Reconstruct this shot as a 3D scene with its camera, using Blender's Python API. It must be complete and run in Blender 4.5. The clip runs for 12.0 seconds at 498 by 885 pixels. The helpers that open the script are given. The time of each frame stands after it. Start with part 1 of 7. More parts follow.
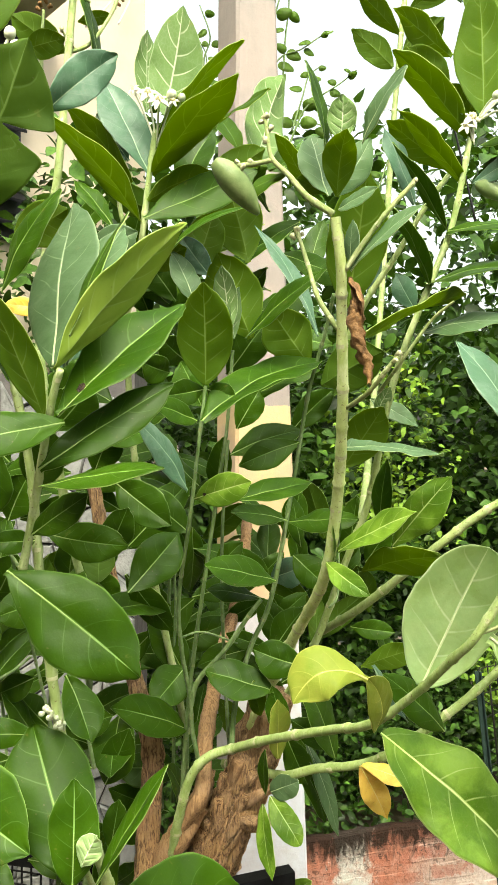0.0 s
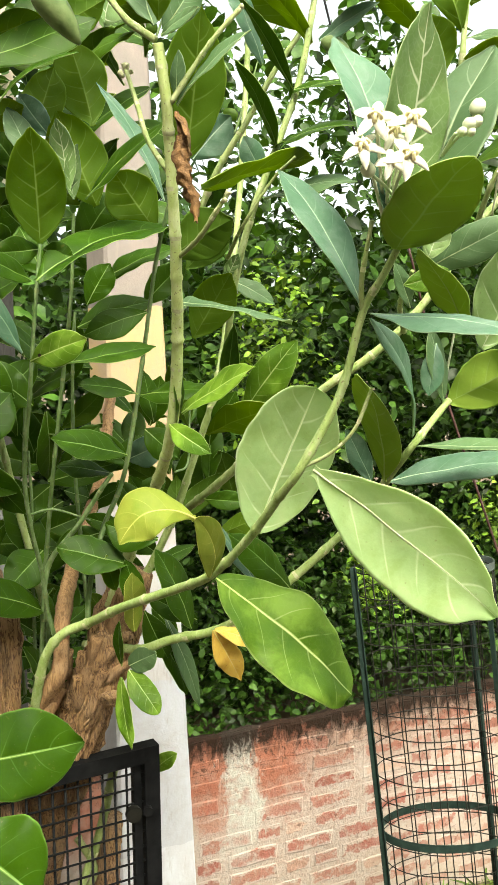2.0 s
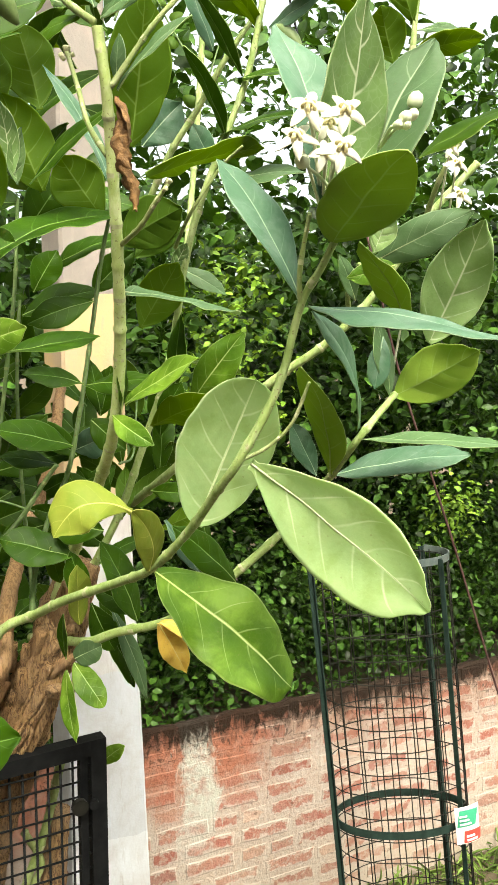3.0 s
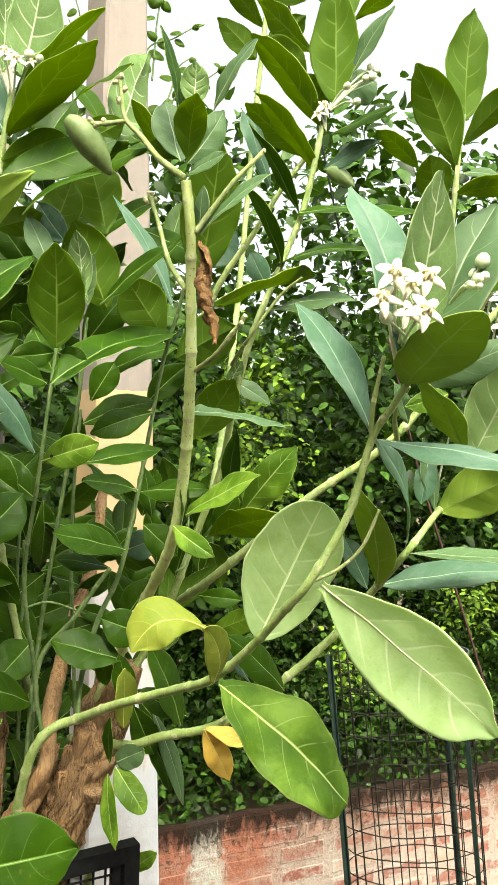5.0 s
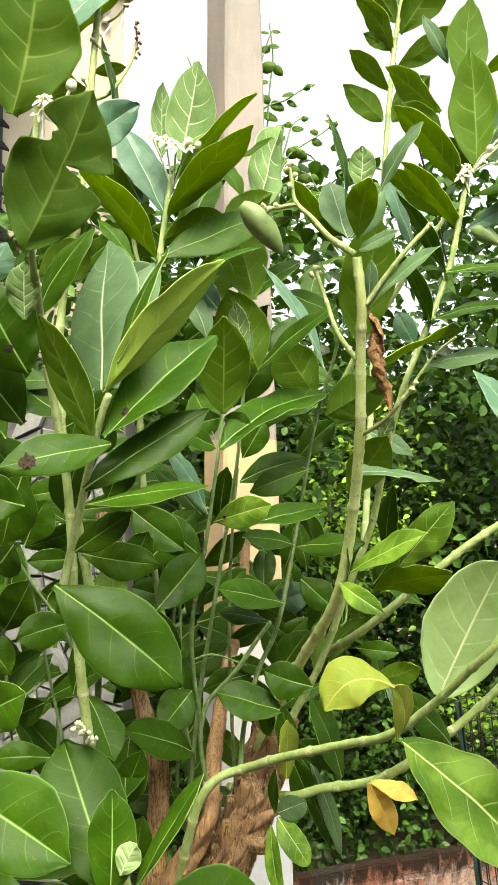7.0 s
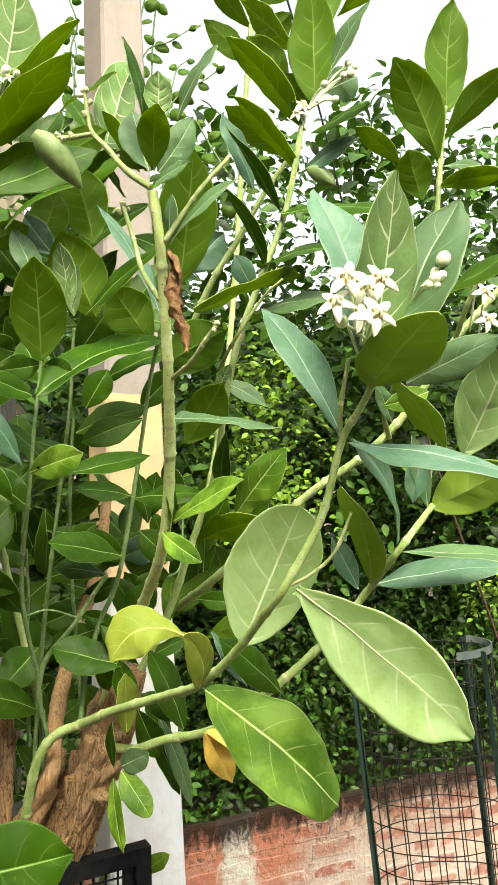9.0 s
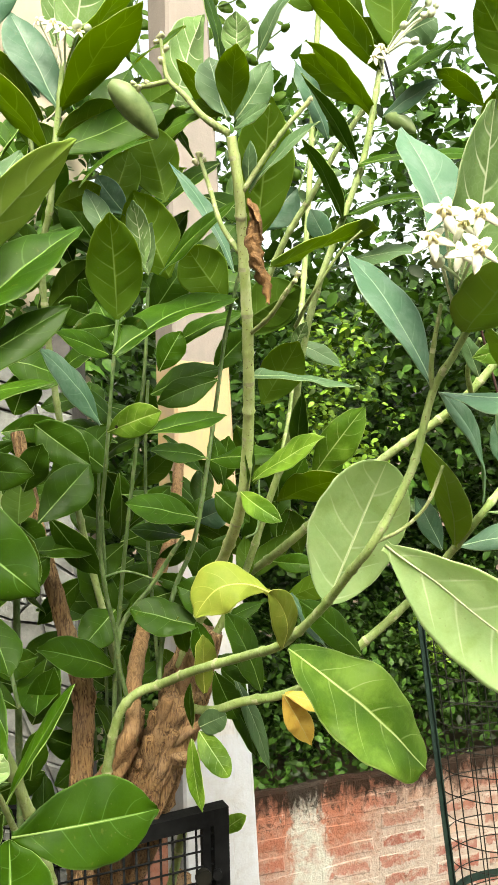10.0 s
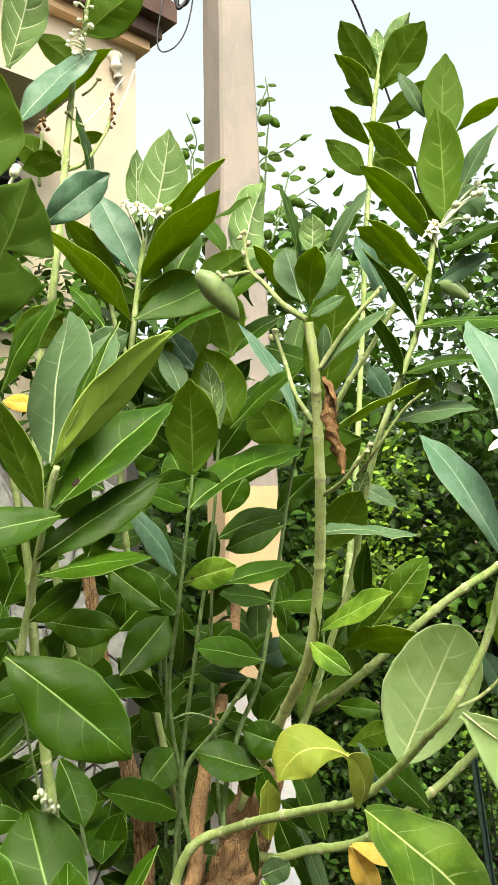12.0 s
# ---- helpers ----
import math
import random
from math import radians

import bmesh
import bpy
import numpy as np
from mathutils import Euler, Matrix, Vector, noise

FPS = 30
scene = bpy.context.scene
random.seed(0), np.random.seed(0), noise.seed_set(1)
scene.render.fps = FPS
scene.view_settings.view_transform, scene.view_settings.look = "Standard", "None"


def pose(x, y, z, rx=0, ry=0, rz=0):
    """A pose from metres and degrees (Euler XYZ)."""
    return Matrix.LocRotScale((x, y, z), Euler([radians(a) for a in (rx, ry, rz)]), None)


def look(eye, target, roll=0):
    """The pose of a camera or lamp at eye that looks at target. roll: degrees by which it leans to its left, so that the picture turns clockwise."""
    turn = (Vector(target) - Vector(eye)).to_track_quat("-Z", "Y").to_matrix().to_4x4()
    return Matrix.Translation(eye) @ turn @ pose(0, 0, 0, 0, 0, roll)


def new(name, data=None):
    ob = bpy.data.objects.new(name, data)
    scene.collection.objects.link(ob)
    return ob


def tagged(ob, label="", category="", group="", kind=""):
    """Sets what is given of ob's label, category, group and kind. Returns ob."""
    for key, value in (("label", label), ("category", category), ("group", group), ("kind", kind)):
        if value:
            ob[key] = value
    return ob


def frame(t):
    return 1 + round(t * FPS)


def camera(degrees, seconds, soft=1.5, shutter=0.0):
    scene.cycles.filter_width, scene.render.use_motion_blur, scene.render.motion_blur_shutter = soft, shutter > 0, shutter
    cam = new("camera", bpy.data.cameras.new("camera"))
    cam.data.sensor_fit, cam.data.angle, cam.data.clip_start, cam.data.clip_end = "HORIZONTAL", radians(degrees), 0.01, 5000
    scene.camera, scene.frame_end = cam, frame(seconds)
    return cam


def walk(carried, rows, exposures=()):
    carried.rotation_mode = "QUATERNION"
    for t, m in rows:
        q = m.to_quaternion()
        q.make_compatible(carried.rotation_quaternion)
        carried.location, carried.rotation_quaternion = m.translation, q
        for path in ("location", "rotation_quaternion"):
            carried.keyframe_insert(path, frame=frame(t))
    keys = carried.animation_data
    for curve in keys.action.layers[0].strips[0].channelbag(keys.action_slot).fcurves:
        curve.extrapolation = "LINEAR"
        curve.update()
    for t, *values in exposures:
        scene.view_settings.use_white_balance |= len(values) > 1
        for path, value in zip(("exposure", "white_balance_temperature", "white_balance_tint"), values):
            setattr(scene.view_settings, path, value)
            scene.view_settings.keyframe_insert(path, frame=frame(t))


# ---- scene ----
cam = camera(34.9, 12.0, soft=1.3)
METRES, EYE, TILT, LEAN, TURN = 0.68, 2.2, 0.0, 0.0, 0.0
ROWS = [
    (0.0, 0.0, 0.0, 0.0, 0.0, 0.0, -0.0),
    (0.5, -0.0112, -0.0107, -0.0062, 0.58, -0.03, -0.13),
    (1.0, 0.0104, -0.0008, -0.0531, -1.67, -2.72, -0.06),
    (1.5, 0.0452, 0.01, -0.0838, -5.16, -5.11, 0.22),
    (2.0, 0.0911, 0.013, -0.1167, -7.26, -4.81, 0.75),
    (2.5, 0.1278, 0.0276, -0.1409, -9.84, -6.9, 0.08),
    (3.0, 0.1257, 0.0177, -0.1138, -9.67, -5.57, 0.06),
    (5.0, 0.0316, -0.0236, -0.0606, -9.39, 0.34, -1.29),
    (5.5, -0.016, -0.0293, -0.0456, -6.47, 0.74, -1.05),
    (6.0, -0.061, -0.0444, -0.0174, -3.62, 2.29, -2.07),
    (6.5, -0.0907, -0.0481, -0.0189, -1.84, 2.77, -1.33),
    (7.0, -0.0923, -0.0627, -0.024, -2.73, 2.88, -0.03),
    (7.5, -0.053, -0.0719, -0.0252, -6.56, 2.41, 0.24),
    (9.5, 0.1206, -0.0189, -0.061, -7.1, -1.02, 0.81),
    (10.0, 0.0768, -0.0079, -0.0726, -2.82, -1.76, 1.28),
    (10.5, 0.0406, -0.0184, -0.0383, 0.37, -0.41, 1.47),
    (11.0, 0.0309, -0.0642, 0.0207, -0.61, 4.49, 1.76),
    (11.5, 0.0002, -0.0829, 0.0273, 0.22, 6.29, 0.89),
    (12.0, 0.0134, -0.0798, 0.017, -0.5, 5.42, 0.97),
]
walk(cam, [(t, pose(0, 0, EYE, TILT, LEAN, TURN) @ pose(METRES * x, METRES * y, METRES * z, 90 + pitch, roll, yaw)) for t, x, y, z, yaw, pitch, roll in ROWS],
     exposures=[(0.0, 0.6, 7050, 3), (2.5, 0.56, 7050, 3), (7.5, 0.57, 7050, 3), (9.5, 0.55, 7050, 3), (10.5, 0.6, 7050, 3), (11.0, 0.38, 7050, 3), (12.0, 0.38, 7050, 3)])

# ---- daylight ----
world = bpy.data.worlds.new("daylight")
scene.world = world
world.use_nodes = True
sky = world.node_tree.nodes.new("ShaderNodeTexSky")
sky.sky_type, sky.sun_disc = "NISHITA", False
SUN_EL, SUN_AZ = 54.0, 176.0
sky.sun_elevation, sky.sun_rotation = radians(SUN_EL), radians(SUN_AZ)
sky.air_density, sky.dust_density, sky.ozone_density = 1.0, 8.0, 1.0
back = world.node_tree.nodes["Background"]
back.inputs["Strength"].default_value = 0.15
haze = world.node_tree.nodes.new("ShaderNodeHueSaturation")
haze.inputs["Saturation"].default_value, haze.inputs["Value"].default_value = 0.38, 2.5
haze.inputs["Hue"].default_value = 0.48
world.node_tree.links.new(sky.outputs[0], haze.inputs["Color"])
world.node_tree.links.new(haze.outputs[0], back.inputs["Color"])
sun = new("sun", bpy.data.lights.new("sun", "SUN"))
sun.data.energy, sun.data.angle, sun.data.color = 2.7, radians(18), (1.0, 0.94, 0.8)
toward = Vector((math.sin(radians(SUN_AZ)) * math.cos(radians(SUN_EL)), math.cos(radians(SUN_AZ)) * math.cos(radians(SUN_EL)), math.sin(radians(SUN_EL))))
sun.matrix_world = look(toward * 30, (0, 0, 0))


# ---- materials ----
def shader(name):
    m = bpy.data.materials.new(name)
    m.use_nodes = True
    t = m.node_tree
    return m, t, t.nodes["Principled BSDF"]


def noise_of(t, scale, detail=4.0, rough=0.6, coords="Object", stretch=None, warp=0.0):
    tc = t.nodes.new("ShaderNodeTexCoord")
    n = t.nodes.new("ShaderNodeTexNoise")
    n.inputs["Scale"].default_value, n.inputs["Detail"].default_value, n.inputs["Roughness"].default_value = scale, detail, rough
    n.inputs["Distortion"].default_value = warp
    src = tc.outputs[coords]
    if stretch:
        mp = t.nodes.new("ShaderNodeMapping")
        mp.inputs["Scale"].default_value = stretch
        t.links.new(src, mp.inputs["Vector"])
        src = mp.outputs[0]
    t.links.new(src, n.inputs["Vector"])
    return n.outputs["Fac"]


def ramp(t, fac, *stops):
    r = t.nodes.new("ShaderNodeValToRGB")
    while len(r.color_ramp.elements) < len(stops):
        r.color_ramp.elements.new(0.5)
    for e, (p, c) in zip(r.color_ramp.elements, stops):
        e.position, e.color = p, (*c, 1) if len(c) == 3 else c
    t.links.new(fac, r.inputs[0])
    return r.outputs[0]


def mix(t, fac, a, b, mode="MIX"):
    m = t.nodes.new("ShaderNodeMix")
    m.data_type, m.blend_type = "RGBA", mode
    for v, s in ((fac, m.inputs["Factor"]), (a, m.inputs["A"]), (b, m.inputs["B"])):
        if isinstance(v, (int, float)):
            s.default_value = v
        elif isinstance(v, tuple):
            s.default_value = (*v, 1)
        else:
            t.links.new(v, s)
    return m.outputs["Result"]


def bump(t, bsdf, height, strength, distance):
    b = t.nodes.new("ShaderNodeBump")
    b.inputs["Strength"].default_value, b.inputs["Distance"].default_value = strength, distance
    t.links.new(height, b.inputs["Height"])
    t.links.new(b.outputs[0], bsdf.inputs["Normal"])
    return b


def leafy(name, low, high, rough=0.5, through_light=0.3, glow=(0.25, 0.4, 0.04), gloss=0.4, bloom=None, blotch=None, vein=None, lines=0.4, raised=False, loose=False, spread=0.22):
    """A leaf's skin: two tones, waxy bloom, age spots, side veins along the blade, and light that comes through."""
    m, t, p = shader(name)

    def calc(op, a, b=0.0, c=0.0):
        n = t.nodes.new("ShaderNodeMath")
        n.operation = op
        for v, sock in zip((a, b, c), n.inputs):
            if isinstance(v, (int, float)):
                sock.default_value = v
            else:
                t.links.new(v, sock)
        return n.outputs[0]

    def fade(v, lo, hi):
        n = t.nodes.new("ShaderNodeMapRange")
        n.interpolation_type = "SMOOTHSTEP"
        for x, sock in ((v, n.inputs["Value"]), (lo, n.inputs["From Min"]), (hi, n.inputs["From Max"])):
            if isinstance(x, (int, float)):
                sock.default_value = x
            else:
                t.links.new(x, sock)
        return n.outputs[0]
    tone = noise_of(t, 22, 3, 0.55)
    c = mix(t, ramp(t, tone, (0.32, (0, 0, 0)), (0.68, (1, 1, 1))), low, high)
    c = mix(t, ramp(t, noise_of(t, 160, 2, 0.5), (0.35, (0.0, 0.0, 0.0)), (0.75, (0.35, 0.35, 0.35))), c, high)
    if bloom:
        c = mix(t, ramp(t, noise_of(t, 38, 5, 0.7, warp=0.6), (0.45, (0, 0, 0)), (0.7, (0.6, 0.6, 0.6))), c, bloom)
    if blotch:
        c = mix(t, ramp(t, noise_of(t, 24, 5, 0.62, warp=0.5), (0.48, (0, 0, 0)), (0.62, (0.8, 0.8, 0.8))), c, blotch)
    grain = noise_of(t, 260, 4, 0.65)
    height = grain
    if vein:
        tc = t.nodes.new("ShaderNodeTexCoord")
        sep = t.nodes.new("ShaderNodeSeparateXYZ")
        t.links.new(tc.outputs["UV"], sep.inputs[0])
        k = calc("ABSOLUTE", sep.outputs[0])
        rank = calc("MULTIPLY_ADD", sep.outputs[1], 5.6, calc("MULTIPLY", calc("GREATER_THAN", sep.outputs[0], 0.0), 0.37))
        rank = calc("ADD", rank, calc("MULTIPLY", noise_of(t, 13, 1, 0.4), 0.9))
        gap = calc("ABSOLUTE", calc("SUBTRACT", calc("FRACT", calc("ADD", rank, 0.5)), 0.5))
        line = calc("SUBTRACT", 1.0, fade(gap, 0.0, calc("MULTIPLY_ADD", k, -0.045, 0.078) if raised else calc("MULTIPLY_ADD", k, -0.034, 0.05)))
        line = calc("MULTIPLY", line, calc("MULTIPLY", fade(k, 0.97, 0.6), fade(sep.outputs[1], 0.94, 0.8)))
        line = calc("MULTIPLY", line, fade(noise_of(t, 45, 2, 0.5), 0.25, 0.55))
        spine = calc("SUBTRACT", 1.0, fade(k, 0.012, calc("MULTIPLY_ADD", sep.outputs[1], -0.03, 0.06)))
        net = t.nodes.new("ShaderNodeTexVoronoi")
        net.feature = "DISTANCE_TO_EDGE"
        net.inputs["Scale"].default_value = 170
        t.links.new(tc.outputs["Object"], net.inputs["Vector"])
        c = mix(t, ramp(t, net.outputs["Distance"], (0.0, (0.07 * lines, 0.07 * lines, 0.07 * lines)), (0.09, (0, 0, 0))), c, vein)
        c = mix(t, calc("MULTIPLY", line, lines), c, vein)
        c = mix(t, calc("MULTIPLY", spine, 0.9), c, vein)
        c = mix(t, calc("MULTIPLY", fade(k, 0.955, 0.99), 0.45), c, vein)
        swell = calc("MULTIPLY", fade(gap, 0.0, 0.34), fade(k, 1.0, 0.5))
        swell = calc("MULTIPLY", swell, -1.0 if raised else 1.0)
        height = calc("ADD", calc("MULTIPLY", swell, 0.5 if raised else 0.22), calc("ADD", calc("MULTIPLY", grain, 0.35), calc("MULTIPLY", noise_of(t, 30, 2, 0.5), 2.2)))
    spots = ramp(t, noise_of(t, 330, 1, 0.5), (0.74, (0, 0, 0)), (0.78, (0.5, 0.5, 0.5)))
    c = mix(t, spots, c, (0.16, 0.13, 0.05))
    if vein:
        c = mix(t, ramp(t, noise_of(t, 75, 3, 0.7), (0.66, (0, 0, 0)), (0.72, (0.55, 0.55, 0.55))), c, tuple(0.7 * v + 0.06 * w for v, w in zip(high, (1.6, 1.0, 0.3))))
    hsv = t.nodes.new("ShaderNodeHueSaturation")
    vary = t.nodes.new("ShaderNodeMapRange")
    vary.inputs["To Min"].default_value, vary.inputs["To Max"].default_value = (0.15, 2.0) if loose else (1 - spread, 1 + spread)
    one = t.nodes.new("ShaderNodeNewGeometry").outputs["Random Per Island"] if loose else t.nodes.new("ShaderNodeObjectInfo").outputs["Random"]
    t.links.new(one, vary.inputs["Value"])
    t.links.new(vary.outputs[0], hsv.inputs["Value"])
    t.links.new(c, hsv.inputs["Color"])
    t.links.new(hsv.outputs[0], p.inputs["Base Color"])
    t.links.new(calc("MULTIPLY_ADD", noise_of(t, 60, 3, 0.6), 0.24, rough - 0.12), p.inputs["Roughness"])
    p.inputs["Specular IOR Level"].default_value = gloss
    bump(t, p, height, 0.55 if vein else 0.3, 0.0016)
    tr = t.nodes.new("ShaderNodeBsdfTranslucent")
    t.links.new(mix(t, 0.7, hsv.outputs[0], glow), tr.inputs["Color"])
    mx = t.nodes.new("ShaderNodeMixShader")
    mx.inputs[0].default_value = through_light
    t.links.new(p.outputs[0], mx.inputs[1])
    t.links.new(tr.outputs[0], mx.inputs[2])
    t.links.new(mx.outputs[0], t.nodes["Material Output"].inputs["Surface"])
    return m


def plain(name, low, high, scale=20, rough=0.6, metal=0.0, grain=200, relief=0.15, stretch=None, random_value=0.0, gloss=0.35):
    m, t, p = shader(name)
    c = mix(t, ramp(t, noise_of(t, scale, 5, 0.6, stretch=stretch), (0.3, (0, 0, 0)), (0.7, (1, 1, 1))), low, high)
    if random_value:
        info = t.nodes.new("ShaderNodeObjectInfo")
        hsv = t.nodes.new("ShaderNodeHueSaturation")
        vary = t.nodes.new("ShaderNodeMapRange")
        vary.inputs["To Min"].default_value, vary.inputs["To Max"].default_value = 1 - random_value, 1 + random_value
        t.links.new(info.outputs["Random"], vary.inputs["Value"])
        t.links.new(vary.outputs[0], hsv.inputs["Value"])
        t.links.new(c, hsv.inputs["Color"])
        c = hsv.outputs[0]
    t.links.new(c, p.inputs["Base Color"])
    p.inputs["Roughness"].default_value, p.inputs["Metallic"].default_value = rough, metal
    p.inputs["Specular IOR Level"].default_value = gloss
    bump(t, p, noise_of(t, grain, 4, 0.65, stretch=stretch), relief, 0.004)
    return m


def fissured(name, low, high, depth=1.0):
    """Corky bark with winding cracks along the stem."""
    m, t, p = shader(name)
    f = noise_of(t, 300, 5, 0.6, stretch=(1, 1, 0.14), warp=1.2)
    crack = ramp(t, f, (0.4, (0, 0, 0)), (0.5, (0.7, 0.7, 0.7)), (0.66, (1, 1, 1)))
    c = mix(t, crack, low, high)
    c = mix(t, ramp(t, noise_of(t, 18, 4, 0.6), (0.45, (0, 0, 0)), (0.7, (0.45, 0.45, 0.45))), c, tuple(0.6 * v + 0.12 for v in high))
    c = mix(t, ramp(t, noise_of(t, 120, 3, 0.6), (0.55, (0, 0, 0)), (0.75, (0.5, 0.5, 0.5))), c, low)
    t.links.new(c, p.inputs["Base Color"])
    p.inputs["Roughness"].default_value = 0.85
    bump(t, p, f, depth, 0.009)
    return m


def stalky(name, low, high, wax):
    """A green stem: mottled along its length, with a waxy bloom rubbed off in places and brown flecks."""
    m, t, p = shader(name)
    c = mix(t, ramp(t, noise_of(t, 40, 4, 0.6), (0.35, (0, 0, 0)), (0.65, (1, 1, 1))), low, high)
    c = mix(t, ramp(t, noise_of(t, 150, 4, 0.65, stretch=(1, 1, 0.3)), (0.45, (0, 0, 0)), (0.7, (0.55, 0.55, 0.55))), c, wax)
    c = mix(t, ramp(t, noise_of(t, 420, 2, 0.5), (0.64, (0, 0, 0)), (0.7, (0.7, 0.7, 0.7))), c, (0.13, 0.085, 0.035))
    c = mix(t, ramp(t, noise_of(t, 14, 3, 0.6), (0.5, (0, 0, 0)), (0.68, (0.5, 0.5, 0.5))), c, tuple(0.7 * v for v in low))
    t.links.new(c, p.inputs["Base Color"])
    p.inputs["Roughness"].default_value, p.inputs["Specular IOR Level"].default_value = 0.62, 0.25
    bump(t, p, noise_of(t, 240, 5, 0.7, stretch=(1, 1, 0.35)), 0.6, 0.002)
    return m


LEAF = {
    "chalk": (leafy("leaf_chalky", (0.1, 0.18, 0.06), (0.15, 0.24, 0.09), 0.55, 0.7, (0.8, 0.95, 0.4), 0.15, vein=(0.3, 0.4, 0.2)),
              leafy("leaf_chalky_under", (0.32, 0.5, 0.205), (0.42, 0.58, 0.28), 0.62, 0.45, (0.72, 0.96, 0.42), 0.1, bloom=(0.47, 0.58, 0.27), blotch=(0.27, 0.4, 0.13), vein=(0.8, 0.86, 0.64), lines=0.72, raised=True, spread=0.05)),
    "green": (leafy("leaf_green", (0.014, 0.044, 0.001), (0.031, 0.08, 0.002), 0.45, 0.2, (0.25, 0.52, 0.002), 0.13, vein=(0.18, 0.33, 0.07), lines=0.32),
              leafy("leaf_green_under", (0.032, 0.08, 0.004), (0.058, 0.115, 0.008), 0.62, 0.3, (0.3, 0.46, 0.01), 0.12, vein=(0.15, 0.25, 0.05), lines=0.5, raised=True)),
    "fresh": (leafy("leaf_fresh", (0.028, 0.08, 0.003), (0.074, 0.158, 0.008), 0.46, 0.2, (0.4, 0.62, 0.04), 0.2, blotch=(0.16, 0.28, 0.03), vein=(0.4, 0.5, 0.18), lines=0.55),
              leafy("leaf_fresh_under", (0.19, 0.31, 0.04), (0.27, 0.39, 0.06), 0.6, 0.42, (0.5, 0.68, 0.08), 0.15, vein=(0.38, 0.5, 0.16), lines=0.6, raised=True)),
    "olive": (leafy("leaf_olive", (0.02, 0.066, 0.002), (0.042, 0.1, 0.004), 0.46, 0.45, (0.5, 0.68, 0.015), 0.14, vein=(0.2, 0.3, 0.07), lines=0.5),
              leafy("leaf_olive_under", (0.046, 0.105, 0.006), (0.072, 0.14, 0.012), 0.58, 0.46, (0.46, 0.6, 0.01), 0.1, vein=(0.22, 0.31, 0.06), lines=0.85, raised=True)),
    "pale": (leafy("leaf_pale", (0.048, 0.105, 0.036), (0.08, 0.15, 0.06), 0.5, 0.26, (0.36, 0.54, 0.22), 0.28, bloom=(0.115, 0.185, 0.095), vein=(0.34, 0.45, 0.27), lines=0.5),
             leafy("leaf_pale_under", (0.26, 0.43, 0.145), (0.34, 0.51, 0.2), 0.65, 0.22, (0.7, 0.85, 0.35), 0.1, bloom=(0.38, 0.53, 0.25), vein=(0.78, 0.86, 0.62), lines=0.9, raised=True)),
    "silver": (leafy("leaf_silver", (0.13, 0.22, 0.06), (0.19, 0.29, 0.1), 0.55, 0.3, (0.42, 0.55, 0.14), 0.25, vein=(0.34, 0.43, 0.22), lines=0.6),
               leafy("leaf_silver_under", (0.085, 0.16, 0.042), (0.125, 0.21, 0.065), 0.62, 0.1, (0.32, 0.46, 0.16), 0.12, bloom=(0.15, 0.225, 0.1), vein=(0.46, 0.52, 0.34), lines=1.0, raised=True)),
    # bluish because the sky's reflection on upturned leaves is mixed into the colour
    "blue": (leafy("leaf_sky_tinted", (0.048, 0.125, 0.066), (0.084, 0.178, 0.1), 0.44, 0.14, (0.24, 0.42, 0.2), 0.3, bloom=(0.18, 0.26, 0.2), vein=(0.3, 0.42, 0.29), lines=0.28),
             leafy("leaf_sky_tinted_under", (0.15, 0.28, 0.15), (0.22, 0.36, 0.2), 0.62, 0.36, (0.36, 0.56, 0.27), 0.15, vein=(0.42, 0.54, 0.32), lines=0.6, raised=True)),
    "yellow": (leafy("leaf_yellow", (0.12, 0.165, 0.02), (0.2, 0.23, 0.035), 0.5, 0.25, (0.36, 0.42, 0.08), 0.12, blotch=(0.09, 0.17, 0.014), vein=(0.34, 0.36, 0.09), lines=0.5),
               leafy("leaf_yellow_under", (0.3, 0.38, 0.05), (0.39, 0.45, 0.07), 0.6, 0.4, (0.68, 0.72, 0.16), 0.15, blotch=(0.24, 0.36, 0.05), vein=(0.54, 0.56, 0.2), lines=0.6, raised=True)),
    "amber": (leafy("leaf_amber", (0.78, 0.52, 0.06), (0.86, 0.64, 0.16), 0.5, 0.25, (0.95, 0.8, 0.2), 0.25, blotch=(0.62, 0.3, 0.05), vein=(0.86, 0.74, 0.36), lines=0.5),
              leafy("leaf_amber_under", (0.66, 0.46, 0.08), (0.77, 0.56, 0.12), 0.6, 0.45, (0.95, 0.8, 0.2), 0.15, vein=(0.8, 0.7, 0.34), lines=0.5, raised=True)),
}
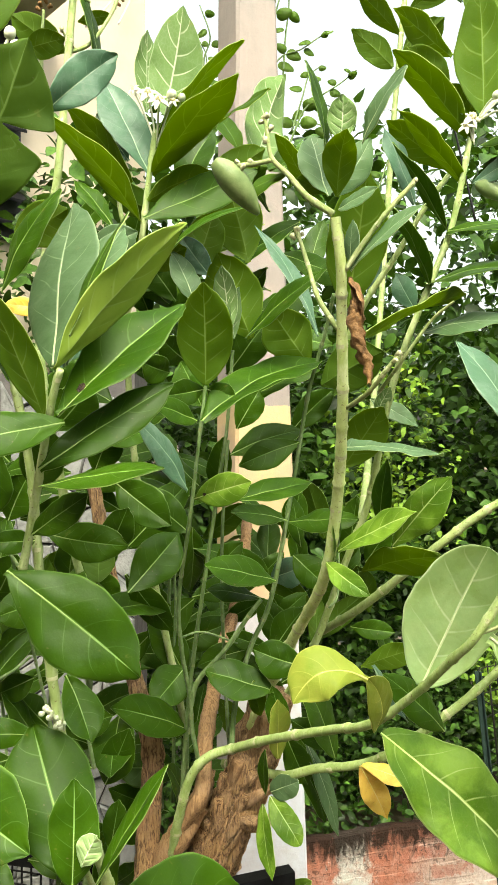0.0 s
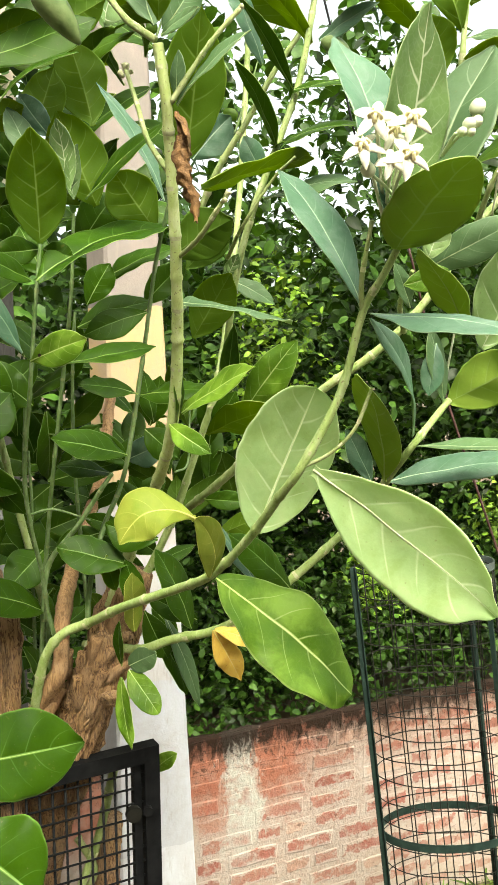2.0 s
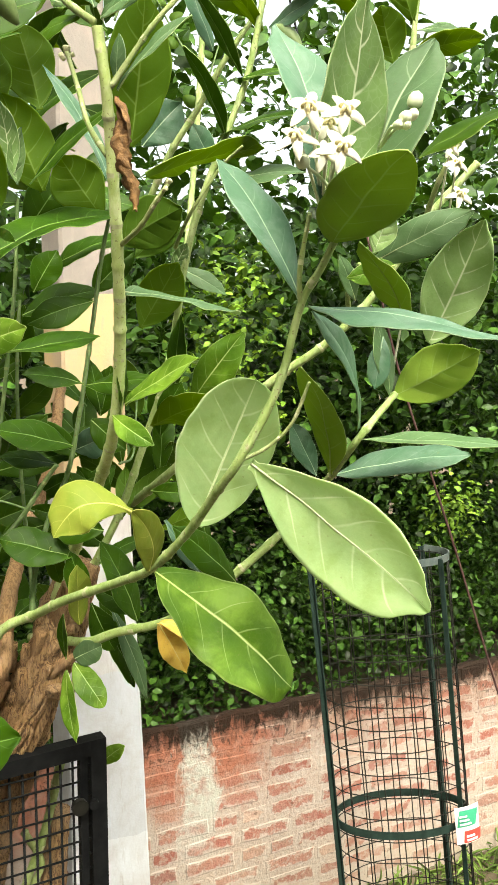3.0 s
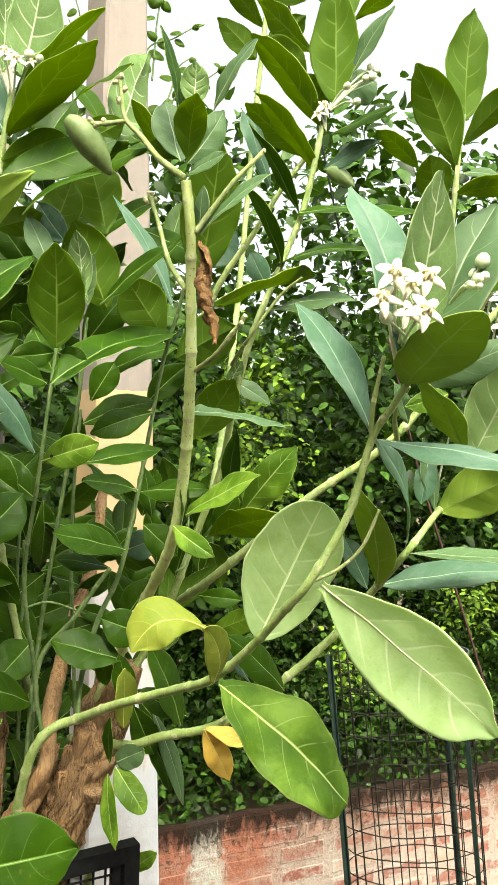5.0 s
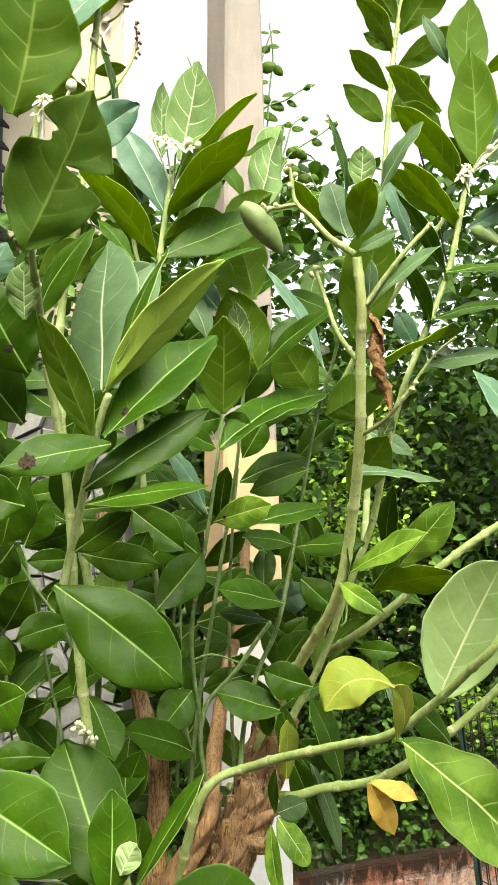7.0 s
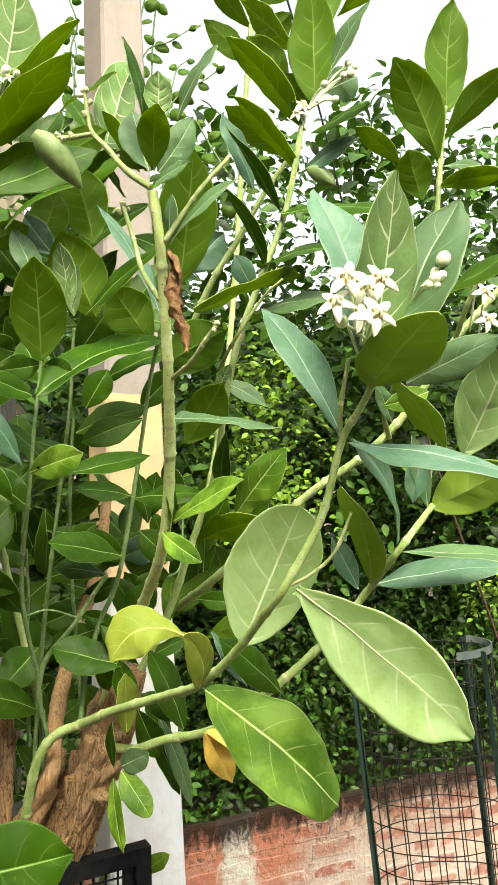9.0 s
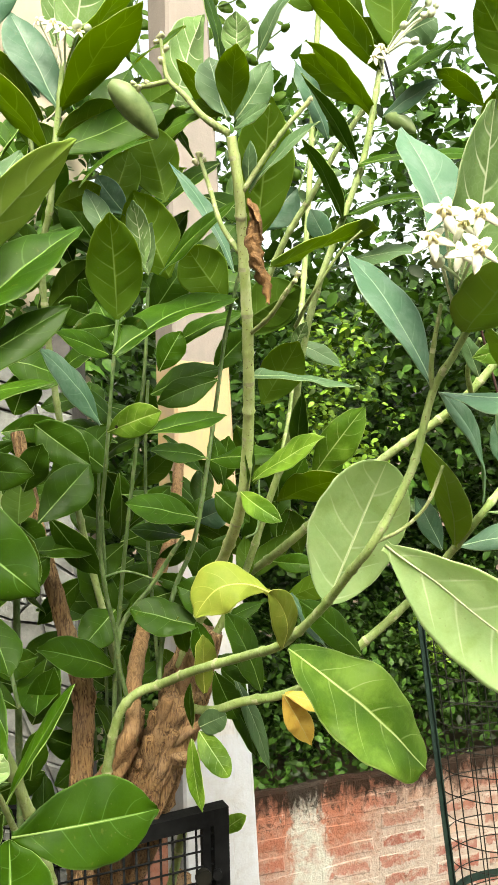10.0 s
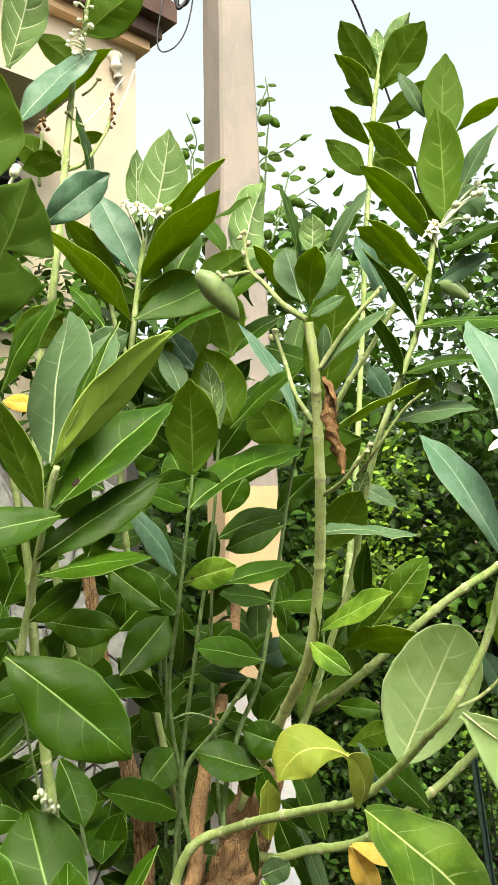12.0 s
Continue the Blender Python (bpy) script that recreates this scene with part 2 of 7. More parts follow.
RIB = {
    "chalk": leafy("midrib_chalky", (0.56, 0.66, 0.36), (0.64, 0.72, 0.44), 0.55, 0.25, (0.8, 0.88, 0.5), 0.1),
    # midrib with the blue leaf's painted sky tint
    "blue": leafy("midrib_sky_tinted", (0.32, 0.46, 0.28), (0.42, 0.55, 0.36), 0.5, 0.25, (0.5, 0.65, 0.4), 0.15),
    "fresh": leafy("midrib_fresh", (0.36, 0.47, 0.15), (0.46, 0.56, 0.21), 0.55, 0.4, (0.6, 0.75, 0.2), 0.15),
    "green": leafy("midrib", (0.24, 0.37, 0.1), (0.34, 0.47, 0.16), 0.55, 0.4, (0.55, 0.7, 0.15), 0.15),
    "olive": leafy("midrib_olive", (0.34, 0.46, 0.12), (0.46, 0.57, 0.19), 0.55, 0.4, (0.7, 0.84, 0.2), 0.15),
    "pale": leafy("midrib_pale", (0.4, 0.5, 0.27), (0.5, 0.59, 0.35), 0.55, 0.4, (0.8, 0.88, 0.45), 0.15),
    "yellow": leafy("midrib_yellow", (0.5, 0.52, 0.13), (0.6, 0.6, 0.21), 0.55, 0.45, (0.85, 0.8, 0.3), 0.15),
}
STEM = stalky("stem_green", (0.2, 0.29, 0.08), (0.34, 0.43, 0.16), (0.46, 0.52, 0.32))
NODE = plain("stem_node", (0.28, 0.32, 0.14), (0.52, 0.52, 0.32), 160, 0.7, grain=300, relief=0.4)
BRANCH = stalky("branch_skin", (0.19, 0.285, 0.075), (0.31, 0.41, 0.14), (0.44, 0.5, 0.29))
# paler copy of STEM for the main stem, its colour lifted against the shade
STEM_MAIN = stalky("stem_brightened", (0.37, 0.47, 0.15), (0.53, 0.62, 0.26), (0.62, 0.67, 0.42))
STEM_DARK = stalky("stem_young", (0.08, 0.15, 0.04), (0.15, 0.23, 0.08), (0.28, 0.35, 0.21))
STALK = stalky("flower_stalk", (0.18, 0.25, 0.07), (0.3, 0.35, 0.14), (0.42, 0.45, 0.28))
BARK = fissured("bark", (0.12, 0.058, 0.022), (0.52, 0.32, 0.14))
TAN = fissured("young_bark", (0.19, 0.105, 0.043), (0.38, 0.23, 0.105), 0.5)
DRY = plain("dry_leaf", (0.055, 0.027, 0.01), (0.27, 0.145, 0.05), 90, 0.8, grain=160, relief=0.7)
CHEWED = plain("chewed_edge", (0.006, 0.005, 0.003), (0.045, 0.026, 0.012), 260, 0.9, grain=300, relief=0.8)
BUD = plain("bud_skin", (0.5, 0.57, 0.36), (0.66, 0.7, 0.5), 90, 0.5, relief=0.05)
NODE_DARK = plain("young_node", (0.12, 0.17, 0.055), (0.26, 0.3, 0.13), 120, 0.6, grain=300, relief=0.3)
PETAL = plain("petal", (0.68, 0.69, 0.52), (0.8, 0.8, 0.66), 90, 0.5, relief=0.05)
CROWN = plain("crown", (0.75, 0.66, 0.3), (0.86, 0.8, 0.5), 90, 0.45, relief=0.05)
POD = plain("pod", (0.085, 0.14, 0.04), (0.2, 0.265, 0.1), 70, 0.5, grain=160, relief=0.12)
IRON = plain("black_iron", (0.003, 0.0035, 0.004), (0.009, 0.0095, 0.01), 60, 0.62, 0.0, 500, 0.12, gloss=0.1)
GUARD = plain("guard_paint", (0.004, 0.012, 0.009), (0.016, 0.034, 0.027), 25, 0.7, 0.0, 400, 0.15, gloss=0.2)
WIRE = plain("wire", (0.004, 0.005, 0.004), (0.014, 0.013, 0.01), 40, 0.6, gloss=0.15)
CABLE = plain("cable", (0.008, 0.008, 0.01), (0.02, 0.02, 0.025), 40, 0.5)
RUST = plain("rusty_cable", (0.03, 0.012, 0.011), (0.075, 0.034, 0.03), 40, 0.7)
CREAM = plain("cream_render", (0.4, 0.34, 0.25), (0.49, 0.43, 0.335), 3, 0.85, grain=120, relief=0.1)
FASCIA = plain("fascia", (0.05, 0.025, 0.018), (0.09, 0.05, 0.035), 6, 0.6)
SOFFIT = plain("soffit", (0.55, 0.36, 0.2), (0.62, 0.43, 0.26), 5, 0.8)
SLATE = plain("louvre", (0.02, 0.02, 0.022), (0.05, 0.05, 0.055), 12, 0.5)
EARTH = plain("earth", (0.06, 0.045, 0.028), (0.12, 0.09, 0.06), 5, 0.95, grain=60, relief=0.6)
HEDGE = leafy("hedge_leaf", (0.008, 0.028, 0.003), (0.042, 0.094, 0.012), 0.46, 0.13, (0.1, 0.25, 0.008), 0.2, loose=True)
VINE = leafy("vine_leaf", (0.05, 0.11, 0.012), (0.1, 0.18, 0.022), 0.5, 0.5, (0.35, 0.55, 0.04), 0.2)
SPRIG = leafy("sprig_leaf", (0.06, 0.13, 0.012), (0.13, 0.22, 0.025), 0.5, 0.3, (0.3, 0.48, 0.03), 0.2, loose=True)
GRASS = leafy("grass_blade", (0.045, 0.09, 0.014), (0.115, 0.17, 0.04), 0.55, 0.25, (0.2, 0.3, 0.04), 0.15, loose=True)


# ---- builders ----
def link_mesh(name, verts, faces, mats, parent=None, label="", origin=(0, 0, 0), smooth=True, indices=None):
    me = bpy.data.meshes.new(name)
    o = Vector(origin)
    me.from_pydata([tuple(Vector(v) - o) for v in verts], [], faces)
    for m in mats:
        me.materials.append(m)
    if indices:
        me.polygons.foreach_set("material_index", indices)
    if smooth:
        me.polygons.foreach_set("use_smooth", [True] * len(me.polygons))
    me.update()
    ob = new(name, me)
    ob.location = o
    if parent is not None:
        ob.parent = parent
        ob.location = o - (parent.location if parent.parent is None else parent.parent.location + parent.location)
    if label:
        ob["label"] = label
    return ob


def thing(name, at, label, category, group="", kind=""):
    e = new(name)
    e.location = at
    e.empty_display_size = 0.05
    return tagged(e, label, category, group, kind)


def curve_through(pts, steps):
    """Catmull-Rom through the points."""
    p = [Vector(q) for q in pts]
    p = [p[0] * 2 - p[1]] + p + [p[-1] * 2 - p[-2]]
    out = []
    for i in range(1, len(p) - 2):
        for k in range(steps):
            u = k / steps
            out.append(0.5 * ((2 * p[i]) + (p[i + 1] - p[i - 1]) * u + (2 * p[i - 1] - 5 * p[i] + 4 * p[i + 1] - p[i + 2]) * u * u + (3 * p[i] - p[i - 1] - 3 * p[i + 1] + p[i + 2]) * u ** 3))
    out.append(p[-2].copy())
    return out


def tube_mesh(path, radius, sides, verts, faces, rough=0.0, closed=True, ridge=0.0):
    """Adds a tube round the path; radius is a function of 0..1 along it."""
    n, start = len(path), len(verts)
    side = Vector((1, 0, 0))
    for i, c in enumerate(path):
        d = (path[min(i + 1, n - 1)] - path[max(i - 1, 0)]).normalized()
        if abs(d.dot(side)) > 0.95:
            side = Vector((0, 1, 0))
        a = (side - d * side.dot(d)).normalized()
        side = a
        b = d.cross(a)
        r = radius(i / (n - 1))
        for k in range(sides):
            w = 2 * math.pi * k / sides
            rr = r * (1 + rough * noise.noise(c * 90 + Vector((k * 3.1, 0, 0))))
            if ridge:
                rr *= 1 + ridge * noise.noise(Vector((math.cos(w) * 2.5, math.sin(w) * 2.5, i * 0.08))) + 0.45 * ridge * noise.noise(Vector((math.cos(w) * 7, math.sin(w) * 7, i * 0.05)))
            verts.append(c + (a * math.cos(w) + b * math.sin(w)) * rr)
    for i in range(n - 1):
        for k in range(sides):
            q = start + i * sides
            faces.append((q + k, q + (k + 1) % sides, q + sides + (k + 1) % sides, q + sides + k))
    if closed:
        faces.append(tuple(start + k for k in reversed(range(sides))))
        faces.append(tuple(start + (n - 1) * sides + k for k in range(sides)))


def stem(parent, pts, r0, r1, mat=None, name="branch", nodes=0.062, label="", rough=0.06, sides=10, ridge=0.0):
    """A stem through the points; where it has nodes they swell into pale leaf scars."""
    path = curve_through(pts, 8)
    if nodes:
        thin = 0.54 if mat is STEM_DARK else 0.75
        r0, r1 = thin * r0, thin * r1
    length = sum((path[i + 1] - path[i]).length for i in range(len(path) - 1))
    step = 0.004 if nodes else 0.008
    fine, along, want = [], 0.0, 0.0
    for i in range(len(path) - 1):
        d = (path[i + 1] - path[i]).length
        while want <= along + d:
            fine.append(path[i].lerp(path[i + 1], (want - along) / d))
            want += step
        along += d
    fine.append(path[-1])
    shift, turn = random.random(), random.uniform(0.8, 1.2)

    def knot(u):
        if not nodes:
            return 0.0
        ph = (u * length / (nodes * turn) + shift + 0.35 * math.sin(11 * u + 9 * shift)) % 1.0
        return math.exp(-(min(ph, 1 - ph) / 0.045) ** 2)

    def radius(u):
        return (r0 + (r1 - r0) * u) * (1 + 0.26 * knot(u))
    verts, faces = [], []
    tube_mesh(fine, radius, sides, verts, faces, rough * 1.6, True, ridge)
    kinds = None
    if nodes:
        n = len(fine)
        kinds = [1 if knot((i + 0.5) / (n - 1)) > 0.7 and noise.noise(Vector((i * 0.7, k * 0.9, shift * 20))) > -0.12 else 0 for i in range(n - 1) for k in range(sides)] + [0, 0]
    return link_mesh(name, verts, faces, [mat or STEM, NODE_DARK if mat is STEM_DARK else NODE], parent, label, pts[0], indices=kinds)


def gnarled_trunk(parent, pts, r0, r1, strands=170):
    """A knotted woody stool: a ridged core with fibrous cords and knobs grown over it."""
    path = curve_through(pts, 12)
    verts, faces = [], []
    tube_mesh(path, lambda u: r0 + (r1 - r0) * u, 40, verts, faces, 0.12, True, 0.5)
    n = len(path)
    rng = random.Random(77)
    for s in range(strands):
        i0 = rng.randrange(0, n - 14)
        i1 = min(n - 1, i0 + rng.randrange(12, 34))
        w0, tw = rng.uniform(0, 6.283), rng.uniform(-0.4, 0.4)
        cord, rad = [], rng.uniform(0.04, 0.13)
        for i in range(i0, i1):
            u = i / (n - 1)
            d = (path[min(i + 1, n - 1)] - path[max(i - 1, 0)]).normalized()
            a = d.orthogonal().normalized()
            a = (Vector((1, 0, 0)) - d * d.x).normalized()
            b = d.cross(a)
            w = w0 + tw * (i - i0) / 20 + 0.35 * noise.noise(Vector((i * 0.2, s, 0)))
            r = (r0 + (r1 - r0) * u) * (0.88 + 0.18 * noise.noise(Vector((i * 0.15, s * 3.3, 2))) + 0.1 * rng.random())
            cord.append(path[i] + (a * math.cos(w) + b * math.sin(w)) * r)
        if len(cord) > 3:
            tube_mesh(cord, lambda u: (r0 + r1) * 0.5 * rad * (0.35 + 0.65 * math.sin(math.pi * (0.08 + 0.9 * u))), 8, verts, faces, 0.3)
    for s in range(22):
        i = rng.randrange(n // 3, n - 2)
        d = (path[i] - path[i - 1]).normalized()
        a = (Vector((1, 0, 0)) - d * d.x).normalized()
        b = d.cross(a)
        w = rng.uniform(0, 6.283)
        o = a * math.cos(w) + b * math.sin(w)
        r = r0 + (r1 - r0) * i / (n - 1)
        k = rng.uniform(0.13, 0.3) * r
        up = (o * 0.6 + d * rng.uniform(0.1, 1.5)).normalized()
        tube_mesh([path[i] + o * r * 0.6, path[i] + o * r * 0.8 + up * k, path[i] + o * r * 0.8 + up * 2.6 * k, path[i] + o * r * 0.8 + up * 2.9 * k], lambda u: k * (1.1 - 0.55 * u * u), 10, verts, faces, 0.25)
    return link_mesh("trunk", verts, faces, [BARK], parent, "", pts[0])


def leaf(parent, base, tip, width, up, arch=0.06, kind="green", bite=0.0, fold=0.18, blunt=0.6, mid=None, spot=0.0, wave=0.0, peak=0.0):
    """A milkweed leaf from its base to its tip, its upper skin towards up, with a pale midrib and side veins."""
    B, T, up = Vector(base), Vector(tip), Vector(up)
    L = (T - B).length
    a = (T - B) / L
    up = (up - a * up.dot(a)).normalized()
    across = up.cross(a)
    rows = [0.0, 0.012, 0.03, 0.055, 0.085] + [0.12 + 0.035 * i for i in range(23)] + [0.915, 0.94, 0.96, 0.975, 0.988, 1.0]
    if bite:
        rows = sorted(set(rows[:11] + [round(0.337 + 0.0075 * i, 4) for i in range(64)] + rows[-9:]))
    cols = [-1.0, -0.92, -0.78, -0.6, -0.4, -0.2, -0.05, 0.0, 0.05, 0.2, 0.4, 0.6, 0.78, 0.92, 1.0]
    NS, NC = len(rows) - 1, len(cols) - 1
    ph, amp = random.uniform(0, 6), random.uniform(0.02, 0.065)
    fold, arch = fold * random.uniform(0.5, 2.0), arch * random.uniform(0.6, 1.6)
    bend, skew, twist = random.uniform(-0.06, 0.06), random.uniform(-0.07, 0.07), random.uniform(-0.22, 0.22)
    amp = max(amp, wave) if wave >= 0 else 0.012
    if wave < 0:
        bend, twist = 0.0, 0.0
    top = peak or random.uniform(0.48, 0.57)
    power = math.log(0.5) / math.log(top)
    swell = 0.4 + 0.55 * blunt
    ctrl = Vector(mid) if mid else None

    def spine(s):
        if ctrl:
            return B * (1 - s) ** 2 + ctrl * 2 * s * (1 - s) + T * s * s
        return B + a * (L * s) + up * (4 * arch * L * s * (1 - s)) + across * (bend * L * s * (1 - s) * 2)

    def whole(s):
        w = math.sin(math.pi * min(1.0, s ** power)) ** swell if 0 < s < 1 else 0.0
        if s > 0.9 and blunt > 0.4:
            w *= 1 - 0.25 * math.sin(math.pi * (s - 0.9) / 0.1)
        return 0.52 * width * max(w, 0.13 * (1 - s / 0.09) if s < 0.09 else 0.0)

    def cut(s, c):
        """What insects have left of the blade's half width."""
        if not bite:
            return 1.0
        if c < 0:
            return 1 - 0.85 * bite * math.exp(-((s - 0.665) / 0.075) ** 4) * (0.9 + 0.3 * noise.noise(Vector((s * 26, 1, 0))))
        return 1 - 1.12 * bite * math.exp(-abs((s - 0.535) / 0.055) ** 2.4) * (0.95 + 0.3 * noise.noise(Vector((s * 34, 5, 0))))

    def point(s, c):
        q = spine(s)
        nrm, lat = up, across
        if ctrl:
            d = (spine(min(s + 0.02, 1)) - spine(max(s - 0.02, 0))).normalized()
            nrm = (up - d * up.dot(d)).normalized()
            lat = nrm.cross(d)
        w = twist * (s - 0.3)
        nrm, lat = nrm * math.cos(w) - lat * math.sin(w), lat * math.cos(w) + nrm * math.sin(w)
        c *= cut(s, c)
        k = abs(c)
        h = whole(s) * (1 + (skew if c > 0 else -skew)) * (1 + 0.03 * math.sin(11 * s + ph + (2 if c > 0 else 0)) + 0.011 * math.sin(37 * s + 3 * ph + (1 if c > 0 else 0)))
        z = fold * k * h - 0.2 * k * k * h + amp * width * k * math.sin(9 * s + ph + (1.7 if c > 0 else 0)) + 0.35 * amp * width * k * k * math.sin(23 * s + 2 * ph + (0.8 if c > 0 else 0))
        z += 0.04 * width * noise.noise(Vector((s * 4 + ph, c * 1.6, ph))) * min(1, s * 6)
        return q + lat * (c * h) + nrm * z, nrm
    verts, faces, mats, uv = [], [], [], []
    th = 0.0007
    pts = [[point(s, c) for c in cols] for s in rows]
    for sgn in (0.5, -0.5):
        for i, row in enumerate(pts):
            for j, (q, nrm) in enumerate(row):
                verts.append(q + nrm * (sgn * th))
                k = abs(cols[j])
                uv.append((cols[j], rows[i] - (0.12 * k + 0.1 * k * k) * min(1.0, 4 * rows[i] * (1.15 - rows[i]))))
    lay = (NS + 1) * (NC + 1)
    for i in range(NS):
        for j in range(NC):
            q = i * (NC + 1) + j
            faces.append((q, q + 1, q + NC + 2, q + NC + 1))
            faces.append((lay + q, lay + q + NC + 1, lay + q + NC + 2, lay + q + 1))
            mats += [0, 1]
        for j in (0, NC):
            q = i * (NC + 1) + j
            faces.append((q, q + NC + 1, lay + q + NC + 1, lay + q) if j == 0 else (q, lay + q, lay + q + NC + 1, q + NC + 1))
            mats.append(2)
    for j in range(NC):
        faces.append((j, lay + j, lay + j + 1, j + 1))
        mats.append(0)
    tint = {"silver": "pale", "amber": "yellow"}.get(kind, kind)
    ob = link_mesh("leaf", verts, faces, list(LEAF[kind]) + [RIB[tint]], parent, "", base, indices=mats)
    sheet = ob.data.uv_layers.new(name="blade")
    which = np.empty(len(ob.data.loops), dtype=np.int32)
    ob.data.loops.foreach_get("vertex_index", which)
    sheet.data.foreach_set("uv", np.array(uv, dtype=np.float32)[which].ravel())
    if kind != "olive" and (up.y < 0.3 or kind == "chalk"):
        verts, faces = [], []
        rib = 0.0005 + 0.0085 * width
        sink = 0.0006 if kind == "silver" else 0.0001
        tube_mesh([pts[i][NC // 2][0] - pts[i][NC // 2][1] * sink for i in range(0, NS - 3)], lambda u: rib * (1 - u) ** 0.9 + 0.00015, 6, verts, faces)
        link_mesh("midrib", verts, faces, [RIB[tint]], ob, "", base)
    if spot:
        size = 1.0 if spot > 0.5 else 0.4
        ring = [point(spot + 0.075 * size * math.cos(w) * (1 + 0.45 * noise.noise(Vector((w * 2, 3, 0)))), 0.12 + 0.42 * size * math.sin(w) * (1 + 0.5 * noise.noise(Vector((w * 2.3, 9, 0))))) for w in [2 * math.pi * k / 22 for k in range(22)]]
        hub = point(spot, 0.12)
        verts = [q + n * 0.0014 for q, n in ring] + [hub[0] + hub[1] * 0.0022]
        link_mesh("chewed_patch", verts, [(k, (k + 1) % 22, 22) for k in range(22)], [CHEWED], ob, "dark brown chewed patch", base)
    return ob


def empty_shrub(label, at):
    return thing("milkweed_shrub", at, label, "shrub", "milkweed shrubs")


def pod(parent, top, end, r):
    A, E = Vector(top), Vector(end)
    d = E - A
    path = [A + d * (i / 22) + Vector((0, 0, 1)) * (0.06 * d.length * math.sin(math.pi * i / 22)) for i in range(23)]
    verts, faces = [], []
    tube_mesh(path, lambda u: r * max(0.05, math.sin(math.pi * (0.05 + 0.93 * u) ** 0.9) ** 0.72), 18, verts, faces, 0.03)
    return link_mesh("seed_pod", verts, faces, [POD], parent, "plump grey-green unripe pod", top)


def dead_leaf(parent, top, end):
    A, E = Vector(top), Vector(end)
    verts, faces = [], []
    n, m = 40, 7
    for i in range(n + 1):
        u = i / n
        c = A.lerp(E, u) + Vector((0.003 * math.sin(9 * u), 0.003 * math.cos(7 * u), 0))
        w = 0.0075 * (0.35 + 1.0 * math.sin(math.pi * min(u * 1.05, 1)) ** 0.6)
        for j in range(m + 1):
            k = 2 * j / m - 1
            ang = 2.6 * k + 5 * u + 0.6 * noise.noise(Vector((u * 9, k * 2, 0)))
            rr = w * (0.7 + 0.5 * noise.noise(Vector((u * 14, k * 3, 4))))
            verts.append(c + Vector((math.cos(ang) * rr, math.sin(ang) * rr, 0.004 * noise.noise(Vector((u * 20, k * 4, 9))))))
    for i in range(n):
        for j in range(m):
            q = i * (m + 1) + j
            faces.append((q, q + 1, q + m + 2, q + m + 1))
    return link_mesh("dead_leaf", verts, faces, [DRY], parent, "shrivelled brown dead leaf", top)


def flower(parent, at, foot, size):
    """A star of five waxy lobes round a ridged crown, on its own stalk."""
    c, f = Vector(at), Vector(foot)
    out = (c - f).normalized() * 0.35 + Vector((random.uniform(-0.4, 0.4), -0.8, random.uniform(0.0, 0.5)))
    z = out.normalized()
    x = z.orthogonal().normalized()
    y = z.cross(x)
    turn = random.uniform(0, 2)
    R = size * 0.56
    verts, faces = [], []
    for k in range(5):
        w = 2 * math.pi * k / 5 + turn
        d = x * math.cos(w) + y * math.sin(w)
        e = z.cross(d)
        s0 = len(verts)
        tw = random.uniform(-0.3, 0.3)
        for side in (0.0, -0.06):
            for i in range(6):
                u = i / 5
                hw = R * 0.3 * (1 - u) ** 0.6 * (0.75 + 0.6 * u) if i < 5 else 0.002 * R
                q = c + d * (R * (0.12 + 0.88 * u)) - z * (R * (0.42 * u * u - 0.12 * u)) + z * (R * side)
                for j in (-1, 0, 1):
                    verts.append(q + e * (hw * j) + z * (hw * (0.35 if j == 0 else 0) + hw * j * tw))
        for lay in (0, 18):
            for i in range(5):
                for j in range(2):
                    q = s0 + lay + i * 3 + j
                    faces.append((q, q + 1, q + 4, q + 3) if lay else (q, q + 3, q + 4, q + 1))
        for i in range(5):
            for j in (0, 2):
                q = s0 + i * 3 + j
                faces.append((q, q + 18, q + 21, q + 3))
    tube_mesh(curve_through([f, f.lerp(c, 0.6) + Vector((0, 0, 0.004)), c - z * R * 0.06], 5), lambda u: 0.0013, 6, verts, faces)
    ob = link_mesh("flower", verts, faces, [PETAL], parent, "", at)
    verts, faces = [], []
    for k in range(5):
        w = 2 * math.pi * (k + 0.5) / 5 + turn
        d = x * math.cos(w) + y * math.sin(w)
        tube_mesh([c + d * R * 0.24, c + d * R * 0.27 + z * R * 0.14, c + d * R * 0.13 + z * R * 0.34], lambda u: R * (0.1 - 0.035 * u), 6, verts, faces)
    tube_mesh([c, c + z * R * 0.2, c + z * R * 0.36], lambda u: R * (0.14 - 0.02 * u), 10, verts, faces)
    link_mesh("crown", verts, faces, [CROWN], ob, "", at)
    return ob


def bud(parent, at, foot, r):
    c, f = Vector(at), Vector(foot)
    z = (c - f).normalized()
    verts, faces = [], []
    path = [c + z * (r * (2 * i / 10 - 1)) for i in range(11)]
    tube_mesh(path, lambda u: r * max(0.05, (1 - (2 * u - 1) ** 2) ** 0.42) * (0.95 - 0.12 * u), 10, verts, faces)
    tube_mesh(curve_through([f, f.lerp(c, 0.6) + Vector((0, 0, 0.004)), c - z * r * 0.9], 5), lambda u: 0.0013, 6, verts, faces)
    return link_mesh("bud", verts, faces, [BUD], parent, "closed cream flower bud", at)



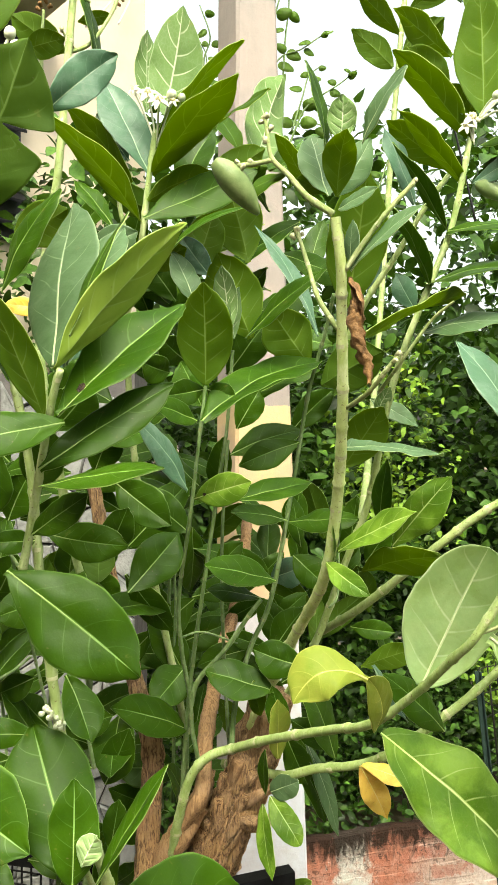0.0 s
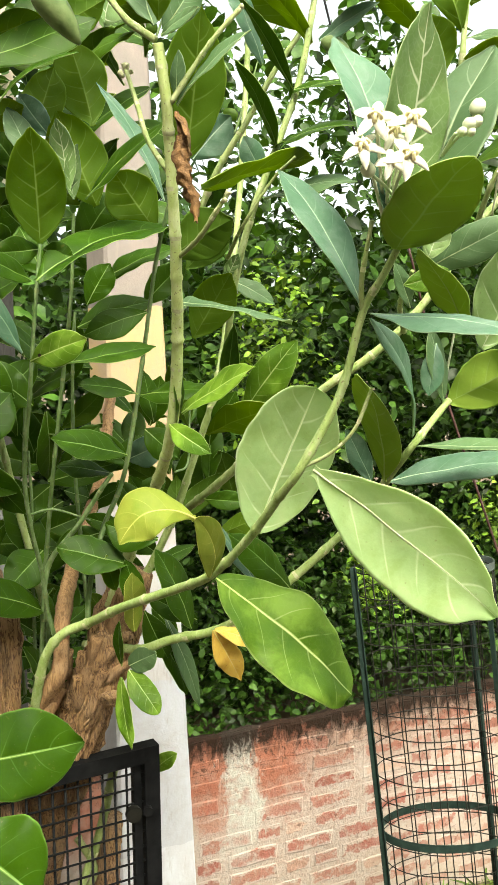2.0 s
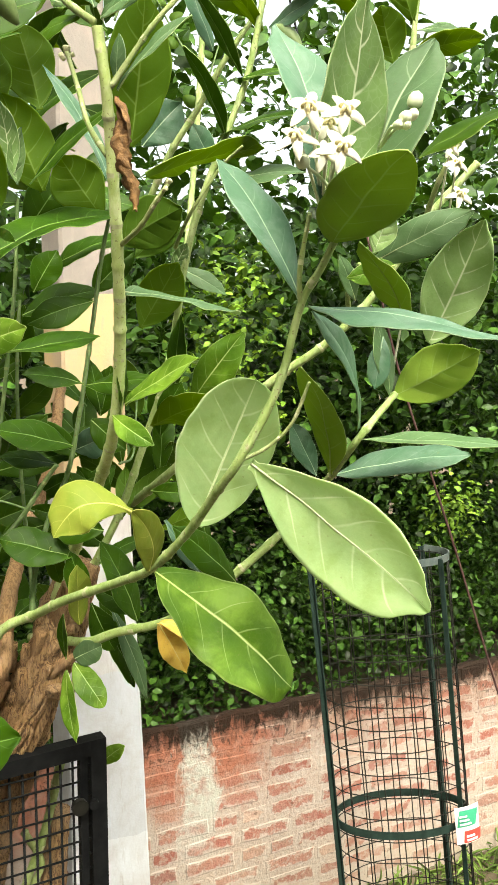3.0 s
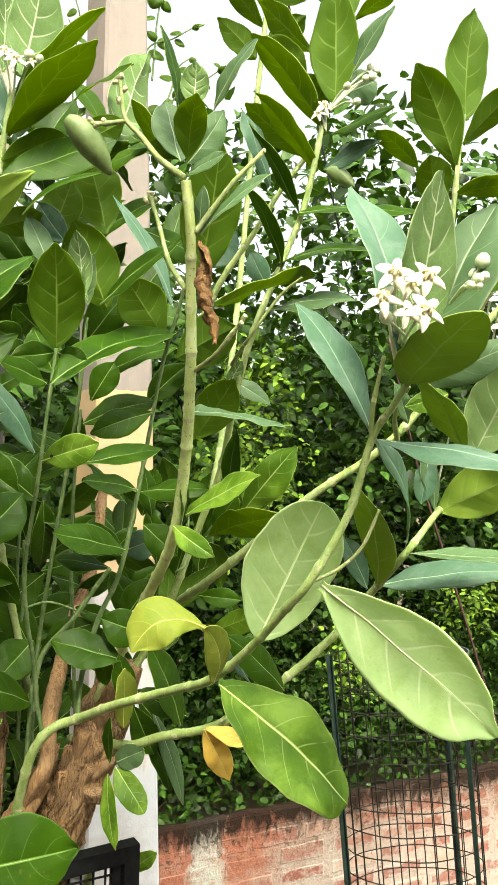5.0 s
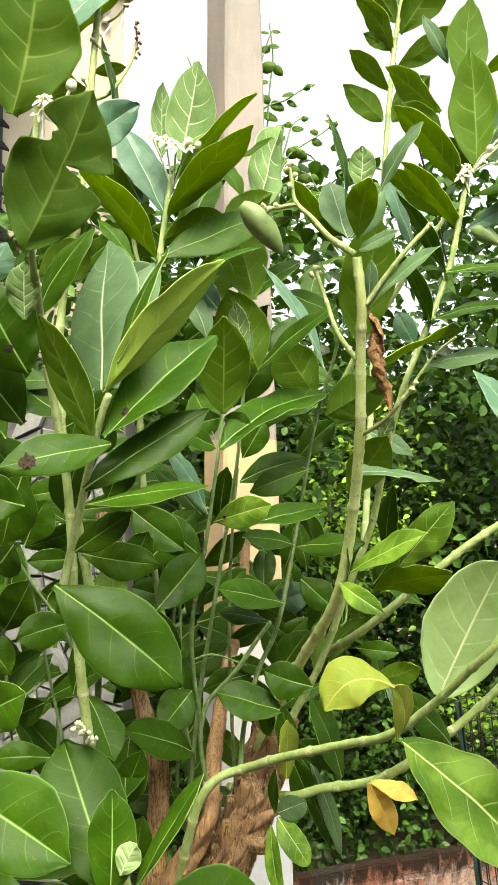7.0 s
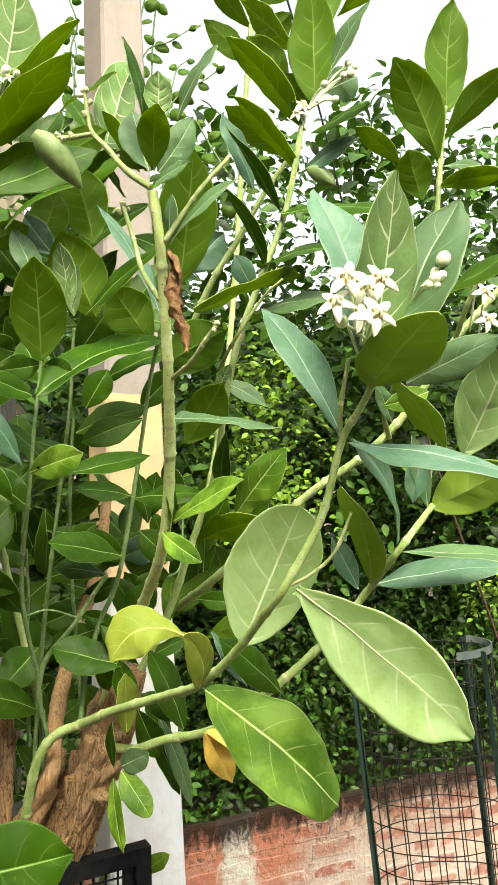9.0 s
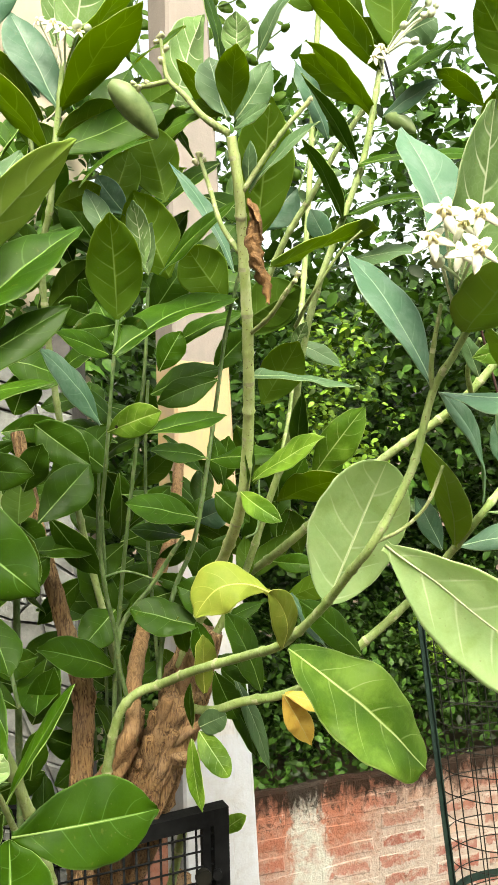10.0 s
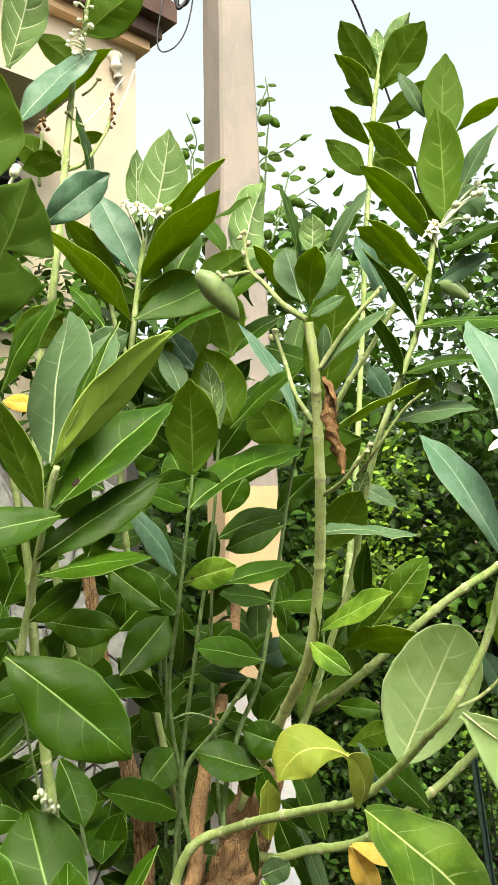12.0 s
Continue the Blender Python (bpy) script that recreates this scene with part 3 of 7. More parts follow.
def stub(parent, at, r, mat=None):
    """A knobbly scar where a flower has fallen."""
    c = Vector(at)
    z = Vector((random.uniform(-1, 1), random.uniform(-1, 0.2), random.uniform(-0.2, 1))).normalized()
    verts, faces = [], []
    tube_mesh([c - z * r, c, c + z * r * 0.8, c + z * r * 1.1], lambda u: r * (0.6 + 0.5 * u) if u < 0.9 else r * 0.5, 8, verts, faces, 0.3)
    return link_mesh("stub", verts, faces, [mat or NODE], parent, "dark dried knob" if mat else "pale scar of a fallen flower", at)

# ---- the shrub with the gnarled trunk ----
main = empty_shrub("tall giant milkweed with gnarled trunk, broad leaves and green pod", (-0.047, 1.088, 0.0))
gnarled_trunk(main, [(-0.202, 1.360, 0.880), (-0.179, 1.315, 1.132), (-0.122, 1.215, 1.415), (-0.079, 1.151, 1.547), (-0.039, 1.115, 1.647), (-0.013, 1.097, 1.710), (0.009, 1.097, 1.769), (0.024, 1.106, 1.817), (0.039, 1.106, 1.856)], 0.0470, 0.0220)
stem(main, [(-0.155, 1.215, 1.482), (-0.108, 1.106, 1.632), (-0.076, 1.052, 1.711), (-0.063, 1.047, 1.740), (-0.060, 1.061, 1.776)], 0.0191, 0.0098, TAN, "limb", 0, "", 0.12, 20, 0.3)
stem(main, [(-0.012, 1.079, 1.688), (0.011, 1.061, 1.689), (0.026, 1.052, 1.699)], 0.0123, 0.0067, BARK, "stub", 0, "", 0.05, 22, 0.5)
stem(main, [(-0.008, 1.079, 1.707), (0.013, 1.061, 1.728), (0.034, 1.052, 1.743)], 0.0100, 0.0045, TAN, "stub", 0, "", 0.05, 22, 0.4)
stem(main, [(-0.064, 1.224, 1.399), (-0.040, 1.224, 1.339), (-0.083, 1.206, 1.281), (-0.103, 1.206, 1.207)], 0.0079, 0.0069, STALK)
stem(main, [(-0.001, 1.179, 1.537), (-0.032, 1.206, 1.406), (-0.065, 1.206, 1.316), (-0.095, 1.206, 1.206)], 0.0092, 0.0077, STEM)
stem(main, [(-0.012, 1.233, 1.426), (-0.024, 1.251, 1.300), (-0.032, 1.269, 1.148)], 0.0176, 0.0199, BARK, "limb", 0, "", 0.15, 16, 0.3)
stem(main, [(-0.061, 1.061, 1.776), (-0.054, 1.088, 1.831), (-0.039, 1.179, 1.893), (-0.014, 1.269, 1.968), (-0.001, 1.360, 2.088)], 0.0113, 0.0087, TAN, "limb", 0, "", 0.15)
stem(main, [(0.003, 1.088, 1.808), (0.026, 1.070, 1.868), (0.056, 0.997, 1.954), (0.083, 0.889, 2.044), (0.092, 0.834, 2.131), (0.091, 0.771, 2.231), (0.087, 0.743, 2.308), (0.083, 0.716, 2.360), (0.077, 0.707, 2.401)], 0.0106, 0.0062, STEM_MAIN, "branch", 0.045)
stem(main, [(-0.023, 1.025, 1.798), (-0.018, 1.034, 1.857), (0.001, 1.038, 1.929), (0.029, 1.034, 1.997), (0.054, 1.025, 2.130), (0.075, 1.006, 2.260), (0.094, 0.979, 2.335), (0.102, 0.952, 2.379)], 0.0066, 0.0041, STEM_DARK)
stem(main, [(-0.067, 1.056, 1.774), (-0.075, 1.043, 1.824), (-0.077, 1.025, 1.874), (-0.085, 0.997, 1.940), (-0.086, 0.970, 2.009), (-0.070, 0.925, 2.104), (-0.058, 0.898, 2.190), (-0.049, 0.893, 2.264)], 0.0060, 0.0035, STEM_DARK)
stem(main, [(-0.094, 1.106, 1.659), (-0.089, 1.088, 1.769), (-0.078, 1.079, 1.888), (-0.062, 1.043, 1.995), (-0.041, 1.015, 2.131), (-0.028, 0.997, 2.217), (-0.020, 0.979, 2.314)], 0.0063, 0.0038, STEM_DARK)
stem(main, [(-0.007, 1.106, 1.714), (-0.025, 1.120, 1.748), (-0.034, 1.106, 1.888), (-0.037, 1.070, 2.020), (-0.033, 1.043, 2.129), (-0.027, 1.034, 2.203)], 0.0055, 0.0037, STEM_DARK)
stem(main, [(-0.087, 0.997, 1.954), (-0.059, 1.015, 1.957), (-0.015, 1.025, 1.940)], 0.0028, 0.0022, STEM_DARK)
stem(main, [(-0.077, 1.034, 1.853), (-0.066, 1.034, 1.890), (-0.030, 1.015, 1.935), (-0.001, 1.006, 1.979), (0.015, 0.997, 2.002)], 0.0066, 0.0050, STEM_DARK)
stem(main, [(-0.144, 1.088, 1.536), (-0.141, 1.106, 1.651), (-0.136, 1.115, 1.766), (-0.157, 1.124, 1.843), (-0.195, 1.133, 1.993), (-0.227, 1.151, 2.138)], 0.0178, 0.0074, BARK, "limb", 0, "", 0.12, 22, 0.35)
stem(main, [(-0.108, 1.079, 1.626), (-0.091, 1.043, 1.712), (-0.075, 1.025, 1.768), (-0.051, 1.015, 1.798), (-0.018, 0.997, 1.815), (0.027, 0.925, 1.854), (0.085, 0.843, 1.894), (0.118, 0.771, 1.926), (0.148, 0.716, 1.971), (0.169, 0.662, 2.018), (0.183, 0.635, 2.046), (0.212, 0.621, 2.105), (0.228, 0.612, 2.168), (0.239, 0.594, 2.194), (0.245, 0.578, 2.212)], 0.0092, 0.0037, BRANCH)
stem(main, [(0.183, 0.635, 2.046), (0.205, 0.626, 2.058), (0.223, 0.617, 2.078), (0.234, 0.607, 2.110)], 0.0023, 0.0017, STALK)
stem(main, [(0.228, 0.612, 2.168), (0.225, 0.603, 2.193), (0.229, 0.589, 2.234)], 0.0031, 0.0021, STALK)
stem(main, [(-0.036, 1.133, 1.741), (0.007, 1.088, 1.752), (0.044, 1.043, 1.761), (0.086, 1.015, 1.782), (0.152, 0.970, 1.810), (0.217, 0.934, 1.867), (0.284, 0.925, 1.927), (0.332, 0.925, 1.980), (0.356, 0.861, 2.043), (0.410, 0.898, 2.089)], 0.0089, 0.0051, BRANCH)
stem(main, [(0.107, 1.179, 1.918), (0.164, 1.088, 1.981), (0.276, 1.015, 2.094), (0.351, 0.979, 2.152), (0.406, 0.961, 2.212), (0.463, 0.952, 2.297), (0.526, 0.943, 2.367)], 0.0084, 0.0060, STEM)
stem(main, [(0.376, 0.961, 2.173), (0.354, 0.907, 2.203), (0.353, 0.861, 2.233)], 0.0048, 0.0031, STEM)
stem(main, [(0.463, 0.952, 2.297), (0.466, 0.907, 2.345), (0.487, 0.889, 2.388)], 0.0048, 0.0032, STALK)
stem(main, [(0.025, 1.124, 1.795), (0.056, 1.106, 1.852), (0.094, 1.088, 1.932), (0.129, 1.070, 2.035), (0.159, 1.043, 2.129), (0.171, 0.997, 2.231), (0.191, 0.979, 2.314), (0.228, 0.970, 2.410), (0.251, 0.966, 2.478), (0.272, 0.961, 2.590)], 0.0076, 0.0048, STEM)
stem(main, [(0.122, 1.133, 2.309), (0.161, 1.088, 2.395), (0.197, 1.070, 2.450), (0.233, 1.052, 2.511), (0.266, 1.043, 2.557)], 0.0065, 0.0045, STEM)
stem(main, [(0.161, 0.979, 2.263), (0.172, 0.907, 2.289), (0.203, 0.889, 2.335), (0.225, 0.870, 2.355)], 0.0035, 0.0019, STALK)
stem(main, [(0.075, 0.707, 2.404), (0.053, 0.716, 2.422), (0.036, 0.725, 2.445), (0.021, 0.734, 2.464), (0.017, 0.734, 2.485), (0.015, 0.734, 2.503)], 0.0045, 0.0021, STALK, "flower_stalk", 0.02)
stem(main, [(0.023, 0.734, 2.462), (-0.001, 0.739, 2.459), (-0.024, 0.743, 2.461)], 0.0031, 0.0026, STALK, "flower_stalk", 0.016)
stem(main, [(0.087, 0.716, 2.356), (0.104, 0.716, 2.381), (0.126, 0.707, 2.409), (0.148, 0.707, 2.433)], 0.0036, 0.0025, STALK)
stem(main, [(0.083, 0.743, 2.307), (0.067, 0.762, 2.338), (0.058, 0.780, 2.375), (0.048, 0.789, 2.410)], 0.0037, 0.0028, STALK, "flower_stalk", 0.022)
stem(main, [(0.092, 0.771, 2.232), (0.111, 0.743, 2.246), (0.124, 0.725, 2.264), (0.135, 0.716, 2.279)], 0.0033, 0.0026, STALK)
stem(main, [(0.090, 0.889, 2.015), (0.107, 0.952, 2.019), (0.113, 0.997, 2.080)], 0.0025, 0.0021, STEM_DARK)
# down to the soil
stem(main, [(-0.202, 1.36, 0.92), (-0.21, 1.37, 0.5), (-0.225, 1.38, -0.02)], 0.046, 0.052, BARK, "limb", 0, "", 0.1, 22, 0.4)
stem(main, [(-0.144, 1.088, 1.55), (-0.15, 1.12, 1.2), (-0.19, 1.22, 0.6), (-0.21, 1.3, -0.02)], 0.0175, 0.024, BARK, "limb", 0, "", 0.1, 20, 0.35)
stem(main, [(-0.032, 1.27, 1.16), (-0.03, 1.285, 0.7), (-0.04, 1.3, -0.02)], 0.0195, 0.024, BARK, "limb", 0, "", 0.15, 16, 0.3)
# its leaves
leaf(main, (-0.049, 0.893, 2.265), (-0.049, 0.843, 2.371), 0.060, (-0.06, 0.90, 0.43), 0.050, "olive")
leaf(main, (-0.052, 0.879, 2.224), (0.092, 0.997, 2.300), 0.062, (-0.05, -0.50, 0.87), 0.050, "green")
leaf(main, (-0.058, 0.879, 2.224), (-0.104, 0.816, 2.242), 0.029, (0.81, -0.51, 0.29), 0.036, "green")
leaf(main, (-0.052, 0.907, 2.261), (-0.095, 0.870, 2.251), 0.029, (0.64, -0.77, 0.05), 0.024, "green")
leaf(main, (-0.048, 0.907, 2.261), (-0.015, 0.907, 2.253), 0.027, (-0.01, -1.00, -0.05), 0.013, "green")
leaf(main, (-0.067, 0.861, 2.148), (-0.114, 0.780, 2.223), 0.043, (0.92, -0.35, 0.20), 0.029, "blue")
leaf(main, (-0.059, 0.861, 2.139), (0.003, 0.816, 2.160), 0.034, (-0.55, -0.82, -0.13), 0.030, "fresh", spot=0.22)
leaf(main, (-0.033, 0.861, 2.135), (0.072, 0.907, 2.155), 0.041, (0.02, -0.45, 0.89), 0.012, "green")
leaf(main, (-0.077, 0.997, 2.088), (-0.144, 0.997, 2.140), 0.046, (0.08, -0.99, 0.11), 0.012, "green")
leaf(main, (-0.023, 0.961, 2.332), (-0.033, 0.943, 2.411), 0.029, (0.28, 0.93, 0.25), 0.060, "silver")
leaf(main, (-0.018, 0.961, 2.326), (-0.012, 0.961, 2.389), 0.023, (-0.61, 0.79, 0.06), 0.043, "silver")
leaf(main, (0.003, 1.052, 2.338), (-0.041, 1.034, 2.448), 0.073, (-0.01, 0.99, 0.16), 0.022, "olive")
leaf(main, (-0.004, 0.961, 2.327), (0.089, 0.907, 2.400), 0.042, (-0.68, -0.52, 0.52), 0.032, "green")
leaf(main, (0.077, 0.997, 2.297), (0.027, 0.979, 2.365), 0.061, (-0.03, 0.97, 0.24), 0.059, "olive")
leaf(main, (0.087, 0.997, 2.334), (0.007, 1.037, 2.484), 0.036, (0.80, -0.60, 0.05), 0.055, "blue")
leaf(main, (-0.024, 1.034, 2.184), (0.071, 1.034, 2.216), 0.044, (-0.18, -0.83, 0.52), 0.052, "green")
leaf(main, (0.034, 1.015, 2.023), (-0.056, 0.979, 2.048), 0.043, (0.44, -0.67, 0.59), 0.030, "green")
leaf(main, (0.030, 1.133, 2.005), (0.081, 1.106, 2.029), 0.042, (-0.44, -0.89, -0.07), 0.035, "blue")
leaf(main, (0.049, 1.015, 2.100), (-0.023, 0.997, 2.112), 0.033, (0.28, -0.70, 0.66), 0.044, "green")
leaf(main, (0.052, 1.015, 2.098), (0.136, 0.979, 2.105), 0.040, (-0.30, -0.56, 0.77), 0.013, "green")
leaf(main, (0.063, 0.997, 2.200), (-0.013, 0.979, 2.171), 0.036, (0.13, -0.96, 0.25), 0.038, "green")
leaf(main, (0.068, 1.043, 2.063), (0.056, 1.043, 2.130), 0.030, (0.59, -0.80, 0.11), 0.024, "green")
leaf(main, (0.084, 0.861, 2.070), (0.125, 0.816, 2.042), 0.024, (-0.50, -0.73, 0.47), 0.054, "fresh")
leaf(main, (0.097, 0.861, 2.082), (0.169, 0.798, 2.130), 0.034, (-0.73, -0.45, 0.51), 0.013, "fresh")
leaf(main, (0.091, 0.861, 2.070), (0.091, 0.843, 2.147), 0.026, (0.92, -0.39, 0.08), 0.044, "green")
leaf(main, (0.174, 0.961, 2.074), (0.234, 0.916, 2.161), 0.044, (-0.41, -0.89, -0.18), 0.054, "fresh")
leaf(main, (0.158, 0.961, 2.097), (0.163, 0.934, 2.181), 0.030, (-0.75, -0.64, -0.16), 0.021, "green")
leaf(main, (0.136, 0.925, 2.060), (0.161, 0.907, 2.104), 0.027, (-0.26, -0.94, -0.24), 0.055, "green")
leaf(main, (0.125, 0.879, 2.057), (0.185, 0.771, 2.088), 0.045, (0.50, 0.48, 0.72), 0.054, "olive")
leaf(main, (0.098, 0.816, 2.195), (0.238, 0.970, 2.183), 0.040, (0.32, -0.22, 0.92), 0.011, "pale")
leaf(main, (0.119, 0.997, 2.168), (0.163, 0.961, 2.243), 0.052, (0.22, 0.92, 0.32), 0.045, "olive")
leaf(main, (0.159, 0.997, 2.234), (0.175, 0.979, 2.269), 0.018, (0.22, 0.90, 0.37), 0.010, "silver")
leaf(main, (0.180, 1.179, 2.264), (0.249, 1.161, 2.223), 0.029, (0.03, -0.89, 0.45), 0.035, "pale")
leaf(main, (0.096, 1.052, 2.276), (0.173, 1.015, 2.317), 0.062, (0.29, 0.92, 0.27), 0.032, "green")
leaf(main, (0.121, 0.834, 2.310), (0.270, 0.988, 2.386), 0.050, (-0.59, 0.13, 0.80), 0.020, "olive")
leaf(main, (0.107, 0.861, 2.346), (0.122, 0.816, 2.482), 0.063, (0.04, 0.95, 0.31), 0.026, "olive")
leaf(main, (0.078, 0.703, 2.418), (0.082, 0.666, 2.464), 0.029, (0.14, 0.78, 0.61), 0.050, "olive", blunt=0.55)
leaf(main, (0.080, 0.707, 2.408), (0.110, 0.671, 2.416), 0.017, (-0.75, -0.54, 0.38), 0.026, "pale")
leaf(main, (0.092, 0.725, 2.362), (0.095, 0.725, 2.404), 0.015, (-0.58, -0.81, 0.04), 0.017, "pale")
leaf(main, (0.093, 0.725, 2.357), (0.154, 0.689, 2.408), 0.024, (-0.71, -0.44, 0.55), 0.045, "pale")
leaf(main, (0.013, 1.179, 2.616), (0.054, 1.269, 2.789), 0.082, (-0.38, 0.78, 0.50), 0.032, "silver")
leaf(main, (0.070, 0.725, 2.464), (0.051, 0.725, 2.550), 0.020, (0.80, -0.55, 0.23), 0.050, "green")
leaf(main, (0.082, 0.716, 2.470), (0.084, 0.709, 2.512), 0.026, (0.13, 0.97, 0.21), 0.022, "silver")
leaf(main, (0.074, 0.743, 2.431), (0.059, 0.762, 2.496), 0.042, (0.34, -0.85, 0.39), 0.026, "pale")
leaf(main, (0.101, 0.707, 2.467), (0.136, 0.682, 2.525), 0.024, (-0.79, -0.56, 0.27), 0.050, "pale")
leaf(main, (0.084, 0.780, 2.443), (0.120, 0.780, 2.500), 0.031, (0.16, -0.98, -0.10), 0.035, "pale")
leaf(main, (0.065, 0.834, 2.461), (0.027, 0.816, 2.518), 0.025, (0.63, 0.52, 0.58), 0.035, "olive")
leaf(main, (0.072, 0.743, 2.433), (0.046, 0.762, 2.455), 0.016, (0.55, 0.83, -0.04), 0.022, "olive")
leaf(main, (-0.048, 1.015, 2.537), (0.022, 1.043, 2.588), 0.043, (-0.42, 0.91, 0.08), 0.011, "olive")
leaf(main, (-0.001, 1.088, 2.447), (-0.030, 1.088, 2.556), 0.070, (0.06, 1.00, 0.02), 0.057, "olive")
leaf(main, (-0.072, 1.052, 2.428), (-0.047, 1.070, 2.512), 0.052, (-0.19, 0.97, -0.15), 0.014, "olive")
leaf(main, (-0.068, 0.997, 2.370), (-0.099, 1.015, 2.443), 0.036, (0.43, -0.82, 0.38), 0.052, "pale")
leaf(main, (-0.051, 1.043, 2.419), (-0.090, 1.061, 2.475), 0.036, (-0.21, -0.96, 0.16), 0.028, "blue")
leaf(main, (-0.095, 0.943, 2.426), (-0.003, 0.907, 2.469), 0.023, (-0.52, -0.52, 0.67), 0.058, "green")
leaf(main, (0.243, 0.576, 2.211), (0.270, 0.500, 2.257), 0.060, (-0.15, 0.93, 0.34), 0.030, "fresh", blunt=0.4, fold=0.05, wave=-1)
leaf(main, (0.240, 0.567, 2.220), (0.212, 0.635, 2.383), 0.060, (0.49, -0.77, 0.41), 0.057, "blue")
leaf(main, (0.246, 0.571, 2.225), (0.256, 0.544, 2.369), 0.064, (-0.44, 0.87, 0.20), 0.038, "silver")
leaf(main, (0.253, 0.573, 2.225), (0.327, 0.598, 2.365), 0.068, (-0.65, -0.61, 0.45), 0.022, "pale")
leaf(main, (0.227, 0.612, 2.174), (0.167, 0.640, 2.282), 0.042, (0.43, -0.78, 0.46), 0.047, "blue")
leaf(main, (0.233, 0.607, 2.167), (0.343, 0.508, 2.140), 0.050, (-0.05, -0.32, 0.95), 0.044, "blue")
leaf(main, (0.158, 0.725, 1.977), (0.206, 0.680, 2.110), 0.080, (0.27, 0.93, 0.26), 0.044, "chalk", blunt=0.1, fold=0.05, wave=-1, peak=0.56)
leaf(main, (0.193, 0.635, 2.044), (0.312, 0.549, 1.942), 0.078, (0.5, 0.84, 0.2), 0.033, "chalk", blunt=0.45, fold=0.03, wave=-1, peak=0.58)
leaf(main, (0.119, 0.716, 1.937), (0.246, 0.716, 1.819), 0.082, (0.44, -0.76, 0.48), 0.021, "fresh", blunt=0.02, wave=0.07, peak=0.57)
leaf(main, (0.134, 0.952, 1.811), (0.168, 0.970, 1.741), 0.032, (0.09, -0.97, -0.20), 0.042, "amber", blunt=0.7, wave=0.1)
leaf(main, (0.299, 0.834, 2.004), (0.266, 0.816, 2.064), 0.025, (0.31, -0.94, -0.11), 0.015, "blue")
leaf(main, (0.330, 0.889, 1.999), (0.268, 0.780, 2.121), 0.062, (0.76, 0.23, 0.60), 0.045, "fresh")
leaf(main, (0.409, 0.898, 2.087), (0.474, 0.816, 2.139), 0.060, (0.65, 0.72, 0.24), 0.042, "fresh", blunt=0.55)
leaf(main, (0.404, 0.898, 2.086), (0.382, 0.889, 2.174), 0.033, (0.56, -0.83, 0.06), 0.029, "pale")
leaf(main, (0.354, 0.861, 2.051), (0.261, 0.707, 2.171), 0.036, (0.88, -0.45, 0.11), 0.050, "blue")
leaf(main, (0.359, 0.861, 2.040), (0.487, 0.771, 2.039), 0.040, (-0.13, -0.20, 0.97), 0.020, "pale")
leaf(main, (0.347, 0.925, 1.992), (0.480, 0.843, 2.022), 0.052, (-0.41, -0.36, 0.84), 0.030, "blue")
leaf(main, (0.367, 0.861, 2.234), (0.455, 0.798, 2.281), 0.042, (-0.59, -0.81, -0.00), 0.050, "pale")
leaf(main, (0.461, 0.925, 2.149), (0.485, 0.834, 2.280), 0.070, (0.50, 0.75, 0.43), 0.029, "pale")
leaf(main, (0.353, 0.707, 2.158), (0.287, 0.653, 2.224), 0.039, (0.61, 0.20, 0.77), 0.046, "fresh")
leaf(main, (0.350, 0.743, 2.217), (0.298, 0.725, 2.202), 0.023, (0.30, -0.95, 0.12), 0.041, "fresh")
leaf(main, (0.329, 0.798, 2.188), (0.306, 0.780, 2.231), 0.018, (0.26, -0.93, -0.25), 0.057, "pale")
leaf(main, (0.360, 0.834, 2.241), (0.372, 0.816, 2.283), 0.028, (0.35, 0.89, 0.28), 0.060, "pale")
leaf(main, (0.391, 0.889, 2.155), (0.382, 0.889, 2.095), 0.026, (-0.32, -0.95, 0.05), 0.046, "blue")
leaf(main, (0.284, 0.961, 2.598), (0.288, 0.993, 2.773), 0.063, (0.50, 0.85, -0.16), 0.018, "olive")
leaf(main, (0.350, 1.179, 2.804), (0.365, 1.215, 2.987), 0.066, (0.04, 0.98, -0.20), 0.046, "olive")
leaf(main, (0.271, 0.961, 2.563), (0.173, 0.952, 2.672), 0.048, (0.67, 0.38, 0.64), 0.052, "olive")
leaf(main, (0.264, 0.970, 2.513), (0.176, 0.943, 2.597), 0.038, (0.61, 0.29, 0.73), 0.030, "olive")
leaf(main, (0.267, 1.034, 2.554), (0.176, 1.015, 2.613), 0.039, (0.25, 0.74, 0.62), 0.038, "olive")
leaf(main, (0.275, 1.088, 2.688), (0.216, 1.088, 2.744), 0.045, (0.29, 0.91, 0.31), 0.034, "olive")
leaf(main, (0.288, 1.015, 2.611), (0.256, 1.015, 2.661), 0.034, (0.33, 0.92, 0.21), 0.058, "olive")
leaf(main, (0.304, 0.961, 2.635), (0.348, 0.925, 2.712), 0.034, (-0.81, -0.54, 0.22), 0.026, "pale")
leaf(main, (0.306, 0.997, 2.628), (0.356, 1.015, 2.659), 0.044, (0.36, -0.93, -0.04), 0.030, "pale")
leaf(main, (0.281, 0.961, 2.560), (0.328, 0.861, 2.557), 0.039, (-0.62, -0.32, 0.72), 0.010, "green")
leaf(main, (0.274, 0.970, 2.517), (0.329, 0.907, 2.536), 0.031, (-0.76, -0.55, 0.35), 0.031, "blue")
leaf(main, (0.240, 0.961, 2.456), (0.368, 0.861, 2.433), 0.040, (-0.21, -0.48, 0.85), 0.042, "green")
leaf(main, (0.215, 0.970, 2.392), (0.322, 0.889, 2.398), 0.045, (-0.34, -0.39, 0.85), 0.057, "green")
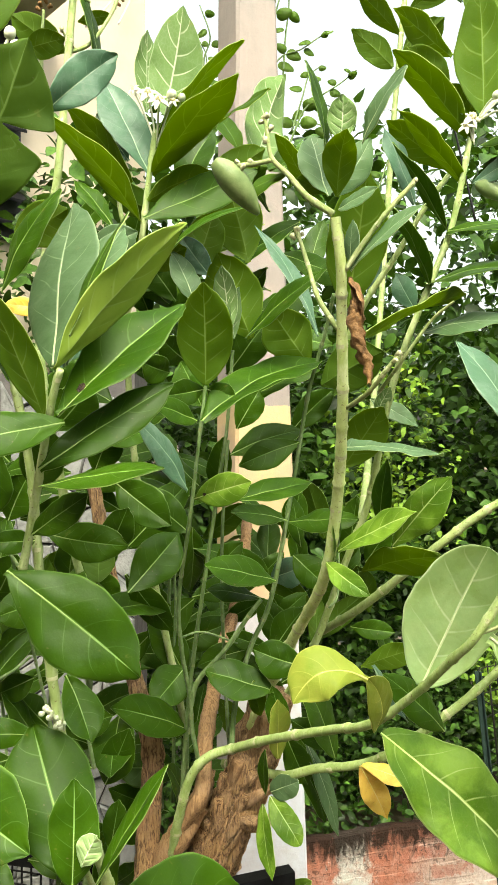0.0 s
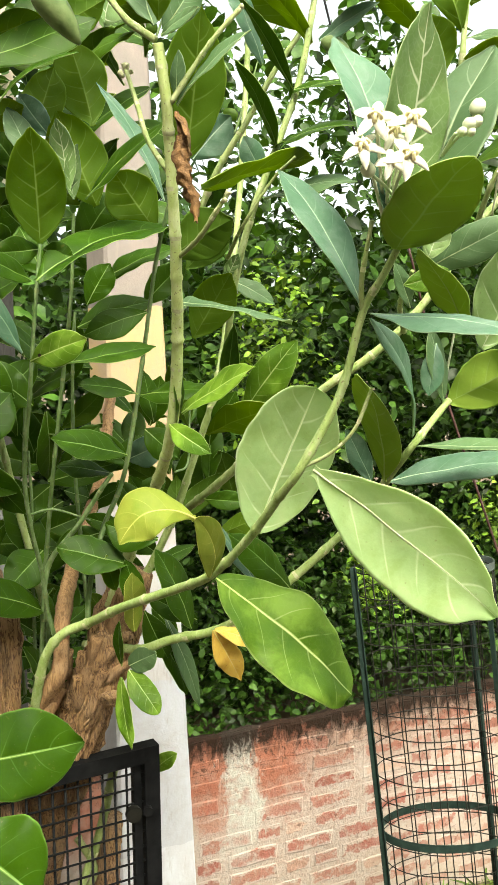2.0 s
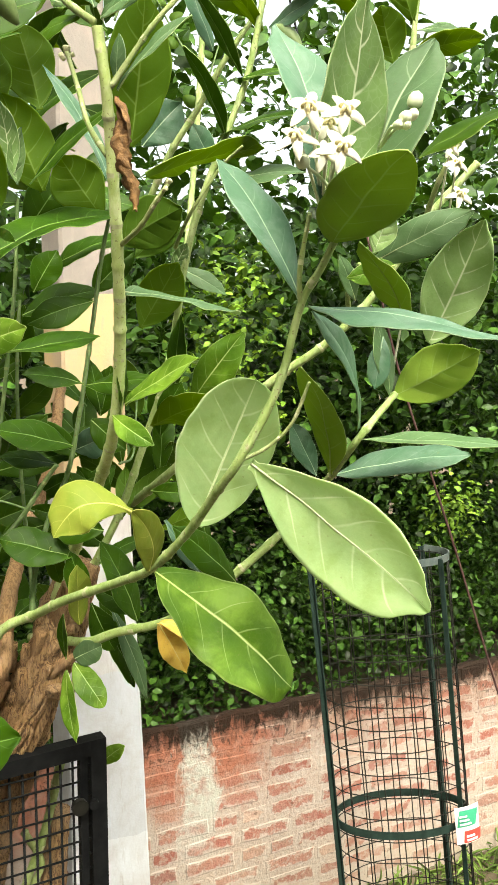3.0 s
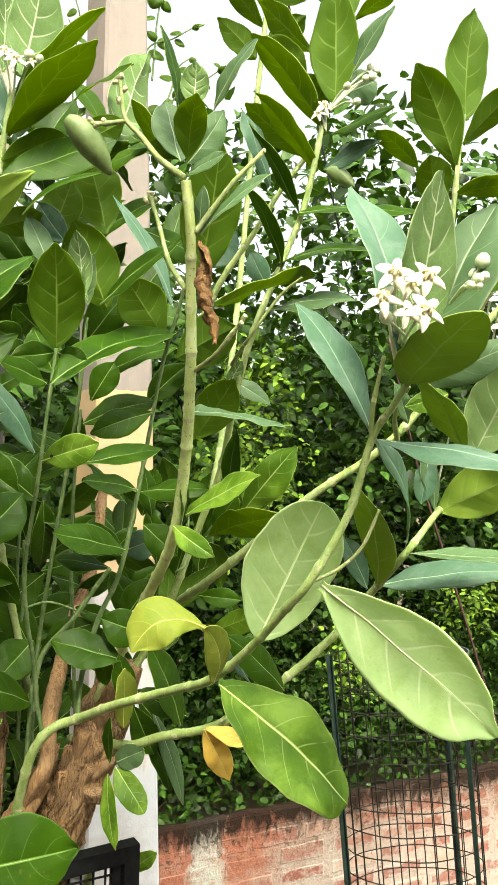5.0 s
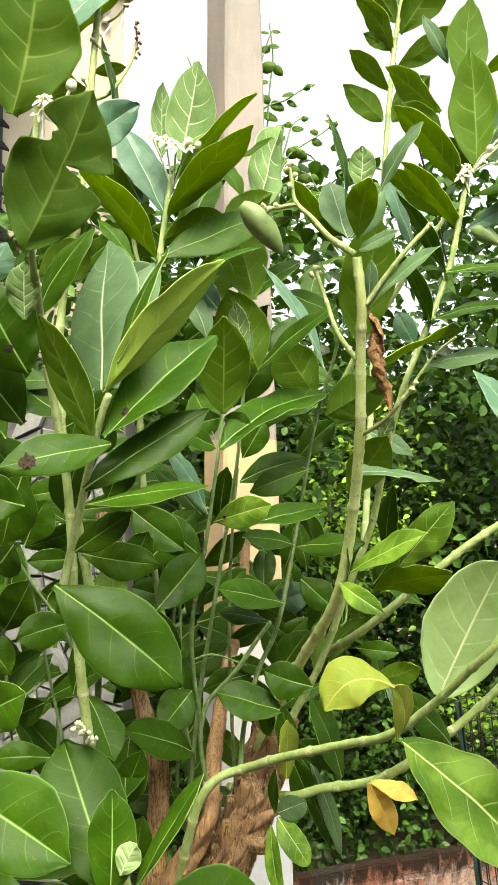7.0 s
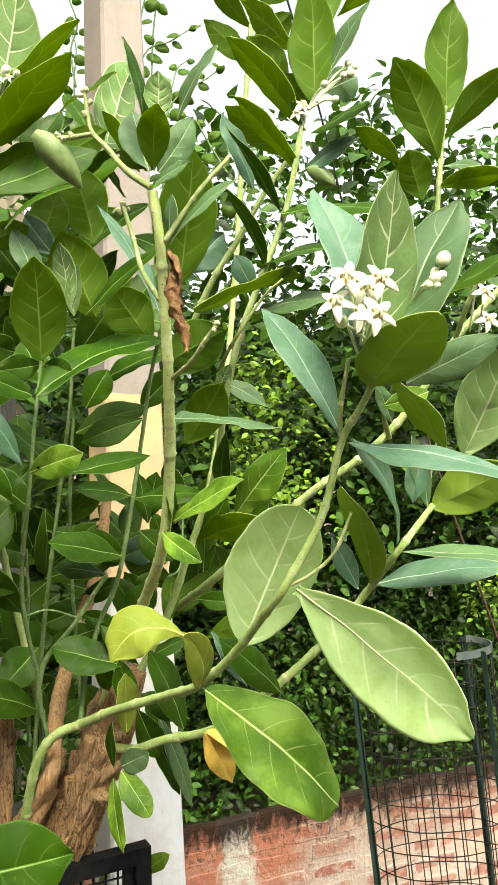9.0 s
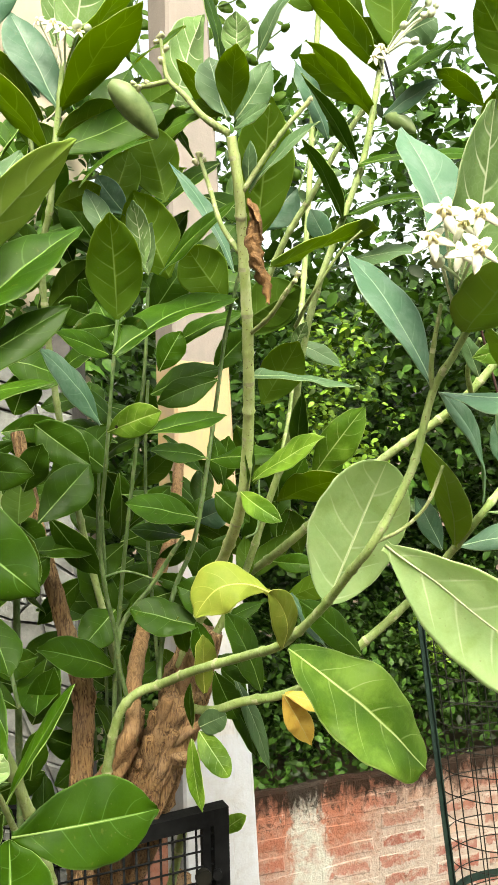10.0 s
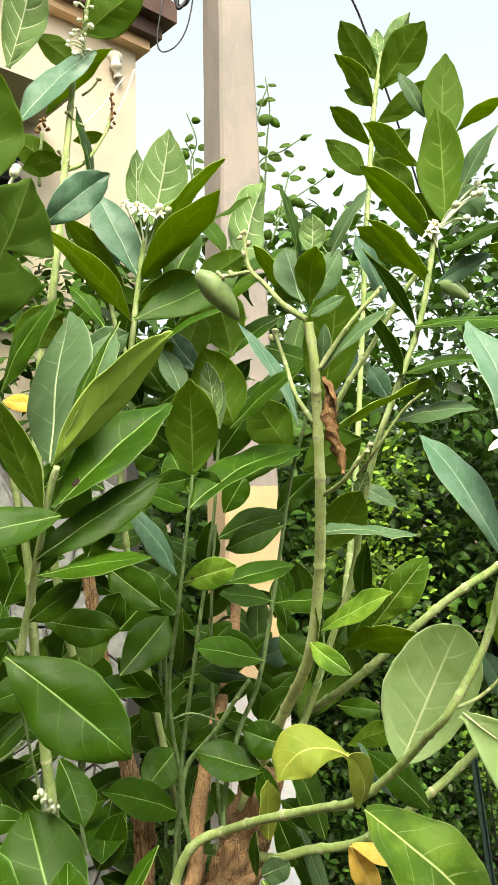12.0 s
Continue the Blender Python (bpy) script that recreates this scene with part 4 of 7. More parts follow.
leaf(main, (0.208, 0.979, 2.333), (0.303, 0.907, 2.340), 0.043, (-0.38, -0.43, 0.82), 0.056, "pale")
leaf(main, (0.209, 0.997, 2.367), (0.185, 0.997, 2.412), 0.029, (-0.24, -0.96, -0.13), 0.026, "blue")
leaf(main, (0.220, 0.961, 2.390), (0.167, 0.925, 2.474), 0.038, (0.79, 0.20, 0.58), 0.059, "green")
leaf(main, (0.240, 0.961, 2.458), (0.168, 0.925, 2.551), 0.044, (0.78, 0.07, 0.62), 0.019, "green")
leaf(main, (0.212, 1.015, 2.505), (0.169, 0.997, 2.598), 0.037, (0.58, -0.81, 0.10), 0.051, "blue")
leaf(main, (0.128, 1.088, 2.408), (0.179, 1.088, 2.465), 0.051, (0.09, -0.99, -0.08), 0.018, "blue")
leaf(main, (-0.085, 1.088, 1.806), (-0.178, 1.015, 1.860), 0.056, (0.68, -0.44, 0.59), 0.030, "green")
leaf(main, (-0.090, 1.133, 1.880), (-0.131, 1.088, 1.839), 0.055, (0.32, -0.78, 0.53), 0.014, "green")
leaf(main, (0.028, 1.043, 1.734), (0.066, 1.015, 1.683), 0.034, (0.05, -0.86, 0.50), 0.053, "fresh", blunt=0.3)
leaf(main, (0.029, 1.043, 1.740), (0.064, 1.025, 1.761), 0.032, (-0.30, -0.93, 0.15), 0.02, "pale", blunt=0.05)
leaf(main, (0.018, 1.034, 1.728), (0.030, 1.015, 1.638), 0.025, (-0.61, -0.78, 0.10), 0.017, "fresh")
leaf(main, (0.057, 1.179, 1.524), (0.092, 1.161, 1.557), 0.025, (-0.51, -0.86, 0.07), 0.036, "fresh")
leaf(main, (0.061, 1.088, 1.779), (0.107, 1.106, 1.669), 0.03, (0.6, -0.72, 0.20), 0.023, "green")
leaf(main, (0.076, 1.088, 1.794), (0.125, 1.106, 1.650), 0.026, (0.6, -0.75, 0.18), 0.035, "pale")
leaf(main, (0.219, 0.889, 1.876), (0.145, 0.861, 1.949), 0.038, (0.54, -0.80, 0.25), 0.038, "green")
leaf(main, (0.182, 0.907, 1.880), (0.138, 0.889, 1.950), 0.030, (0.81, -0.44, 0.39), 0.015, "blue")
leaf(main, (0.021, 0.997, 1.757), (0.020, 0.979, 1.821), 0.017, (-0.68, -0.71, -0.18), 0.03, "green")
leaf(main, (0.037, 1.015, 1.795), (0.037, 0.997, 1.876), 0.036, (0.69, -0.71, -0.15), 0.024, "yellow")
leaf(main, (0.110, 1.015, 1.795), (0.066, 0.997, 1.905), 0.052, (0.75, -0.63, 0.20), 0.032, "green")
leaf(main, (0.120, 1.052, 1.795), (0.055, 1.052, 1.832), 0.033, (0.19, -0.92, 0.33), 0.013, "green")
leaf(main, (-0.001, 1.133, 1.904), (-0.074, 1.133, 1.880), 0.038, (-0.08, -0.97, 0.23), 0.010, "green")
leaf(main, (0.015, 1.034, 1.997), (-0.055, 1.015, 2.011), 0.032, (0.30, -0.57, 0.76), 0.020, "green")
leaf(main, (0.070, 0.997, 1.918), (0.005, 0.997, 1.940), 0.046, (0.07, -0.97, 0.23), 0.027, "green")
leaf(main, (0.130, 1.015, 1.964), (0.184, 0.997, 1.961), 0.025, (-0.30, -0.93, 0.24), 0.056, "green")
leaf(main, (0.141, 0.997, 1.918), (0.200, 0.952, 1.952), 0.031, (0.63, 0.77, -0.05), 0.054, "olive")
leaf(main, (0.030, 1.088, 1.908), (0.077, 1.088, 1.974), 0.042, (-0.14, -0.98, 0.10), 0.034, "green")
leaf(main, (-0.093, 1.179, 1.851), (-0.150, 1.179, 1.951), 0.050, (0.46, -0.85, 0.26), 0.033, "green")
leaf(main, (-0.082, 1.197, 1.965), (-0.150, 1.179, 1.909), 0.048, (0.09, -0.97, 0.21), 0.043, "green")
leaf(main, (-0.123, 1.224, 2.029), (-0.154, 1.206, 2.096), 0.045, (0.24, -0.96, -0.15), 0.053, "green")
leaf(main, (-0.051, 1.179, 2.010), (-0.009, 1.179, 2.052), 0.031, (-0.06, -1.00, 0.06), 0.027, "green")
leaf(main, (-0.017, 1.106, 2.219), (0.015, 1.106, 2.274), 0.039, (0.02, -1.00, -0.01), 0.050, "green")
leaf(main, (-0.090, 1.133, 2.316), (-0.121, 1.088, 2.343), 0.045, (0.54, -0.67, -0.51), 0.030, "green")
leaf(main, (-0.109, 1.088, 2.296), (-0.142, 1.043, 2.307), 0.040, (0.73, -0.60, -0.32), 0.040, "green")
leaf(main, (0.117, 1.106, 2.266), (0.170, 1.088, 2.331), 0.049, (0.17, 0.98, 0.14), 0.047, "green")
leaf(main, (0.061, 1.088, 2.219), (0.116, 1.088, 2.273), 0.037, (-0.02, -1.00, 0.02), 0.035, "green")
leaf(main, (0.057, 1.015, 2.055), (0.099, 0.997, 2.018), 0.039, (-0.19, -0.95, 0.26), 0.045, "green")
# a yellowing leaf bent over on itself
leaf(main, (0.114, 0.716, 1.939), (0.098, 0.660, 2.004), 0.032, (0.74, -0.55, -0.37), 0.020, "yellow", blunt=0.4, mid=(0.124, 0.690, 1.975))
leaf(main, (0.098, 0.655, 2.004), (0.036, 0.650, 1.986), 0.044, (-0.09, -0.80, 0.58), 0.060, "yellow", blunt=0.6, mid=(0.057, 0.645, 2.029), peak=0.6)
# leaves before the pole
leaf(main, (-0.060, 1.161, 1.868), (0.035, 1.142, 1.861), 0.050, (-0.16, -0.94, 0.30), 0.045, "green")
leaf(main, (0.024, 1.179, 1.813), (-0.018, 1.179, 1.869), 0.036, (0.14, -0.98, 0.11), 0.010, "green")
leaf(main, (0.053, 1.161, 1.805), (0.012, 1.161, 1.872), 0.035, (0.12, -0.99, 0.07), 0.012, "green")
leaf(main, (-0.040, 1.224, 1.924), (0.025, 1.224, 1.959), 0.030, (-0.08, -0.98, 0.16), 0.017, "green")
leaf(main, (-0.001, 1.179, 1.773), (0.028, 1.179, 1.846), 0.033, (-0.12, -0.99, 0.05), 0.021, "green")
leaf(main, (0.032, 1.133, 1.904), (-0.033, 1.133, 1.927), 0.025, (0.08, -0.97, 0.22), 0.020, "green")
leaf(main, (0.031, 1.179, 1.993), (-0.031, 1.179, 2.042), 0.036, (0.07, -0.99, 0.10), 0.012, "green")
leaf(main, (0.015, 1.015, 1.850), (0.005, 0.997, 1.901), 0.023, (0.34, -0.91, -0.25), 0.021, "olive")
leaf(main, (0.064, 1.161, 1.898), (0.015, 1.161, 1.973), 0.043, (0.09, -0.99, 0.06), 0.040, "green")
leaf(main, (0.027, 1.179, 1.918), (0.086, 1.179, 1.977), 0.036, (-0.12, -0.98, 0.12), 0.054, "green")
leaf(main, (0.007, 1.197, 1.983), (0.053, 1.197, 2.034), 0.033, (-0.09, -0.99, 0.08), 0.027, "green")
leaf(main, (0.069, 1.133, 1.870), (0.022, 1.133, 1.906), 0.035, (0.12, -0.98, 0.15), 0.028, "green")
leaf(main, (0.066, 1.179, 1.918), (0.031, 1.179, 1.977), 0.031, (0.06, -1.00, 0.04), 0.031, "green")
leaf(main, (0.043, 1.015, 1.827), (0.028, 0.997, 1.894), 0.031, (0.50, -0.86, -0.12), 0.044, "green")
leaf(main, (0.050, 1.088, 1.800), (0.081, 1.088, 1.730), 0.037, (0.10, -0.99, 0.04), 0.049, "green")
leaf(main, (0.060, 1.133, 1.791), (0.096, 1.133, 1.743), 0.025, (0.14, -0.99, 0.10), 0.057, "green")
leaf(main, (-0.236, 0.907, 2.353), (-0.281, 0.907, 2.358), 0.021, (-0.02, -0.99, -0.14), 0.029, "amber")
# inner leaves, in the shade
leaf(main, (0.053, 1.448, 1.964), (-0.027, 1.473, 2.055), 0.042, (0.35, -0.78, 0.52), 0.026, "green")
leaf(main, (-0.049, 1.236, 2.120), (-0.038, 1.183, 2.208), 0.037, (-0.02, -0.86, -0.51), 0.035, "green")
leaf(main, (-0.029, 1.367, 1.787), (-0.009, 1.339, 1.891), 0.037, (-0.36, -0.92, -0.18), 0.044, "green")
leaf(main, (-0.187, 1.427, 1.675), (-0.095, 1.401, 1.714), 0.045, (-0.42, -0.76, 0.49), 0.011, "green")
leaf(main, (-0.132, 1.269, 1.768), (-0.088, 1.235, 1.849), 0.042, (-0.83, -0.51, 0.24), 0.035, "green")
leaf(main, (-0.031, 1.299, 1.923), (-0.033, 1.324, 2.033), 0.038, (0.78, -0.61, 0.15), 0.020, "green")
leaf(main, (-0.090, 1.478, 2.092), (-0.118, 1.431, 2.180), 0.045, (0.87, -0.49, 0.01), 0.031, "green")
leaf(main, (0.016, 1.466, 1.637), (-0.053, 1.423, 1.739), 0.045, (-0.38, 0.92, 0.13), 0.030, "green")
leaf(main, (0.033, 1.394, 1.985), (0.037, 1.429, 2.066), 0.041, (-0.01, -0.92, 0.40), 0.029, "green")
leaf(main, (0.097, 1.463, 1.943), (0.075, 1.415, 2.047), 0.040, (0.65, -0.74, -0.20), 0.021, "green")
leaf(main, (-0.130, 1.344, 1.918), (-0.204, 1.304, 1.951), 0.054, (0.50, -0.87, 0.05), 0.058, "green")
leaf(main, (-0.126, 1.442, 1.965), (-0.211, 1.462, 1.987), 0.059, (-0.17, -0.96, 0.23), 0.034, "green")
leaf(main, (-0.080, 1.482, 1.698), (-0.178, 1.472, 1.747), 0.048, (0.11, 0.90, 0.41), 0.046, "green")
leaf(main, (-0.119, 1.340, 1.979), (-0.147, 1.322, 2.082), 0.050, (0.17, -0.98, -0.12), 0.013, "green")
leaf(main, (-0.094, 1.361, 1.683), (-0.078, 1.394, 1.776), 0.045, (0.06, -0.94, 0.33), 0.026, "green")
leaf(main, (0.119, 1.485, 1.888), (0.020, 1.482, 1.959), 0.053, (0.23, 0.91, 0.36), 0.017, "green")
leaf(main, (-0.077, 1.317, 2.041), (-0.006, 1.264, 2.104), 0.037, (0.41, 0.87, 0.27), 0.058, "green")
leaf(main, (0.039, 1.403, 2.054), (-0.030, 1.356, 2.123), 0.037, (0.76, -0.49, 0.43), 0.019, "green")
leaf(main, (0.094, 1.449, 2.049), (0.012, 1.495, 2.067), 0.033, (0.51, 0.69, 0.51), 0.011, "green")
leaf(main, (0.063, 1.296, 2.043), (0.082, 1.281, 2.123), 0.042, (-0.12, -0.98, -0.15), 0.039, "green")
leaf(main, (-0.133, 1.494, 1.757), (-0.109, 1.512, 1.838), 0.057, (0.06, -0.98, 0.20), 0.043, "green")
leaf(main, (-0.068, 1.364, 2.018), (-0.160, 1.337, 2.064), 0.036, (0.09, 0.77, 0.63), 0.039, "green")
leaf(main, (-0.427, 1.358, 1.756), (-0.330, 1.368, 1.805), 0.047, (-0.28, -0.67, 0.68), 0.014, "green")
leaf(main, (-0.262, 1.143, 1.891), (-0.230, 1.196, 1.933), 0.033, (0.01, -0.62, 0.78), 0.023, "green")
leaf(main, (-0.316, 1.161, 1.983), (-0.376, 1.123, 2.016), 0.034, (-0.30, 0.85, 0.43), 0.058, "green")
leaf(main, (-0.153, 0.937, 1.963), (-0.184, 0.962, 2.022), 0.025, (0.40, 0.90, -0.17), 0.055, "green")
leaf(main, (-0.357, 1.320, 1.982), (-0.291, 1.337, 2.019), 0.034, (-0.33, 0.93, 0.16), 0.058, "green")
leaf(main, (-0.349, 1.098, 2.009), (-0.335, 1.100, 2.098), 0.039, (-0.14, -0.99, 0.04), 0.043, "green")
leaf(main, (-0.197, 0.993, 1.792), (-0.253, 0.988, 1.831), 0.030, (0.48, -0.64, 0.60), 0.045, "green")
leaf(main, (-0.213, 1.319, 2.086), (-0.289, 1.311, 2.128), 0.040, (0.15, -0.98, 0.09), 0.046, "green")
leaf(main, (-0.187, 0.981, 2.026), (-0.190, 1.020, 2.082), 0.041, (-0.18, 0.81, -0.56), 0.031, "green")
leaf(main, (-0.191, 1.114, 1.958), (-0.240, 1.081, 1.997), 0.038, (-0.54, 0.84, 0.05), 0.038, "green")
leaf(main, (-0.205, 1.042, 1.801), (-0.260, 1.004, 1.833), 0.032, (0.67, -0.62, 0.40), 0.047, "green")
leaf(main, (-0.266, 1.013, 1.968), (-0.266, 1.050, 2.052), 0.040, (-0.93, 0.35, -0.15), 0.040, "green")
leaf(main, (-0.231, 0.953, 1.924), (-0.213, 0.950, 2.007), 0.030, (-0.21, -0.98, 0.00), 0.053, "green")
leaf(main, (-0.444, 1.341, 1.966), (-0.382, 1.291, 2.072), 0.057, (-0.59, -0.80, -0.03), 0.041, "green")
leaf(main, (-0.366, 1.334, 1.874), (-0.444, 1.354, 1.900), 0.037, (0.31, 0.92, 0.23), 0.018, "green")
leaf(main, (-0.240, 1.151, 2.008), (-0.199, 1.191, 2.055), 0.036, (0.39, -0.84, 0.38), 0.050, "green")
leaf(main, (-0.293, 1.088, 1.754), (-0.234, 1.050, 1.809), 0.039, (-0.73, -0.57, 0.38), 0.030, "green")
leaf(main, (-0.347, 1.216, 1.904), (-0.336, 1.238, 1.977), 0.044, (0.27, -0.93, 0.25), 0.033, "green")
leaf(main, (-0.284, 1.068, 1.782), (-0.322, 1.035, 1.872), 0.045, (0.93, -0.23, 0.30), 0.036, "green")
leaf(main, (-0.220, 1.217, 1.935), (-0.320, 1.211, 1.968), 0.045, (0.28, -0.62, 0.73), 0.024, "green")
leaf(main, (-0.170, 0.950, 1.956), (-0.187, 0.907, 2.028), 0.030, (0.38, 0.75, 0.54), 0.018, "green")
leaf(main, (-0.248, 1.131, 1.930), (-0.216, 1.127, 1.988), 0.035, (0.04, -0.99, -0.10), 0.010, "green")
leaf(main, (-0.334, 1.113, 1.906), (-0.368, 1.132, 1.964), 0.031, (-0.19, 0.89, -0.40), 0.048, "green")
leaf(main, (-0.387, 1.128, 1.965), (-0.328, 1.149, 2.016), 0.043, (0.23, -0.97, 0.12), 0.059, "green")
leaf(main, (-0.277, 1.024, 1.898), (-0.195, 1.023, 1.939), 0.040, (-0.37, -0.60, 0.72), 0.048, "green")
leaf(main, (-0.288, 1.283, 1.955), (-0.262, 1.239, 2.069), 0.054, (-0.33, -0.90, -0.27), 0.052, "green")
leaf(main, (-0.302, 1.342, 2.557), (-0.227, 1.291, 2.599), 0.043, (-0.53, -0.85, -0.06), 0.011, "green")
leaf(main, (-0.119, 1.166, 2.386), (-0.053, 1.184, 2.441), 0.039, (0.27, -0.96, -0.02), 0.050, "green")
leaf(main, (-0.107, 1.162, 2.407), (-0.156, 1.157, 2.472), 0.042, (0.01, -1.00, -0.06), 0.048, "green")
leaf(main, (-0.180, 1.261, 2.582), (-0.113, 1.277, 2.613), 0.038, (0.32, -0.92, -0.21), 0.015, "green")
leaf(main, (-0.089, 1.149, 2.510), (-0.123, 1.198, 2.592), 0.044, (0.32, -0.75, 0.58), 0.059, "green")
leaf(main, (-0.197, 1.252, 2.327), (-0.119, 1.213, 2.397), 0.048, (0.03, 0.89, 0.46), 0.016, "green")
leaf(main, (-0.010, 1.201, 2.542), (-0.087, 1.209, 2.596), 0.041, (0.19, -0.90, 0.39), 0.030, "green")
leaf(main, (-0.035, 1.244, 2.385), (0.029, 1.201, 2.465), 0.048, (-0.68, -0.71, 0.17), 0.018, "green")
leaf(main, (-0.115, 1.307, 2.379), (-0.191, 1.344, 2.426), 0.042, (-0.08, -0.84, 0.54), 0.037, "green")
leaf(main, (-0.159, 1.271, 2.403), (-0.197, 1.255, 2.488), 0.046, (0.11, -0.98, -0.13), 0.017, "green")
leaf(main, (-0.126, 1.146, 2.530), (-0.216, 1.155, 2.578), 0.044, (0.31, 0.86, 0.41), 0.019, "green")
leaf(main, (-0.174, 1.327, 2.409), (-0.157, 1.277, 2.479), 0.038, (-0.73, 0.45, 0.51), 0.055, "green")
leaf(main, (-0.235, 1.143, 2.330), (-0.162, 1.140, 2.384), 0.040, (-0.19, -0.96, 0.21), 0.057, "green")
leaf(main, (-0.201, 1.308, 2.491), (-0.173, 1.266, 2.572), 0.042, (0.07, -0.88, -0.48), 0.059, "green")
leaf(main, (-0.034, 1.260, 2.398), (-0.081, 1.207, 2.447), 0.041, (0.35, -0.78, -0.52), 0.027, "green")
leaf(main, (-0.065, 1.236, 2.290), (-0.117, 1.234, 2.384), 0.047, (0.65, -0.68, 0.34), 0.012, "green")
leaf(main, (0.126, 1.313, 2.040), (0.095, 1.313, 2.139), 0.045, (0.52, 0.84, 0.17), 0.030, "green")
leaf(main, (0.093, 1.140, 1.904), (0.100, 1.165, 1.977), 0.027, (-0.02, 0.95, -0.32), 0.058, "green")
leaf(main, (0.243, 1.346, 1.809), (0.216, 1.341, 1.898), 0.033, (0.67, -0.73, 0.16), 0.021, "green")
leaf(main, (0.165, 1.307, 1.925), (0.160, 1.331, 2.026), 0.037, (0.88, 0.47, -0.07), 0.011, "green")
leaf(main, (0.096, 1.164, 1.911), (0.175, 1.178, 1.977), 0.035, (-0.08, 0.99, -0.10), 0.057, "green")
leaf(main, (0.296, 1.280, 1.977), (0.195, 1.257, 2.033), 0.042, (0.51, -0.47, 0.72), 0.021, "green")
leaf(main, (0.156, 1.284, 1.944), (0.167, 1.308, 2.048), 0.039, (-0.45, -0.86, 0.24), 0.044, "green")
leaf(main, (0.218, 1.311, 2.026), (0.269, 1.290, 2.083), 0.036, (-0.33, -0.94, -0.04), 0.060, "green")
leaf(main, (0.200, 1.314, 1.919), (0.173, 1.277, 2.002), 0.045, (-0.03, 0.92, 0.40), 0.059, "green")
leaf(main, (0.155, 1.238, 2.015), (0.165, 1.210, 2.118), 0.043, (-0.17, -0.96, -0.24), 0.059, "green")
leaf(main, (0.053, 1.336, 1.793), (0.137, 1.346, 1.833), 0.032, (-0.28, -0.58, 0.76), 0.045, "green")
leaf(main, (0.113, 1.340, 1.898), (0.138, 1.301, 2.016), 0.055, (-0.64, -0.76, -0.12), 0.019, "green")
# ---- the shrub beside it, nearer the road ----
left = empty_shrub("bushy giant milkweed with large leaves, some chewed by insects", (-0.205, 0.771, 0.0))
stem(left, [(-0.081, 0.907, 1.27), (-0.09, 0.93, 0.7), (-0.1, 0.95, -0.02)], 0.0105, 0.016, BARK, "limb", 0, "", 0.1, 14, 0.3)
stem(left, [(-0.081, 0.907, 1.265), (-0.132, 0.861, 1.633), (-0.153, 0.816, 1.769), (-0.177, 0.780, 1.875), (-0.187, 0.762, 1.958), (-0.195, 0.743, 2.059), (-0.198, 0.725, 2.158), (-0.205, 0.707, 2.231), (-0.216, 0.698, 2.293)], 0.0110, 0.0050, STEM)
stem(left, [(-0.197, 0.689, 2.089), (-0.182, 0.671, 2.145), (-0.169, 0.653, 2.197), (-0.157, 0.635, 2.238), (-0.149, 0.626, 2.258)], 0.0054, 0.0040, STEM)
stem(left, [(-0.216, 0.698, 2.293), (-0.215, 0.653, 2.346), (-0.209, 0.598, 2.374), (-0.204, 0.580, 2.413), (-0.200, 0.571, 2.477)], 0.0050, 0.0033, STEM)
stem(left, [(-0.186, 0.952, 1.808), (-0.203, 0.952, 1.889), (-0.240, 0.952, 1.997), (-0.277, 0.952, 2.051), (-0.313, 0.952, 2.106)], 0.0048, 0.0034, STEM_DARK)
stem(left, [(-0.136, 0.725, 1.773), (-0.139, 0.689, 1.822), (-0.141, 0.671, 1.840)], 0.0041, 0.0029, STEM)
leaf(left, (-0.155, 0.626, 2.261), (-0.168, 0.762, 2.430), 0.070, (-0.46, -0.71, 0.54), 0.014, "pale", blunt=0.5, fold=0.06, wave=-1)
leaf(left, (-0.142, 0.626, 2.284), (-0.102, 0.671, 2.396), 0.030, (-0.76, -0.53, 0.38), 0.040, "green")
leaf(left, (-0.154, 0.626, 2.258), (-0.051, 0.653, 2.381), 0.045, (-0.72, 0.58, 0.39), 0.010, "fresh")
leaf(left, (-0.153, 0.635, 2.221), (-0.058, 0.712, 2.325), 0.060, (-0.18, -0.73, 0.65), 0.013, "green", blunt=0.5, wave=0.06, spot=0.2)
leaf(left, (-0.173, 0.653, 2.178), (-0.065, 0.689, 2.251), 0.040, (-0.04, -0.87, 0.50), 0.030, "green")
leaf(left, (-0.170, 0.644, 2.164), (-0.064, 0.598, 2.181), 0.036, (-0.28, -0.30, 0.91), 0.019, "green")
leaf(left, (-0.164, 0.635, 2.219), (-0.202, 0.598, 2.319), 0.032, (0.22, 0.90, 0.37), 0.043, "olive")
leaf(left, (-0.148, 0.635, 2.216), (-0.233, 0.598, 2.195), 0.036, (0.28, -0.88, 0.39), 0.024, "green", spot=0.76)
leaf(left, (-0.184, 0.671, 2.122), (-0.130, 0.644, 2.158), 0.026, (-0.39, -0.92, -0.03), 0.022, "green")
leaf(left, (-0.189, 0.743, 2.114), (-0.113, 0.743, 2.103), 0.036, (0.05, -0.99, 0.12), 0.038, "green")
leaf(left, (-0.119, 0.780, 2.052), (-0.072, 0.816, 2.107), 0.044, (0.27, -0.93, 0.27), 0.036, "green")
leaf(left, (-0.194, 0.635, 2.097), (-0.086, 0.626, 2.014), 0.066, (0.14, -0.95, 0.27), 0.052, "green")
leaf(left, (-0.150, 0.689, 1.817), (-0.208, 0.762, 1.928), 0.082, (0.06, -0.84, 0.53), 0.051, "green", blunt=0.5, wave=0.05)
